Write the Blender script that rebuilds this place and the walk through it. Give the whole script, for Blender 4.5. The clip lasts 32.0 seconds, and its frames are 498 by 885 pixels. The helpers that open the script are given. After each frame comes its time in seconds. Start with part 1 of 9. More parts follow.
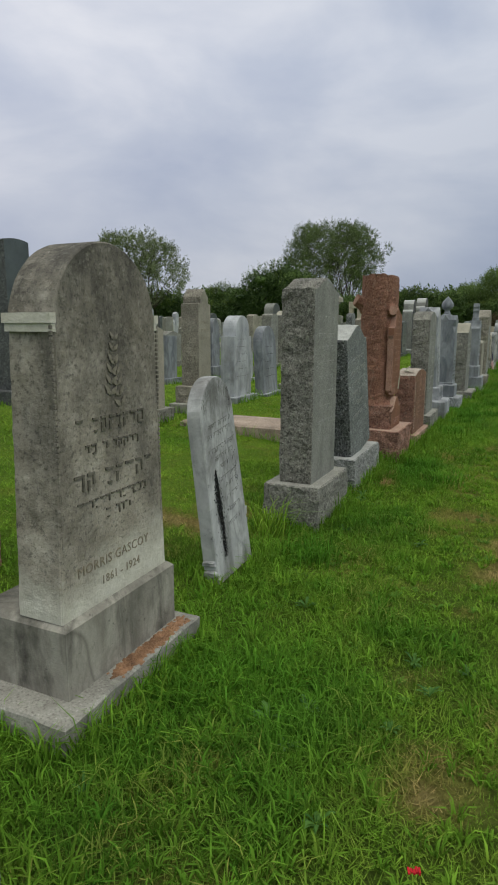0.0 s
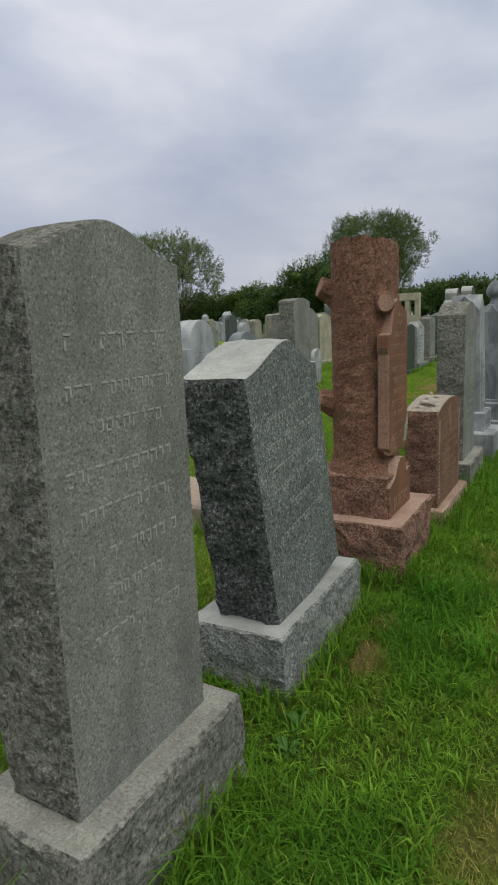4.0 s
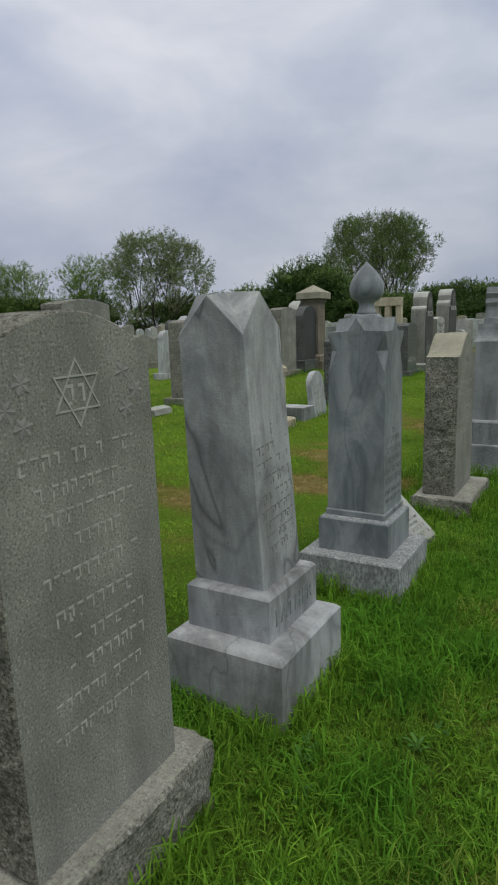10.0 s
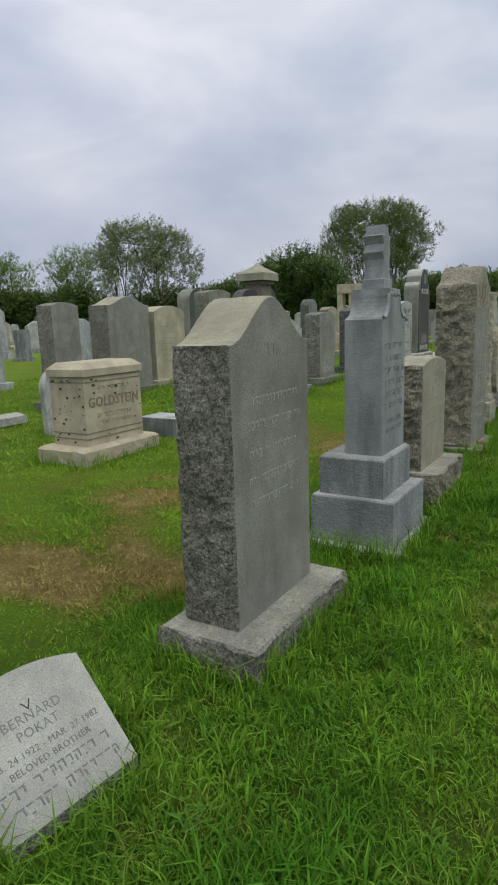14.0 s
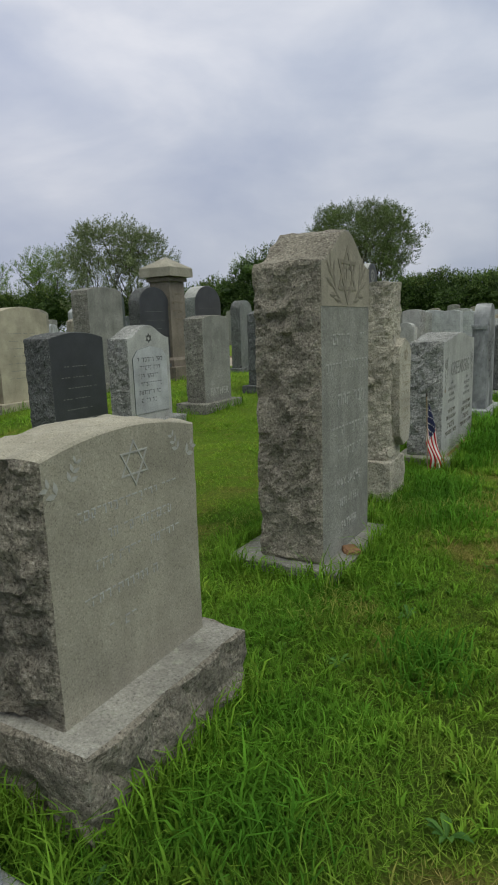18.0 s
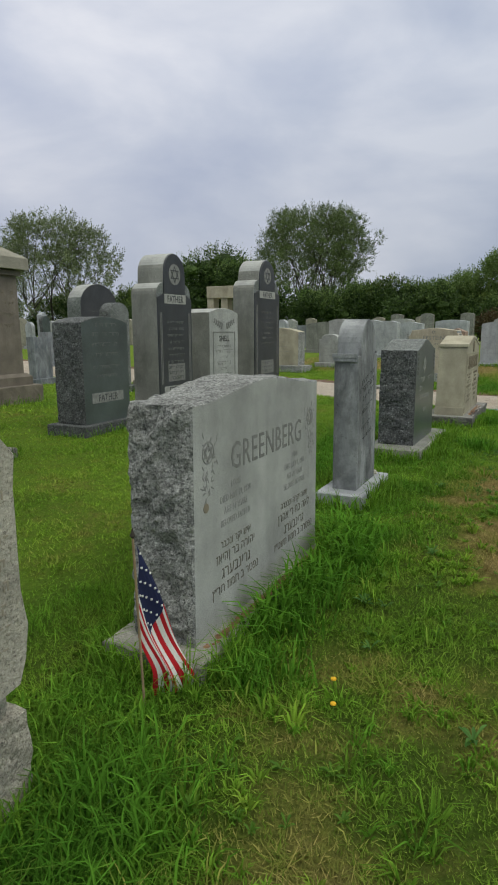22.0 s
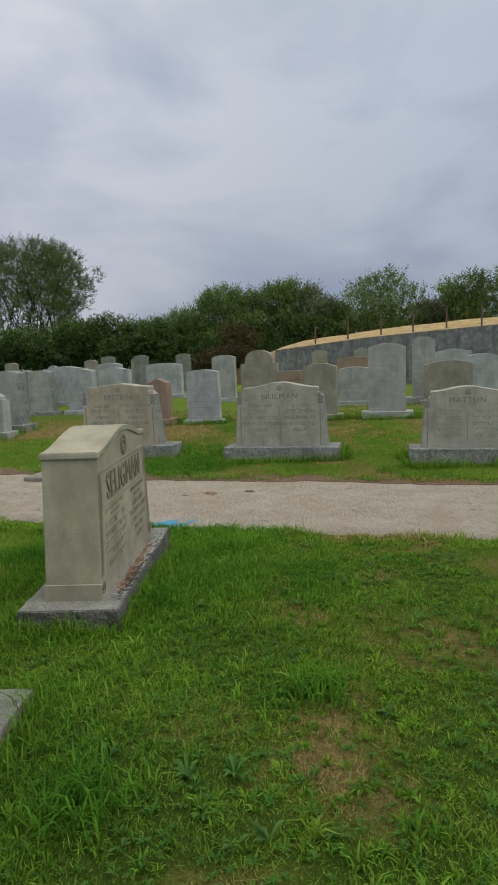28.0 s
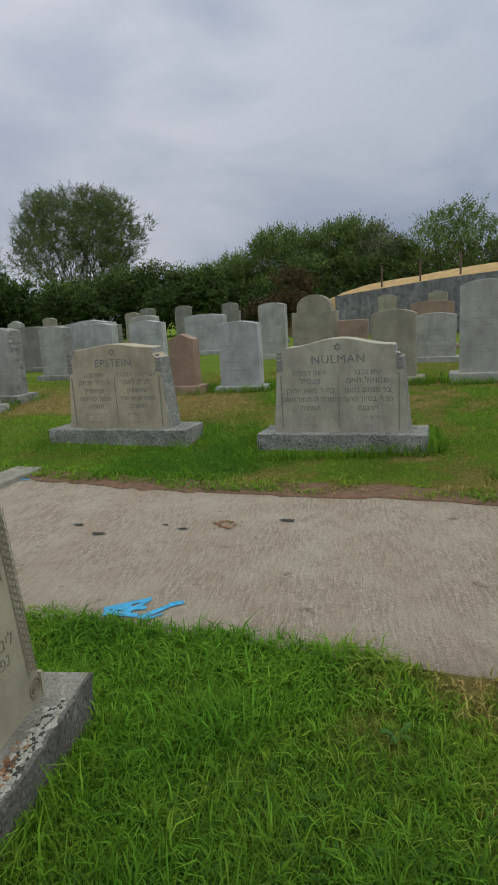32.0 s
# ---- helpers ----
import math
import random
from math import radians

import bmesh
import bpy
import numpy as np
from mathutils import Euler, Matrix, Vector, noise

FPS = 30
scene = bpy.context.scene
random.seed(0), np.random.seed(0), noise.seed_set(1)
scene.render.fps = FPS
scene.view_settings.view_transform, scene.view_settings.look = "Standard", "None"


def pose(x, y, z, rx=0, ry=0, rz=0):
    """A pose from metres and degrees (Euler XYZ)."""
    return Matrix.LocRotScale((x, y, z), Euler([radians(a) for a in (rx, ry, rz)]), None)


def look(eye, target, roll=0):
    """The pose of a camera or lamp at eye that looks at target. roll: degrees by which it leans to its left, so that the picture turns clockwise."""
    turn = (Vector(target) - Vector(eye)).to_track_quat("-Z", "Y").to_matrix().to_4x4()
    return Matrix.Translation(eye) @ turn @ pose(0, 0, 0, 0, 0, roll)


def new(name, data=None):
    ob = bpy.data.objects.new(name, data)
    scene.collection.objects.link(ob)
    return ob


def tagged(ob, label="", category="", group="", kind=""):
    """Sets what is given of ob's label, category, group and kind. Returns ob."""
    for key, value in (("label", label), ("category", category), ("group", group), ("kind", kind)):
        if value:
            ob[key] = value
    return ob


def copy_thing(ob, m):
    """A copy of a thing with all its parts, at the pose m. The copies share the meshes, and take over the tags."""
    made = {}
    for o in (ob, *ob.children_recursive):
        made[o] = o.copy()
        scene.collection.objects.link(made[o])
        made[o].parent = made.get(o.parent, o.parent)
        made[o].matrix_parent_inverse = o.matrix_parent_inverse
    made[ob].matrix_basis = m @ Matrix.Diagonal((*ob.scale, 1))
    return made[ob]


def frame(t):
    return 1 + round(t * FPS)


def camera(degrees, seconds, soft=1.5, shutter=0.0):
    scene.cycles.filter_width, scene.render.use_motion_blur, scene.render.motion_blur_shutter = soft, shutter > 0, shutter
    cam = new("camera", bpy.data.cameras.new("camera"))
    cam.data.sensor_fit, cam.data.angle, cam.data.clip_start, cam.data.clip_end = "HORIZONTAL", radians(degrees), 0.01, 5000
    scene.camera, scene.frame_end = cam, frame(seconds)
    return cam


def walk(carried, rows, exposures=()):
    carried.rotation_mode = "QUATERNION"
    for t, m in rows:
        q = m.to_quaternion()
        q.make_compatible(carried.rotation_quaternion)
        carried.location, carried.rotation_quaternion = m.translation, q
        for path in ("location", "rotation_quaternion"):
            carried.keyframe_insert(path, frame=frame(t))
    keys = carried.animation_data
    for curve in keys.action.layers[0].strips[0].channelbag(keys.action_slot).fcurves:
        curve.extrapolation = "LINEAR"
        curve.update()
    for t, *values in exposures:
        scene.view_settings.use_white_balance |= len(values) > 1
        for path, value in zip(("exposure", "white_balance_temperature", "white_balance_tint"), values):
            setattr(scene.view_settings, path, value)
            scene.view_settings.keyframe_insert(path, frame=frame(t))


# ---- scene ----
cam = camera(44.7, 32.0, 1.9)
# seconds, eye, target, roll
PATH = [
    (0, (-0.0082, 0.0088, 1.3020), (-2.0730, 4.4643, 0.3614), 0.20),
    (0.5, (-0.0315, 0.3892, 1.2958), (-2.1197, 4.8405, 0.3874), -0.15),
    (1, (0.0873, 0.7016, 1.3646), (-2.1890, 5.0615, 0.4650), -0.44),
    (1.5, (0.0284, 0.9921, 1.3086), (-2.3150, 5.3090, 0.3745), 0.21),
    (2, (-0.0317, 1.3343, 1.3338), (-2.3926, 5.6314, 0.3533), 0.34),
    (2.5, (-0.0117, 1.7078, 1.3518), (-2.3820, 5.9922, 0.3393), -0.19),
    (4.5, (-0.3568, 3.1407, 1.3666), (-2.7628, 7.4273, 0.4521), -3.06),
    (5, (-0.3512, 3.5230, 1.3756), (-2.5860, 7.8957, 0.4350), -2.70),
    (5.5, (-0.4727, 3.8577, 1.3998), (-2.4839, 8.3417, 0.4783), -3.20),
    (6, (-0.4094, 4.1945, 1.3993), (-2.2462, 8.7530, 0.4799), -3.34),
    (6.5, (-0.3763, 4.5327, 1.3518), (-2.0916, 9.1323, 0.4019), -3.87),
    (7, (-0.3755, 4.9509, 1.3687), (-2.0793, 9.5493, 0.3933), -3.85),
    (7.5, (-0.2497, 5.3289, 1.3944), (-1.9969, 9.9030, 0.3820), -3.58),
    (8, (-0.2830, 5.7049, 1.3976), (-2.1336, 10.2446, 0.4141), -3.57),
    (8.5, (-0.2546, 6.0334, 1.4628), (-2.4539, 10.4280, 0.5407), -3.66),
    (9, (-0.1521, 6.3452, 1.4957), (-2.5372, 10.6435, 0.5813), -3.06),
    (9.5, (-0.2120, 6.7117, 1.4552), (-2.6953, 10.9506, 0.5252), -1.91),
    (10, (-0.1520, 7.0414, 1.4377), (-2.6530, 11.2744, 0.5289), -1.68),
    (10.5, (-0.1466, 7.3500, 1.4200), (-2.6072, 11.6186, 0.5688), -1.70),
    (11, (-0.1066, 7.6387, 1.3744), (-2.4611, 11.9702, 0.5408), -1.62),
    (11.5, (0.0478, 7.9423, 1.3612), (-2.1159, 12.3680, 0.5057), -1.02),
    (12, (0.0035, 8.3304, 1.2942), (-2.1494, 12.7663, 0.4648), -0.85),
    (12.5, (0.0827, 8.7058, 1.2885), (-2.1337, 13.0930, 0.3719), -0.82),
    (13, (0.0461, 9.1230, 1.2417), (-2.3981, 13.3705, 0.2495), -1.65),
    (13.5, (0.0401, 9.5279, 1.2798), (-2.5000, 13.7271, 0.3232), -1.93),
    (15.5, (0.0902, 11.0347, 1.2413), (-2.3946, 15.2529, 0.2251), -1.31),
    (16, (0.1210, 11.4106, 1.2551), (-2.2778, 15.6696, 0.2031), -1.15),
    (16.5, (0.1786, 11.7497, 1.2854), (-2.2366, 15.9894, 0.1936), -1.12),
    (17, (0.0820, 12.1213, 1.2596), (-2.3808, 16.3317, 0.1610), -1.10),
    (17.5, (0.1545, 12.4989, 1.3049), (-2.3458, 16.6916, 0.2233), -1.70),
    (18, (0.1073, 12.8555, 1.2620), (-2.3891, 17.0861, 0.3293), -1.86),
    (18.5, (0.0597, 13.2431, 1.3034), (-2.4046, 17.5357, 0.5957), -1.88),
    (19, (0.0982, 13.6300, 1.3719), (-2.3182, 17.9502, 0.6673), -1.35),
    (19.5, (-0.0133, 14.0287, 1.3390), (-2.4188, 18.3434, 0.5670), -0.59),
    (20, (0.0509, 14.3598, 1.3796), (-2.3322, 18.6854, 0.5982), -0.32),
    (20.5, (0.0722, 14.7190, 1.3642), (-2.2838, 19.0561, 0.5648), -0.14),
    (21, (0.0275, 15.1080, 1.3418), (-2.2068, 19.5097, 0.5461), 0.21),
    (21.5, (0.1609, 15.4690, 1.4153), (-2.0613, 19.8688, 0.5761), 0.14),
    (22, (0.1387, 15.8222, 1.3633), (-2.0713, 20.2133, 0.4497), -0.27),
    (22.5, (0.2507, 16.1749, 1.4324), (-1.7264, 20.6638, 0.4620), -0.10),
    (23, (0.3305, 16.4671, 1.4528), (-1.5177, 21.0133, 0.4953), 0.86),
    (23.5, (0.2666, 16.8536, 1.4054), (-1.5986, 21.3893, 0.4317), 1.16),
    (24, (0.4044, 17.1823, 1.4952), (-1.2887, 21.7944, 0.5670), 1.17),
    (24.5, (0.3513, 17.5261, 1.4783), (-1.0998, 22.2383, 0.6480), 1.34),
    (26.5, (0.3428, 18.8117, 1.6272), (-0.7838, 23.6417, 0.9931), 0.76),
    (27, (0.3376, 19.1007, 1.6487), (-0.3889, 23.9999, 0.9630), 0.24),
    (27.5, (0.1674, 19.4470, 1.6815), (-0.2093, 24.3870, 1.0073), -1.20),
    (28, (0.2205, 19.7510, 1.6410), (-0.0127, 24.7015, 0.9789), -2.13),
    (28.5, (0.2388, 20.0786, 1.6315), (0.0098, 25.0212, 0.9118), -2.96),
    (29, (0.1627, 20.4556, 1.6365), (-0.1807, 25.3863, 0.8814), -3.32),
    (29.5, (0.2889, 20.7727, 1.6570), (-0.1958, 25.6799, 0.8301), -3.41),
    (30, (0.2465, 21.1154, 1.6250), (-0.3392, 25.9896, 0.6767), -2.80),
    (30.5, (0.2314, 21.4252, 1.6151), (-0.4021, 26.2739, 0.5716), -2.56),
    (31, (0.3117, 21.7646, 1.6519), (-0.3623, 26.6008, 0.5764), -2.10),
    (31.5, (0.2056, 22.0628, 1.6243), (-0.4969, 26.9024, 0.5828), -2.21),
    (32, (0.2655, 22.3699, 1.6082), (-0.4760, 27.2054, 0.5747), -3.53),
]
walk(cam, [(t, look(eye, target, roll)) for t, eye, target, roll in PATH],
     [(0.0, 0.0), (4.5, -0.02), (5.0, 0.05), (6.0, -0.03), (9.0, -0.08), (12.0, -0.04), (13.0, 0.10), (17.0, 0.05), (19.0, -0.03), (20.0, 0.05), (21.0, 0.02), (23.0, 0.04), (26.5, -0.12), (28.0, -0.12), (30.0, 0.05), (31.0, -0.05), (32.0, -0.16)])

# ---- world, sun, exposure ----
world = bpy.data.worlds.new("overcast_sky")
scene.world = world
world.use_nodes = True
wt = world.node_tree
wt.nodes.clear()


def wn(kind, **values):
    n = wt.nodes.new(kind)
    for key, value in values.items():
        n.inputs[key].default_value = value
    return n


def wmath(op, a, b=None):
    n = wt.nodes.new("ShaderNodeMath")
    n.operation = op
    for i, v in enumerate((a, b)):
        if v is None:
            continue
        if isinstance(v, (int, float)):
            n.inputs[i].default_value = v
        else:
            wt.links.new(v, n.inputs[i])
    return n.outputs[0]


SUN_HEIGHT, SUN_TURN = radians(52), radians(107)
w_coord = wn("ShaderNodeTexCoord")
w_split = wn("ShaderNodeSeparateXYZ")
wt.links.new(w_coord.outputs["Generated"], w_split.inputs[0])
w_flat = wn("ShaderNodeCombineXYZ")
wt.links.new(w_split.outputs[0], w_flat.inputs[0])
wt.links.new(w_split.outputs[1], w_flat.inputs[1])
wt.links.new(wmath("MULTIPLY", w_split.outputs[2], 2.3), w_flat.inputs[2])
w_cloud = wn("ShaderNodeTexNoise", Scale=2.6, Detail=6.0, Roughness=0.52, Distortion=0.3)
w_veil = wn("ShaderNodeTexNoise", Scale=1.1, Detail=3.0, Roughness=0.5)
for n in (w_cloud, w_veil):
    wt.links.new(w_flat.outputs[0], n.inputs["Vector"])
w_mix = wmath("ADD", wmath("MULTIPLY", w_cloud.outputs[0], 0.6), wmath("MULTIPLY", w_veil.outputs[0], 0.4))
w_mix = wmath("ADD", w_mix, wmath("SUBTRACT", wmath("MULTIPLY", wmath("MINIMUM", w_split.outputs[2], 0.5), 0.30), 0.055))
w_ramp = wn("ShaderNodeValToRGB")
wt.links.new(w_mix, w_ramp.inputs[0])
w_ramp.color_ramp.elements[0].position, w_ramp.color_ramp.elements[0].color = 0.375, (0.40, 0.45, 0.582, 1)
w_ramp.color_ramp.elements[1].position, w_ramp.color_ramp.elements[1].color = 0.61, (0.69, 0.71, 0.775, 1)
mid = w_ramp.color_ramp.elements.new(0.50)
mid.color = (0.53, 0.57, 0.67, 1)
# the overcast dome is bluer and dimmer low down, bright and neutral overhead
w_rise = wn("ShaderNodeMapRange")
for i, v in enumerate((0.02, 0.36, 0.82, 1.05)):
    w_rise.inputs[i + 1].default_value = v
w_high = wn("ShaderNodeMapRange")
for i, v in enumerate((0.40, 0.85, 0.0, 1.0)):
    w_high.inputs[i + 1].default_value = v
w_high.interpolation_type = "SMOOTHSTEP"
for n in (w_rise, w_high):
    wt.links.new(w_split.outputs[2], n.inputs[0])
w_dome = wt.nodes.new("ShaderNodeVectorMath")
w_dome.operation = "SCALE"
wt.links.new(w_ramp.outputs[0], w_dome.inputs[0])
# the cloud is thinner and brighter towards -x
w_side = wn("ShaderNodeMapRange")
for i, v in enumerate((-0.8, 0.45, 0.0, 1.0)):
    w_side.inputs[i + 1].default_value = v
wt.links.new(w_split.outputs[0], w_side.inputs[0])
wt.links.new(w_rise.outputs[0], w_dome.inputs["Scale"])
w_hue = wt.nodes.new("ShaderNodeMix")
w_hue.data_type = "RGBA"
wt.links.new(w_side.outputs[0], w_hue.inputs[0])
w_hue.inputs[6].default_value, w_hue.inputs[7].default_value = (1.16, 1.14, 1.12, 1), (0.68, 0.755, 0.83, 1)
w_tint = wt.nodes.new("ShaderNodeVectorMath")
w_tint.operation = "MULTIPLY"
wt.links.new(w_dome.outputs[0], w_tint.inputs[0])
wt.links.new(w_hue.outputs[2], w_tint.inputs[1])
w_top = wt.nodes.new("ShaderNodeMix")
w_top.data_type = "RGBA"
wt.links.new(w_high.outputs[0], w_top.inputs[0])
wt.links.new(w_tint.outputs[0], w_top.inputs[6])
w_top.inputs[7].default_value = (1.20, 1.24, 1.12, 1)
w_sky = wn("ShaderNodeTexSky")
w_sky.sky_type, w_sky.sun_disc = "NISHITA", False
w_sky.sun_elevation, w_sky.sun_rotation = SUN_HEIGHT, SUN_TURN
w_low = wn("ShaderNodeBackground", Strength=0.05)
wt.links.new(w_sky.outputs[0], w_low.inputs[0])
w_clouds = wn("ShaderNodeBackground", Strength=1.0)
wt.links.new(w_top.outputs[2], w_clouds.inputs[0])
w_sum = wn("ShaderNodeMixShader", Fac=0.93)
wt.links.new(w_low.outputs[0], w_sum.inputs[1])
wt.links.new(w_clouds.outputs[0], w_sum.inputs[2])
w_out = wn("ShaderNodeOutputWorld")
wt.links.new(w_sum.outputs[0], w_out.inputs[0])

sun = new("sun", bpy.data.lights.new("sun", "SUN"))
sun.data.energy, sun.data.angle, sun.data.color = 1.0, radians(38), (1.0, 0.98, 0.88)
sun.matrix_world = look((8, -2.5, 11), (0, 0, 0))

# ---- materials ----
class Mat:
    """A node material with short ways to add and link nodes."""

    def __init__(self, name):
        self.m = bpy.data.materials.new(name)
        self.m.use_nodes = True
        self.t = self.m.node_tree
        self.b = self.t.nodes["Principled BSDF"]
        self.at = None

    def put(self, socket, value):
        if isinstance(value, bpy.types.NodeSocket):
            self.t.links.new(value, socket)
        elif value is not None:
            socket.default_value = value

    def node(self, kind, **values):
        n = self.t.nodes.new(kind)
        for key, value in values.items():
            self.put(n.inputs[key], value)
        return n

    def coord(self, vary=30.0):
        """Object coordinates, shifted by chance from thing to thing."""
        if self.at is None:
            c = self.node("ShaderNodeTexCoord").outputs["Object"]
            r = self.node("ShaderNodeObjectInfo").outputs["Random"]
            s = self.node("ShaderNodeVectorMath")
            s.operation = "MULTIPLY_ADD"
            self.put(s.inputs[0], r)
            s.inputs[1].default_value = (vary, vary * 0.7, vary * 0.4)
            self.put(s.inputs[2], c)
            self.at = s.outputs[0]
        return self.at

    def scaled(self, x, y, z, source=None):
        s = self.node("ShaderNodeMapping")
        self.put(s.inputs[0], source or self.coord())
        s.inputs["Scale"].default_value = (x, y, z)
        return s.outputs[0]

    def noise(self, scale, detail=3.0, rough=0.55, where=None, distort=0.0):
        n = self.node("ShaderNodeTexNoise", Scale=scale, Detail=detail, Roughness=rough, Distortion=distort)
        self.put(n.inputs["Vector"], where or self.coord())
        return n.outputs[0]

    def cells(self, scale, where=None, what="Color"):
        n = self.node("ShaderNodeTexVoronoi", Scale=scale)
        self.put(n.inputs["Vector"], where or self.coord())
        return n.outputs[what]

    def ramp(self, source, *stops):
        n = self.node("ShaderNodeValToRGB", Fac=source)
        e = n.color_ramp.elements
        while len(e) < len(stops):
            e.new(0.5)
        for k, (p, c) in zip(e, stops):
            k.position = p
            k.color = (c, c, c, 1) if isinstance(c, (int, float)) else (*c, 1)
        return n.outputs[0]

    def mix(self, fac, a, b, blend="MIX"):
        n = self.node("ShaderNodeMix")
        n.data_type, n.blend_type = "RGBA", blend
        for socket, value in ((n.inputs[0], fac), (n.inputs[6], a), (n.inputs[7], b)):
            if isinstance(value, tuple) and len(value) == 3:
                value = (*value, 1)
            self.put(socket, value)
        return n.outputs[2]

    def math(self, op, a, b=0.0):
        n = self.node("ShaderNodeMath")
        n.operation = op
        self.put(n.inputs[0], a)
        self.put(n.inputs[1], b)
        return n.outputs[0]

    def bump(self, height, strength, distance, under=None):
        n = self.node("ShaderNodeBump", Strength=strength, Distance=distance, Height=height)
        if under is not None:
            self.put(n.inputs["Normal"], under)
        return n.outputs[0]

    def done(self, colour, rough=0.7, normal=None, spec=0.35, **more):
        self.put(self.b.inputs["Base Color"], (*colour, 1) if isinstance(colour, tuple) and len(colour) == 3 else colour)
        self.put(self.b.inputs["Roughness"], rough)
        self.put(self.b.inputs["Specular IOR Level"], spec)
        self.put(self.b.inputs["Normal"], normal)
        for key, value in more.items():
            self.put(self.b.inputs[key], value)
        return self.m


def granite(name, mid, dark, light, grain=170.0, rough=0.75, relief=0.25, stain=0.35, lichen=0.0, spec=0.3, pit_shade=0.0, crown=None):
    """Speckled granite with weather stains that run downward, and lichen spots if wanted."""
    m = Mat(name)
    speck = m.ramp(m.noise(grain, 2.0, 0.7), (0.30, dark), (0.46, mid), (0.56, mid), (0.72, light))
    flake = m.ramp(m.cells(grain * 0.8, what="Distance"), (0.10, 1.0), (0.22, 0.0))
    c = m.mix(m.math("MULTIPLY", flake, 0.45), speck, dark)
    tone = m.ramp(m.noise(3.4, 6.0, 0.65), (0.3, 0.68), (0.7, 1.18))
    c = m.mix(1.0, c, tone, "MULTIPLY")
    run = m.noise(5.0, 4.0, 0.6, m.scaled(1.6, 1.6, 0.28))
    c = m.mix(m.math("MULTIPLY", m.ramp(run, (0.46, 0.0), (0.70, 1.0)), stain), c, tuple(0.45 * v for v in mid))
    # dark mottles: lichen, plus the shade of small hollows put into the colour
    if pit_shade:
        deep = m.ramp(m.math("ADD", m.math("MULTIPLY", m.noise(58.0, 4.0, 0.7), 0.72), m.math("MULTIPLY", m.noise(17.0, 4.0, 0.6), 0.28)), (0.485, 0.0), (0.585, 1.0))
        c = m.mix(m.math("MULTIPLY", deep, pit_shade), c, tuple(0.35 * v for v in dark))
    if lichen:
        spots = m.ramp(m.noise(26.0, 3.0, 0.6), (0.60, 0.0), (0.66, 1.0))
        c = m.mix(m.math("MULTIPLY", spots, lichen), c, (0.40, 0.42, 0.34))
    if crown:
        z = m.node("ShaderNodeSeparateXYZ", Vector=m.node("ShaderNodeTexCoord").outputs["Object"]).outputs[2]
        grey = m.ramp(m.math("ADD", z, m.math("MULTIPLY", m.math("SUBTRACT", m.noise(7.0, 5.0, 0.65), 0.5), 0.45)), (crown, 0.0), (crown + 0.06, 0.75))
        c = m.mix(grey, c, m.mix(m.noise(60.0, 3.0, 0.6), (0.10, 0.095, 0.075), (0.40, 0.41, 0.34)))
    n = m.bump(m.noise(grain * 0.6, 4.0, 0.7), relief, 0.004)
    n = m.bump(m.noise(45.0 if pit_shade else 18.0, 5.0, 0.7), relief * (1.4 if pit_shade else 1.0), 0.016 if pit_shade else 0.012, n)
    return m.done(c, rough, n, spec)


def marble(name, base, vein, dirt, grain=4.5, wear=0.5, rough=0.6, angle=0.6, streak=0.35, veins=0.0):
    """Weathered marble: slanting soft veins, dark dirt that gathers in runs."""
    m = Mat(name)
    turn = m.node("ShaderNodeMapping")
    m.put(turn.inputs[0], m.coord())
    turn.inputs["Rotation"].default_value = (angle, 0.3, 0.2)
    turn.inputs["Scale"].default_value = (1.7, 1.7, 0.7)
    v = m.noise(grain, 6.0, 0.62, turn.outputs[0], 0.7)
    c = m.mix(m.ramp(v, (0.36, 1.0), (0.60, 0.0)), base, vein)
    c = m.mix(m.ramp(m.noise(90.0, 3.0, 0.6), (0.35, 0.22), (0.65, 0.0)), c, vein)
    run = m.noise(3.2, 6.0, 0.7, m.scaled(1.5, 1.5, 0.45), 0.4)
    c = m.mix(m.math("MULTIPLY", m.ramp(run, (0.47, 0.0), (0.68, 1.0)), wear), c, dirt)
    blot = m.noise(2.3, 6.0, 0.68)
    c = m.mix(m.math("MULTIPLY", m.ramp(blot, (0.50, 0.0), (0.68, 1.0)), wear * 0.8), c, dirt)
    spot = m.ramp(m.noise(34.0, 4.0, 0.7), (0.62, 0.0), (0.72, 1.0))
    c = m.mix(m.math("MULTIPLY", spot, wear * 0.6), c, tuple(0.4 * x for x in dirt))
    thread = m.math("ABSOLUTE", m.math("SUBTRACT", m.noise(0.8, 3.0, 0.5, turn.outputs[0], 0.3), 0.5))
    c = m.mix(m.math("MULTIPLY", m.ramp(thread, (0.0, 1.0), (0.009, 0.0)), wear * 0.6), c, tuple(0.55 * x for x in vein))
    if veins:
        for scale, shift in ((0.9, 0.5), (1.2, 0.40)):
            crack = m.math("ABSOLUTE", m.math("SUBTRACT", m.noise(scale, 3.0, 0.55, turn.outputs[0], 0.5), shift))
            c = m.mix(m.math("MULTIPLY", m.ramp(crack, (0.0, 1.0), (0.006, 0.35), (0.013, 0.0)), veins), c, (0.075, 0.077, 0.082))
        brown = m.ramp(m.noise(4.2, 5.0, 0.65, m.scaled(1.5, 1.5, 0.22), 0.3), (0.56, 0.0), (0.74, 1.0))
        c = m.mix(m.math("MULTIPLY", brown, veins * 0.9), c, (0.115, 0.098, 0.078))
    n = m.bump(m.noise(120.0, 4.0, 0.7), streak, 0.003)
    n = m.bump(m.noise(14.0, 4.0, 0.6), 0.25, 0.008, n)
    return m.done(c, rough, n, 0.3)


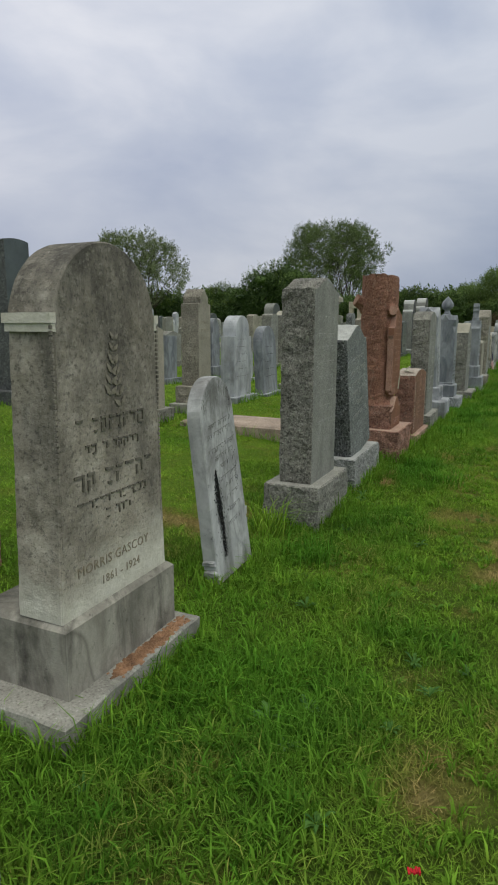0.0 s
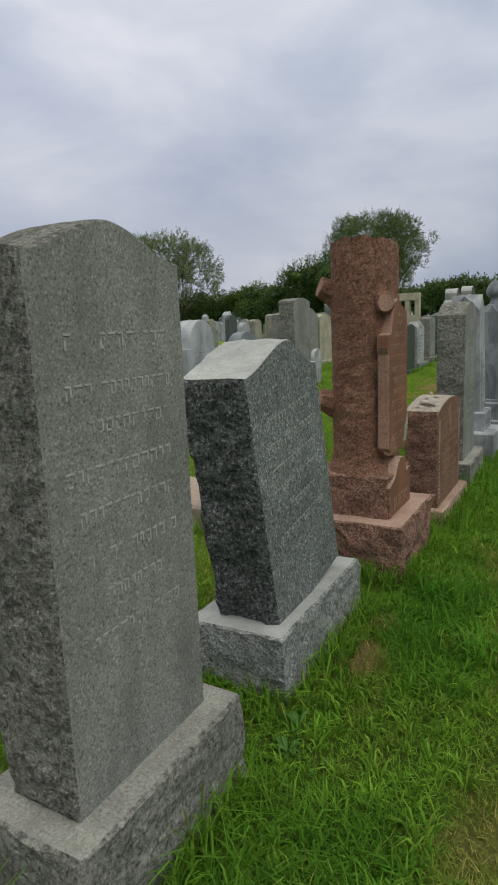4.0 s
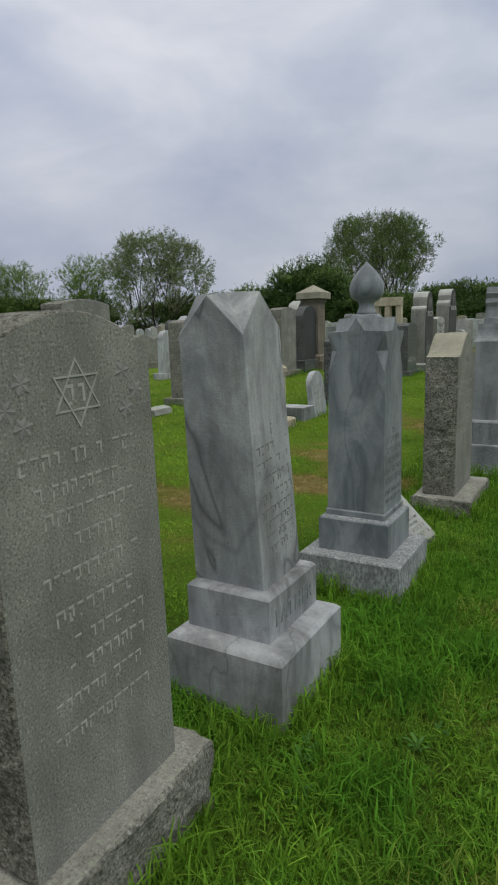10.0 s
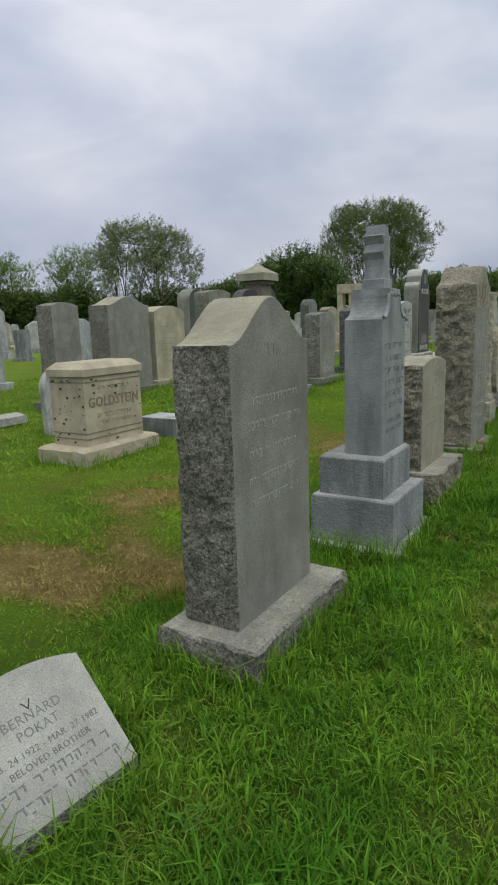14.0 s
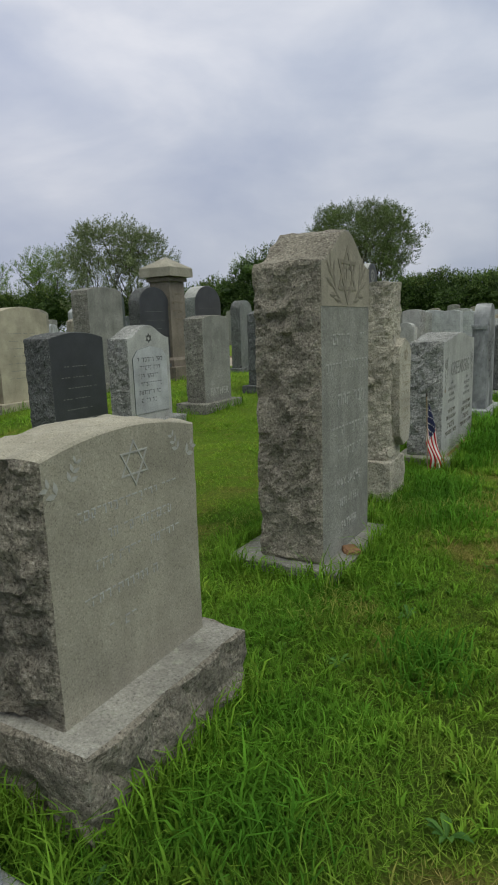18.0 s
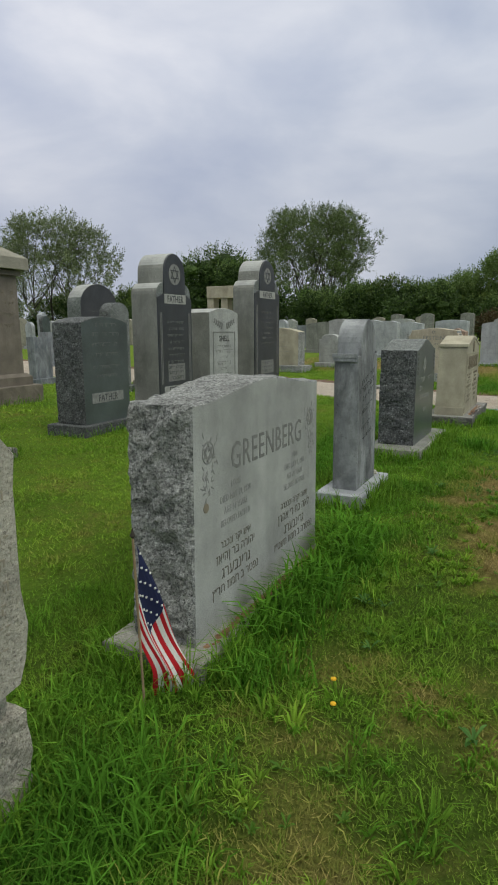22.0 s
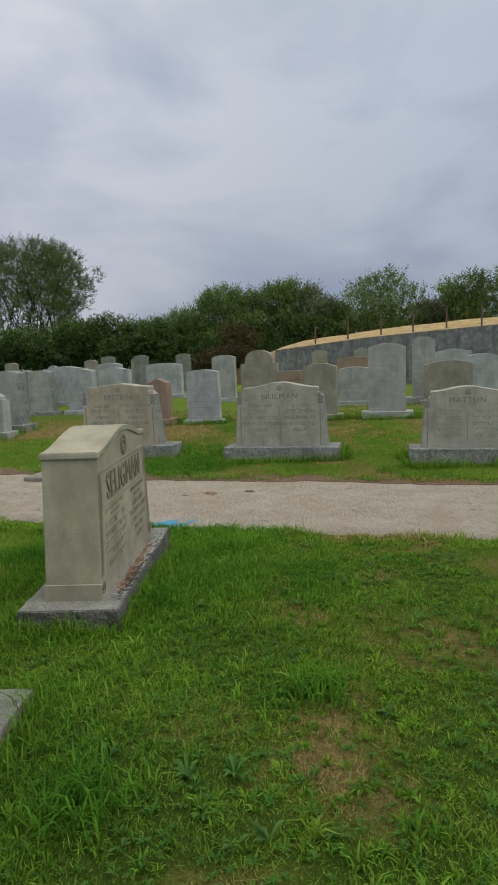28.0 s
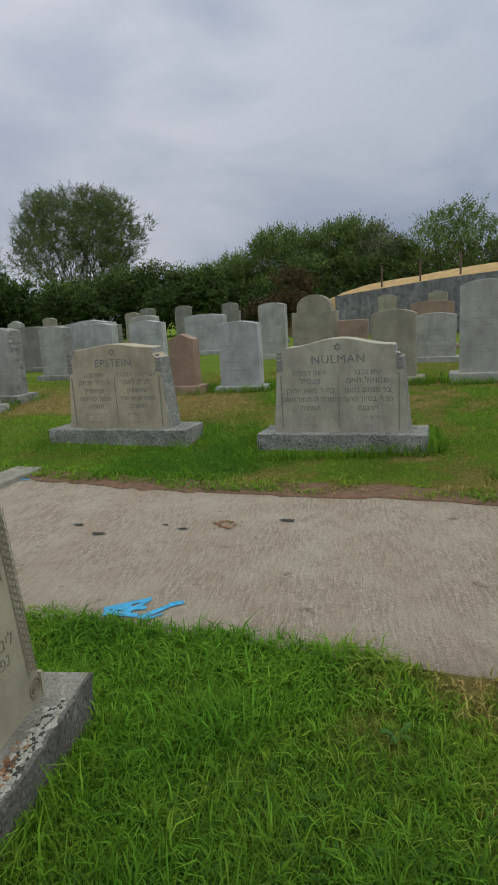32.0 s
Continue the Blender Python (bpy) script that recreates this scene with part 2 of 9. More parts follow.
def plain(name, colour, rough=0.8, relief=0.2, vary=0.25, scale=30.0, spec=0.3, metal=0.0):
    m = Mat(name)
    tone = m.ramp(m.noise(scale, 4.0, 0.6), (0.3, 1.0 - vary), (0.7, 1.0 + vary * 0.6))
    c = m.mix(1.0, colour, tone, "MULTIPLY")
    return m.done(c, rough, m.bump(m.noise(scale * 5, 3.0, 0.6), relief, 0.004), spec, Metallic=metal)


G_GREY = granite("grey_granite_axed", (0.245, 0.246, 0.222), (0.085, 0.084, 0.078), (0.45, 0.45, 0.41), 165, 0.8, 0.3, 0.4)
G_GREY_ROCK = granite("grey_granite_rock", (0.275, 0.265, 0.23), (0.075, 0.073, 0.066), (0.54, 0.525, 0.47), 115, 0.9, 1.0, 0.35, 0.45, pit_shade=0.6)
G_BLUE = granite("blue_grey_granite", (0.19, 0.205, 0.195), (0.018, 0.02, 0.022), (0.60, 0.62, 0.61), 115, 0.75, 0.35, 0.2, pit_shade=0.35)
G_BLUE_ROCK = granite("blue_grey_granite_rock", (0.16, 0.17, 0.165), (0.018, 0.02, 0.022), (0.56, 0.57, 0.56), 95, 0.85, 0.9, 0.25, pit_shade=0.75)
G_RED = granite("red_granite_axed", (0.235, 0.105, 0.062), (0.12, 0.052, 0.034), (0.34, 0.185, 0.125), 170, 0.75, 0.2, 0.3)
G_RED_ROCK = granite("red_granite_rock", (0.35, 0.185, 0.135), (0.09, 0.045, 0.035), (0.60, 0.42, 0.34), 110, 0.9, 0.9, 0.3, 0.15, pit_shade=0.5)
G_RED_TOP = granite("red_granite_bleached", (0.47, 0.40, 0.34), (0.20, 0.14, 0.11), (0.66, 0.60, 0.52), 110, 0.9, 0.6, 0.25, 0.6, pit_shade=0.2)
G_PINK = granite("pink_granite", (0.41, 0.27, 0.205), (0.23, 0.13, 0.10), (0.55, 0.41, 0.34), 130, 0.8, 0.35, 0.25, 0.15)
G_TAN = granite("tan_granite_axed", (0.33, 0.31, 0.25), (0.18, 0.165, 0.13), (0.46, 0.44, 0.36), 230, 0.8, 0.15, 0.25)
G_TAN_ROCK = granite("tan_granite_rock", (0.33, 0.30, 0.245), (0.10, 0.09, 0.072), (0.57, 0.53, 0.45), 100, 0.9, 1.0, 0.35, 0.2, pit_shade=0.42)
G_TAUPE = granite("brown_taupe_granite", (0.205, 0.178, 0.145), (0.12, 0.10, 0.082), (0.29, 0.255, 0.21), 150, 0.85, 0.2, 0.4)
G_LIGHT = granite("light_grey_granite", (0.405, 0.41, 0.39), (0.22, 0.225, 0.22), (0.54, 0.55, 0.53), 240, 0.75, 0.14, 0.3)
G_LIGHT_ROCK = granite("light_grey_granite_rock", (0.36, 0.365, 0.35), (0.07, 0.072, 0.075), (0.66, 0.67, 0.65), 105, 0.9, 0.8, 0.25, pit_shade=0.55)
G_DARK = granite("dark_polished_granite", (0.085, 0.10, 0.10), (0.04, 0.05, 0.05), (0.15, 0.17, 0.165), 200, 0.28, 0.03, 0.1, spec=0.5)
G_DARK_ROCK = granite("dark_granite_rock", (0.12, 0.125, 0.125), (0.025, 0.028, 0.03), (0.30, 0.31, 0.31), 70, 0.8, 0.7, 0.15, pit_shade=0.6)
G_BLACK = granite("black_honed_granite", (0.05, 0.053, 0.06), (0.03, 0.03, 0.034), (0.08, 0.082, 0.09), 220, 0.38, 0.04, 0.1, spec=0.5)
G_LOG = granite("pale_speckled_granite", (0.54, 0.505, 0.415), (0.20, 0.18, 0.145), (0.72, 0.685, 0.585), 120, 0.9, 1.0, 0.15, 0.15, pit_shade=0.34)
G_SCROLL = granite("pale_dressed_granite", (0.50, 0.47, 0.39), (0.24, 0.22, 0.18), (0.66, 0.63, 0.54), 110, 0.9, 0.5, 0.3, 0.15, pit_shade=0.2)
BASE_PALE = granite("lichened_base_granite", (0.37, 0.36, 0.32), (0.19, 0.185, 0.165), (0.52, 0.51, 0.47), 120, 0.9, 0.6, 0.4, 0.5, pit_shade=0.15)
BASE_ROCK = granite("base_granite_rock", (0.31, 0.30, 0.265), (0.09, 0.088, 0.08), (0.54, 0.53, 0.48), 95, 0.9, 0.8, 0.4, 0.45, pit_shade=0.55)
CONCRETE = granite("weathered_concrete", (0.31, 0.30, 0.265), (0.17, 0.16, 0.14), (0.44, 0.42, 0.385), 110, 0.9, 0.45, 0.6, 0.3)
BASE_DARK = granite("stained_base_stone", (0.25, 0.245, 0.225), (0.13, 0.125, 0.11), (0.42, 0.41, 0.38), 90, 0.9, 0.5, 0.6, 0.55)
G_PALE = granite("pale_blue_grey_granite", (0.43, 0.445, 0.46), (0.28, 0.29, 0.30), (0.54, 0.55, 0.56), 200, 0.8, 0.12, 0.3)
G_ROSE = granite("dull_rose_granite", (0.33, 0.235, 0.18), (0.21, 0.14, 0.105), (0.43, 0.33, 0.27), 160, 0.8, 0.15, 0.25)
G_RED_FACE = granite("weathered_red_granite_face", (0.27, 0.145, 0.095), (0.08, 0.038, 0.028), (0.46, 0.29, 0.21), 130, 0.85, 0.6, 0.4, 0.05, pit_shade=0.35)
G_RED_SMOOTH = granite("smooth_red_granite_edge", (0.36, 0.205, 0.15), (0.16, 0.08, 0.058), (0.48, 0.30, 0.23), 150, 0.85, 0.3, 0.4, 0.15)
G_BOLE = granite("bush_hammered_red_granite", (0.32, 0.155, 0.104), (0.09, 0.042, 0.03), (0.50, 0.30, 0.22), 120, 0.9, 1.0, 0.3, 0.12, pit_shade=0.35, crown=1.10)
M_WHITE = marble("white_veined_marble", (0.47, 0.485, 0.505), (0.30, 0.315, 0.34), (0.15, 0.145, 0.135), 3.2, 0.6)
M_STAIN = marble("dirty_white_marble", (0.45, 0.46, 0.485), (0.25, 0.26, 0.28), (0.10, 0.096, 0.09), 2.6, 0.7, 0.7, angle=1.0, streak=0.6, veins=0.45)
M_SHAFT = marble("dark_veined_white_marble", (0.45, 0.46, 0.475), (0.17, 0.18, 0.20), (0.10, 0.10, 0.098), 2.1, 0.6, 0.7, angle=0.8, streak=0.6, veins=0.7)
M_GREY = marble("grey_veined_marble", (0.30, 0.315, 0.335), (0.135, 0.15, 0.17), (0.09, 0.092, 0.095), 3.4, 0.6, angle=0.9)
M_OLD = marble("stained_old_marble", (0.37, 0.35, 0.30), (0.19, 0.178, 0.15), (0.045, 0.042, 0.035), 3.4, 1.0, 0.8, streak=0.6)
M_SLAB = marble("streaked_slab_marble", (0.56, 0.565, 0.565), (0.36, 0.365, 0.37), (0.10, 0.097, 0.092), 4.0, 0.85, 0.7, streak=0.6)
M_TABLET = marble("blackened_grey_marble", (0.36, 0.37, 0.375), (0.19, 0.20, 0.21), (0.055, 0.056, 0.058), 3.4, 1.0, 0.7, angle=0.9, streak=0.6)
G_WARM = granite("warm_grey_granite", (0.44, 0.42, 0.36), (0.28, 0.265, 0.225), (0.57, 0.55, 0.485), 200, 0.8, 0.12, 0.3)
L_TAN = granite("buff_limestone", (0.415, 0.38, 0.285), (0.32, 0.29, 0.215), (0.49, 0.455, 0.355), 190, 0.85, 0.12, 0.25)
L_GOLD = granite("spotted_tan_stone", (0.47, 0.415, 0.32), (0.34, 0.30, 0.23), (0.56, 0.51, 0.41), 120, 0.85, 0.2, 0.35)
CUT_DARK = plain("dark_cut_letter", (0.06, 0.06, 0.058), 0.9)
CUT_GREY = plain("grey_cut_letter", (0.20, 0.20, 0.19), 0.9)
CUT_MID = plain("faint_cut_letter", (0.25, 0.25, 0.24), 0.9)
L_BROWN = granite("brown_pink_weathered_stone", (0.40, 0.31, 0.25), (0.24, 0.175, 0.14), (0.52, 0.43, 0.37), 90, 0.9, 0.4, 0.5, 0.2)
# on the tall marble stone, the raised letters' shading is put into this darker colour
CUT_OLD = plain("worn_relief_letter", (0.15, 0.138, 0.112), 0.9, 0.4, 0.5, 40)
CUT_CARVE = plain("shallow_carving", (0.215, 0.195, 0.155), 0.9, 0.4)
G_PANEL = granite("tan_panel_granite", (0.30, 0.275, 0.22), (0.19, 0.17, 0.135), (0.40, 0.375, 0.31), 200, 0.85, 0.25, 0.35)
CUT_VINE = plain("dull_red_carving", (0.45, 0.335, 0.26), 0.9, 0.6, 0.5, 60)
# on the star-finial monument, shade of stone-toned letters is put into this colour
CUT_SOFT = plain("worn_cut_letter", (0.19, 0.20, 0.205), 0.9)
G_AN = granite("speckled_blue_grey_marble", (0.285, 0.302, 0.32), (0.17, 0.18, 0.19), (0.40, 0.42, 0.44), 150, 0.85, 0.45, 0.8, 0.12)
G_AN_PALE = granite("speckled_pale_marble", (0.35, 0.365, 0.375), (0.20, 0.21, 0.215), (0.50, 0.51, 0.515), 130, 0.85, 0.5, 0.6, 0.2)
G_STEP = granite("stained_blue_grey_marble", (0.31, 0.328, 0.352), (0.14, 0.148, 0.16), (0.48, 0.50, 0.53), 120, 0.88, 0.6, 0.85, 0.1, pit_shade=0.12)
M_AN = marble("streaked_blue_grey_marble", (0.31, 0.32, 0.335), (0.15, 0.16, 0.17), (0.10, 0.10, 0.10), 7.0, 0.45, 0.75, angle=1.25, streak=0.6)
def rough_marble():
    """Marble eaten by weather: a coarse grain, pale, with dark runs down it."""
    m = Mat("weather_eaten_marble")
    grain = m.ramp(m.noise(75.0, 4.0, 0.75, m.scaled(1.0, 1.0, 0.45)), (0.34, (0.13, 0.135, 0.14)), (0.50, (0.30, 0.31, 0.325)), (0.66, (0.50, 0.51, 0.525)))
    run = m.ramp(m.noise(13.0, 5.0, 0.7, m.scaled(1.5, 1.5, 0.28)), (0.42, 0.0), (0.70, 0.55))
    c = m.mix(run, grain, (0.125, 0.132, 0.142))
    c = m.mix(1.0, c, m.ramp(m.noise(3.0, 5.0, 0.65), (0.3, 0.75), (0.7, 1.25)), "MULTIPLY")
    n = m.bump(m.noise(75.0, 4.0, 0.75, m.scaled(1.0, 1.0, 0.45)), 0.6, 0.006)
    return m.done(c, 0.9, n, 0.2)


M_ROUGH = rough_marble()
G_BASE_SIDE = granite("dark_base_side_stone", (0.145, 0.14, 0.13), (0.04, 0.04, 0.038), (0.30, 0.29, 0.27), 70, 0.95, 0.6, 0.5, 0.25)
# on the grey granite stones, light on the letters' cut edges is put into this colour
CUT_PALE = plain("pale_cut_letter", (0.37, 0.37, 0.345), 0.9)
CUT_TAN = plain("tan_cut_letter", (0.24, 0.205, 0.15), 0.9)
CUT_LOG = plain("faint_tan_cut_letter", (0.33, 0.295, 0.225), 0.9)
# paler than the red stone: the tablet letters' sky-lit edges are put into the colour
CUT_RED = plain("pale_red_cut_letter", (0.38, 0.235, 0.17), 0.9, 0.4, 0.5, 40)
LICHEN = plain("grey_brown_lichen", (0.235, 0.205, 0.17), 0.95, 0.8, 0.5, 40)
LICHEN_PALE = plain("pale_green_lichen", (0.47, 0.48, 0.37), 0.95, 0.9, 0.5, 60)
DARK_STAIN = plain("black_crust", (0.012, 0.012, 0.012), 0.95, 0.6)
RUST = plain("rusty_earth", (0.27, 0.15, 0.085), 0.95, 0.8, 0.5, 22)
WOOD = plain("thin_dowel_wood", (0.30, 0.22, 0.13), 0.7)
GILT = plain("dark_finial_paint", (0.05, 0.04, 0.03), 0.5)
FLAG_RED = plain("red_cloth", (0.46, 0.012, 0.02), 0.85, 0.1, 0.1, 200)
FLAG_WHITE = plain("white_cloth", (0.72, 0.71, 0.68), 0.85, 0.1, 0.1, 200)
FLAG_BLUE = plain("navy_cloth", (0.02, 0.025, 0.075), 0.85, 0.1, 0.1, 200)
STEEL = plain("rusty_post_steel", (0.13, 0.09, 0.07), 0.7, 0.3)
PEBBLE = plain("pale_pebble", (0.45, 0.42, 0.34), 0.8, 0.4, 0.3, 60)


def leaf_material(name, low, high, back=0.25):
    m = Mat(name)
    r = m.node("ShaderNodeNewGeometry").outputs["Random Per Island"]
    c = m.mix(r, low, high)
    c = m.mix(1.0, c, m.ramp(m.noise(0.5, 3.0, 0.6), (0.3, 0.72), (0.7, 1.2)), "MULTIPLY")
    d = m.done(c, 0.6, None, 0.25)
    t = m.node("ShaderNodeBsdfTranslucent", Color=c)
    s = m.node("ShaderNodeMixShader", Fac=back)
    m.put(s.inputs[1], m.b.outputs[0])
    m.put(s.inputs[2], t.outputs[0])
    out = m.t.nodes["Material Output"]
    m.put(out.inputs[0], s.outputs[0])
    return d


LEAF = leaf_material("tree_leaf", (0.075, 0.135, 0.03), (0.205, 0.29, 0.085), 0.35)
LEAF_BIG = leaf_material("dull_green_leaf", (0.055, 0.09, 0.025), (0.17, 0.22, 0.085), 0.35)
LEAF_DARK = leaf_material("dark_shrub_leaf", (0.024, 0.05, 0.014), (0.09, 0.15, 0.036), 0.25)
LEAF_AIRY = leaf_material("olive_leaf", (0.09, 0.12, 0.045), (0.24, 0.28, 0.15), 0.35)
LEAF_BRIGHT = leaf_material("bright_weed_leaf", (0.085, 0.20, 0.018), (0.145, 0.30, 0.03), 0.4)
LEAF_WEED = leaf_material("plantain_leaf", (0.045, 0.13, 0.02), (0.10, 0.22, 0.04), 0.3)
LEAF_CLOVER = leaf_material("clover_leaf", (0.045, 0.135, 0.014), (0.095, 0.225, 0.028), 0.35)
LEAF_TIP = leaf_material("yellow_green_shoot_leaf", (0.07, 0.12, 0.018), (0.17, 0.23, 0.05), 0.3)
LEAF_RUST = leaf_material("rust_shrub_leaf", (0.055, 0.043, 0.017), (0.115, 0.085, 0.035))
BARK = plain("grey_bark", (0.055, 0.048, 0.038), 0.95, 0.6, 0.4, 12)


def turf(name, blades):
    """Lawn colour: deep green where lush, olive where mown and trodden, straw where dry."""
    m = Mat(name)
    where = m.node("ShaderNodeNewGeometry").outputs["Position"]
    patch = m.noise(1.3, 5.0, 0.62, where)
    fine = m.noise(9.0, 5.0, 0.68, where)
    dry, lush = m.node("ShaderNodeAttribute"), m.node("ShaderNodeAttribute")
    dry.attribute_name, lush.attribute_name = "dry", "lush"
    tone = m.ramp(patch, (0.36, 0.0), (0.64, 1.0))
    deep = m.mix(tone, (0.072, 0.200, 0.020), (0.120, 0.290, 0.027))
    mown = m.mix(tone, (0.190, 0.345, 0.034), (0.255, 0.430, 0.045))
    mown = m.mix(m.math("MULTIPLY", m.ramp(fine, (0.46, 0.0), (0.66, 1.0)), 0.6), mown, (0.270, 0.310, 0.055))
    green = m.mix(lush.outputs["Fac"], mown, deep)
    straw = m.mix(m.ramp(fine, (0.35, 0.0), (0.65, 1.0)), (0.31, 0.235, 0.088), (0.47, 0.37, 0.155))
    olive = m.mix(0.55, mown, (0.30, 0.205, 0.085))
    if blades:
        r = m.node("ShaderNodeNewGeometry").outputs["Random Per Island"]
        fac = m.math("ADD", m.math("MULTIPLY", dry.outputs["Fac"], 1.1), m.math("MULTIPLY", m.math("SUBTRACT", r, 0.55), 0.35))
        c = m.mix(m.ramp(fac, (0.18, 0.0), (0.45, 1.0)), green, olive)
        c = m.mix(m.ramp(fac, (0.45, 0.0), (0.85, 1.0)), c, straw)
        c = m.mix(1.0, c, m.ramp(r, (0.0, 0.58), (0.6, 1.0), (1.0, 1.34)), "MULTIPLY")
        d = m.done(c, 0.8, None, 0.06)
        t = m.node("ShaderNodeBsdfTranslucent", Color=c)
        s = m.node("ShaderNodeMixShader", Fac=0.35)
        m.put(s.inputs[1], m.b.outputs[0])
        m.put(s.inputs[2], t.outputs[0])
        m.put(m.t.nodes["Material Output"].inputs[0], s.outputs[0])
        return d
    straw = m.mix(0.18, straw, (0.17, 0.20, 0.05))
    # dark soil, with the shade between the blades put into its colour
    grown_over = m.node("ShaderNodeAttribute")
    grown_over.attribute_name = "soil_shade"
    shaded_soil = m.mix(m.ramp(m.noise(60.0, 4.0, 0.7, where), (0.38, 0.0), (0.62, 1.0)), (0.036, 0.054, 0.013), (0.110, 0.150, 0.034))
    green = m.mix(m.math("MULTIPLY", grown_over.outputs["Fac"], 0.72), green, shaded_soil)
    mown = m.mix(m.math("MULTIPLY", grown_over.outputs["Fac"], 0.55), mown, shaded_soil)
    green = m.mix(m.ramp(m.noise(34.0, 4.0, 0.7, where), (0.42, 0.42), (0.66, 0.05)), green, (0.070, 0.110, 0.022))
    straw = m.mix(m.ramp(m.noise(50.0, 4.0, 0.7, where), (0.40, 0.42), (0.62, 0.0)), straw, (0.10, 0.085, 0.036))
    fac = m.math("ADD", dry.outputs["Fac"], m.math("MULTIPLY", fine, 0.3))
    olive = m.mix(m.ramp(m.noise(42.0, 5.0, 0.75, where), (0.40, 0.75), (0.60, 0.0)), olive, (0.085, 0.095, 0.025))
    c = m.mix(m.ramp(fac, (0.28, 0.0), (0.50, 1.0)), green, olive)
    c = m.mix(m.ramp(fac, (0.52, 0.0), (0.85, 1.0)), c, straw)
    n = m.bump(m.noise(70.0, 5.0, 0.75, where), 1.0, 0.05)
    return m.done(c, 0.95, n, 0.03)


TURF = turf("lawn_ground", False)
BLADE = turf("grass_blade", True)


def road_material():
    """Worn broom-finished concrete, pinkish tan, with fine ribs along the lane and blotches."""
    m = Mat("worn_concrete_road")
    where = m.node("ShaderNodeNewGeometry").outputs["Position"]
    along = m.node("ShaderNodeMapping")
    m.put(along.inputs[0], where)
    along.inputs["Rotation"].default_value = (0, 0, 0.21)
    along.inputs["Scale"].default_value = (2.4, 0.30, 1.0)
    ribs = m.noise(26.0, 5.0, 0.7, along.outputs[0])
    grit = m.noise(95.0, 4.0, 0.78, where)
    c = m.ramp(grit, (0.32, (0.25, 0.21, 0.17)), (0.5, (0.56, 0.485, 0.405)), (0.68, (0.80, 0.72, 0.625)))
    c = m.mix(m.ramp(ribs, (0.40, 0.7), (0.58, 0.0)), c, (0.31, 0.25, 0.195))
    c = m.mix(m.ramp(m.noise(1.6, 6.0, 0.65, along.outputs[0]), (0.42, 0.0), (0.66, 0.6)), c, (0.46, 0.365, 0.29))
    c = m.mix(m.ramp(m.noise(3.4, 5.0, 0.65, where), (0.44, 0.0), (0.68, 0.6)), c, (0.62, 0.565, 0.49))
    spots = m.ramp(m.noise(7.0, 4.0, 0.65, where), (0.655, 0.0), (0.71, 1.0))
    c = m.mix(m.math("MULTIPLY", spots, 0.55), c, (0.15, 0.11, 0.085))
    n = m.bump(m.math("ADD", grit, ribs), 1.0, 0.022)
    return m.done(c, 0.95, n, 0.08)


ROAD = road_material()
ROAD_EDGE = plain("bare_red_earth", (0.17, 0.105, 0.07), 0.95, 0.8, 0.4, 18)
PAINT_BLUE = plain("blue_marking_paint", (0.06, 0.36, 0.66), 0.8, 0.3, 0.3, 40)
WALL = granite("stained_retaining_concrete", (0.23, 0.235, 0.245), (0.13, 0.135, 0.14), (0.36, 0.36, 0.365), 6, 0.9, 0.3, 0.7)
STRAW = plain("dry_straw_bank", (0.46, 0.32, 0.15), 0.95, 0.8, 0.35, 3)
YELLOW = plain("yellow_petal", (0.75, 0.42, 0.02), 0.7, 0.1, 0.15, 300)


def buried_marble():
    """Grimy marble whose foot stayed pale where it once stood in the ground; the edge of the grime wanders."""
    m = Mat("grimy_marble_with_pale_foot")
    c = m.node("ShaderNodeTexCoord").outputs["Object"]
    m.at = c
    z = m.node("ShaderNodeSeparateXYZ", Vector=c).outputs[2]
    body = m.ramp(m.noise(7.0, 6.0, 0.68), (0.32, (0.20, 0.178, 0.14)), (0.52, (0.37, 0.335, 0.275)), (0.72, (0.54, 0.50, 0.425)))
    grime = m.math("ADD", m.math("MULTIPLY", m.noise(2.6, 6.0, 0.7, m.scaled(1.4, 1.4, 0.55)), 0.75), m.math("MULTIPLY", z, 0.24))
    body = m.mix(m.math("MULTIPLY", m.ramp(grime, (0.43, 0.0), (0.66, 1.0)), 0.9), body, (0.062, 0.058, 0.052))
    body = m.mix(m.math("MULTIPLY", m.ramp(m.noise(55.0, 4.0, 0.75), (0.52, 0.0), (0.64, 1.0)), 0.6), body, (0.045, 0.042, 0.038))
    body = m.mix(m.math("MULTIPLY", m.ramp(m.noise(38.0, 4.0, 0.75), (0.56, 0.0), (0.70, 1.0)), 0.35), body, (0.46, 0.435, 0.375))
    clean = m.ramp(m.noise(12.0, 5.0, 0.65), (0.3, (0.48, 0.455, 0.385)), (0.7, (0.66, 0.635, 0.555)))
    over = m.node("ShaderNodeSeparateXYZ", Vector=c).outputs[1]
    rise = m.math("ADD", m.math("SUBTRACT", z, m.math("MULTIPLY", over, 0.22)), m.math("MULTIPLY", m.math("SUBTRACT", m.noise(3.6, 5.0, 0.62), 0.5), 0.42))
    col = m.mix(m.ramp(rise, (0.10, 0.0), (0.22, 1.0)), clean, body)
    n = m.bump(m.noise(110.0, 4.0, 0.7), 0.5, 0.004)
    n = m.bump(m.noise(16.0, 5.0, 0.65), 0.8, 0.012, n)
    return m.done(col, 0.85, n, 0.2)


M_MORRIS = buried_marble()


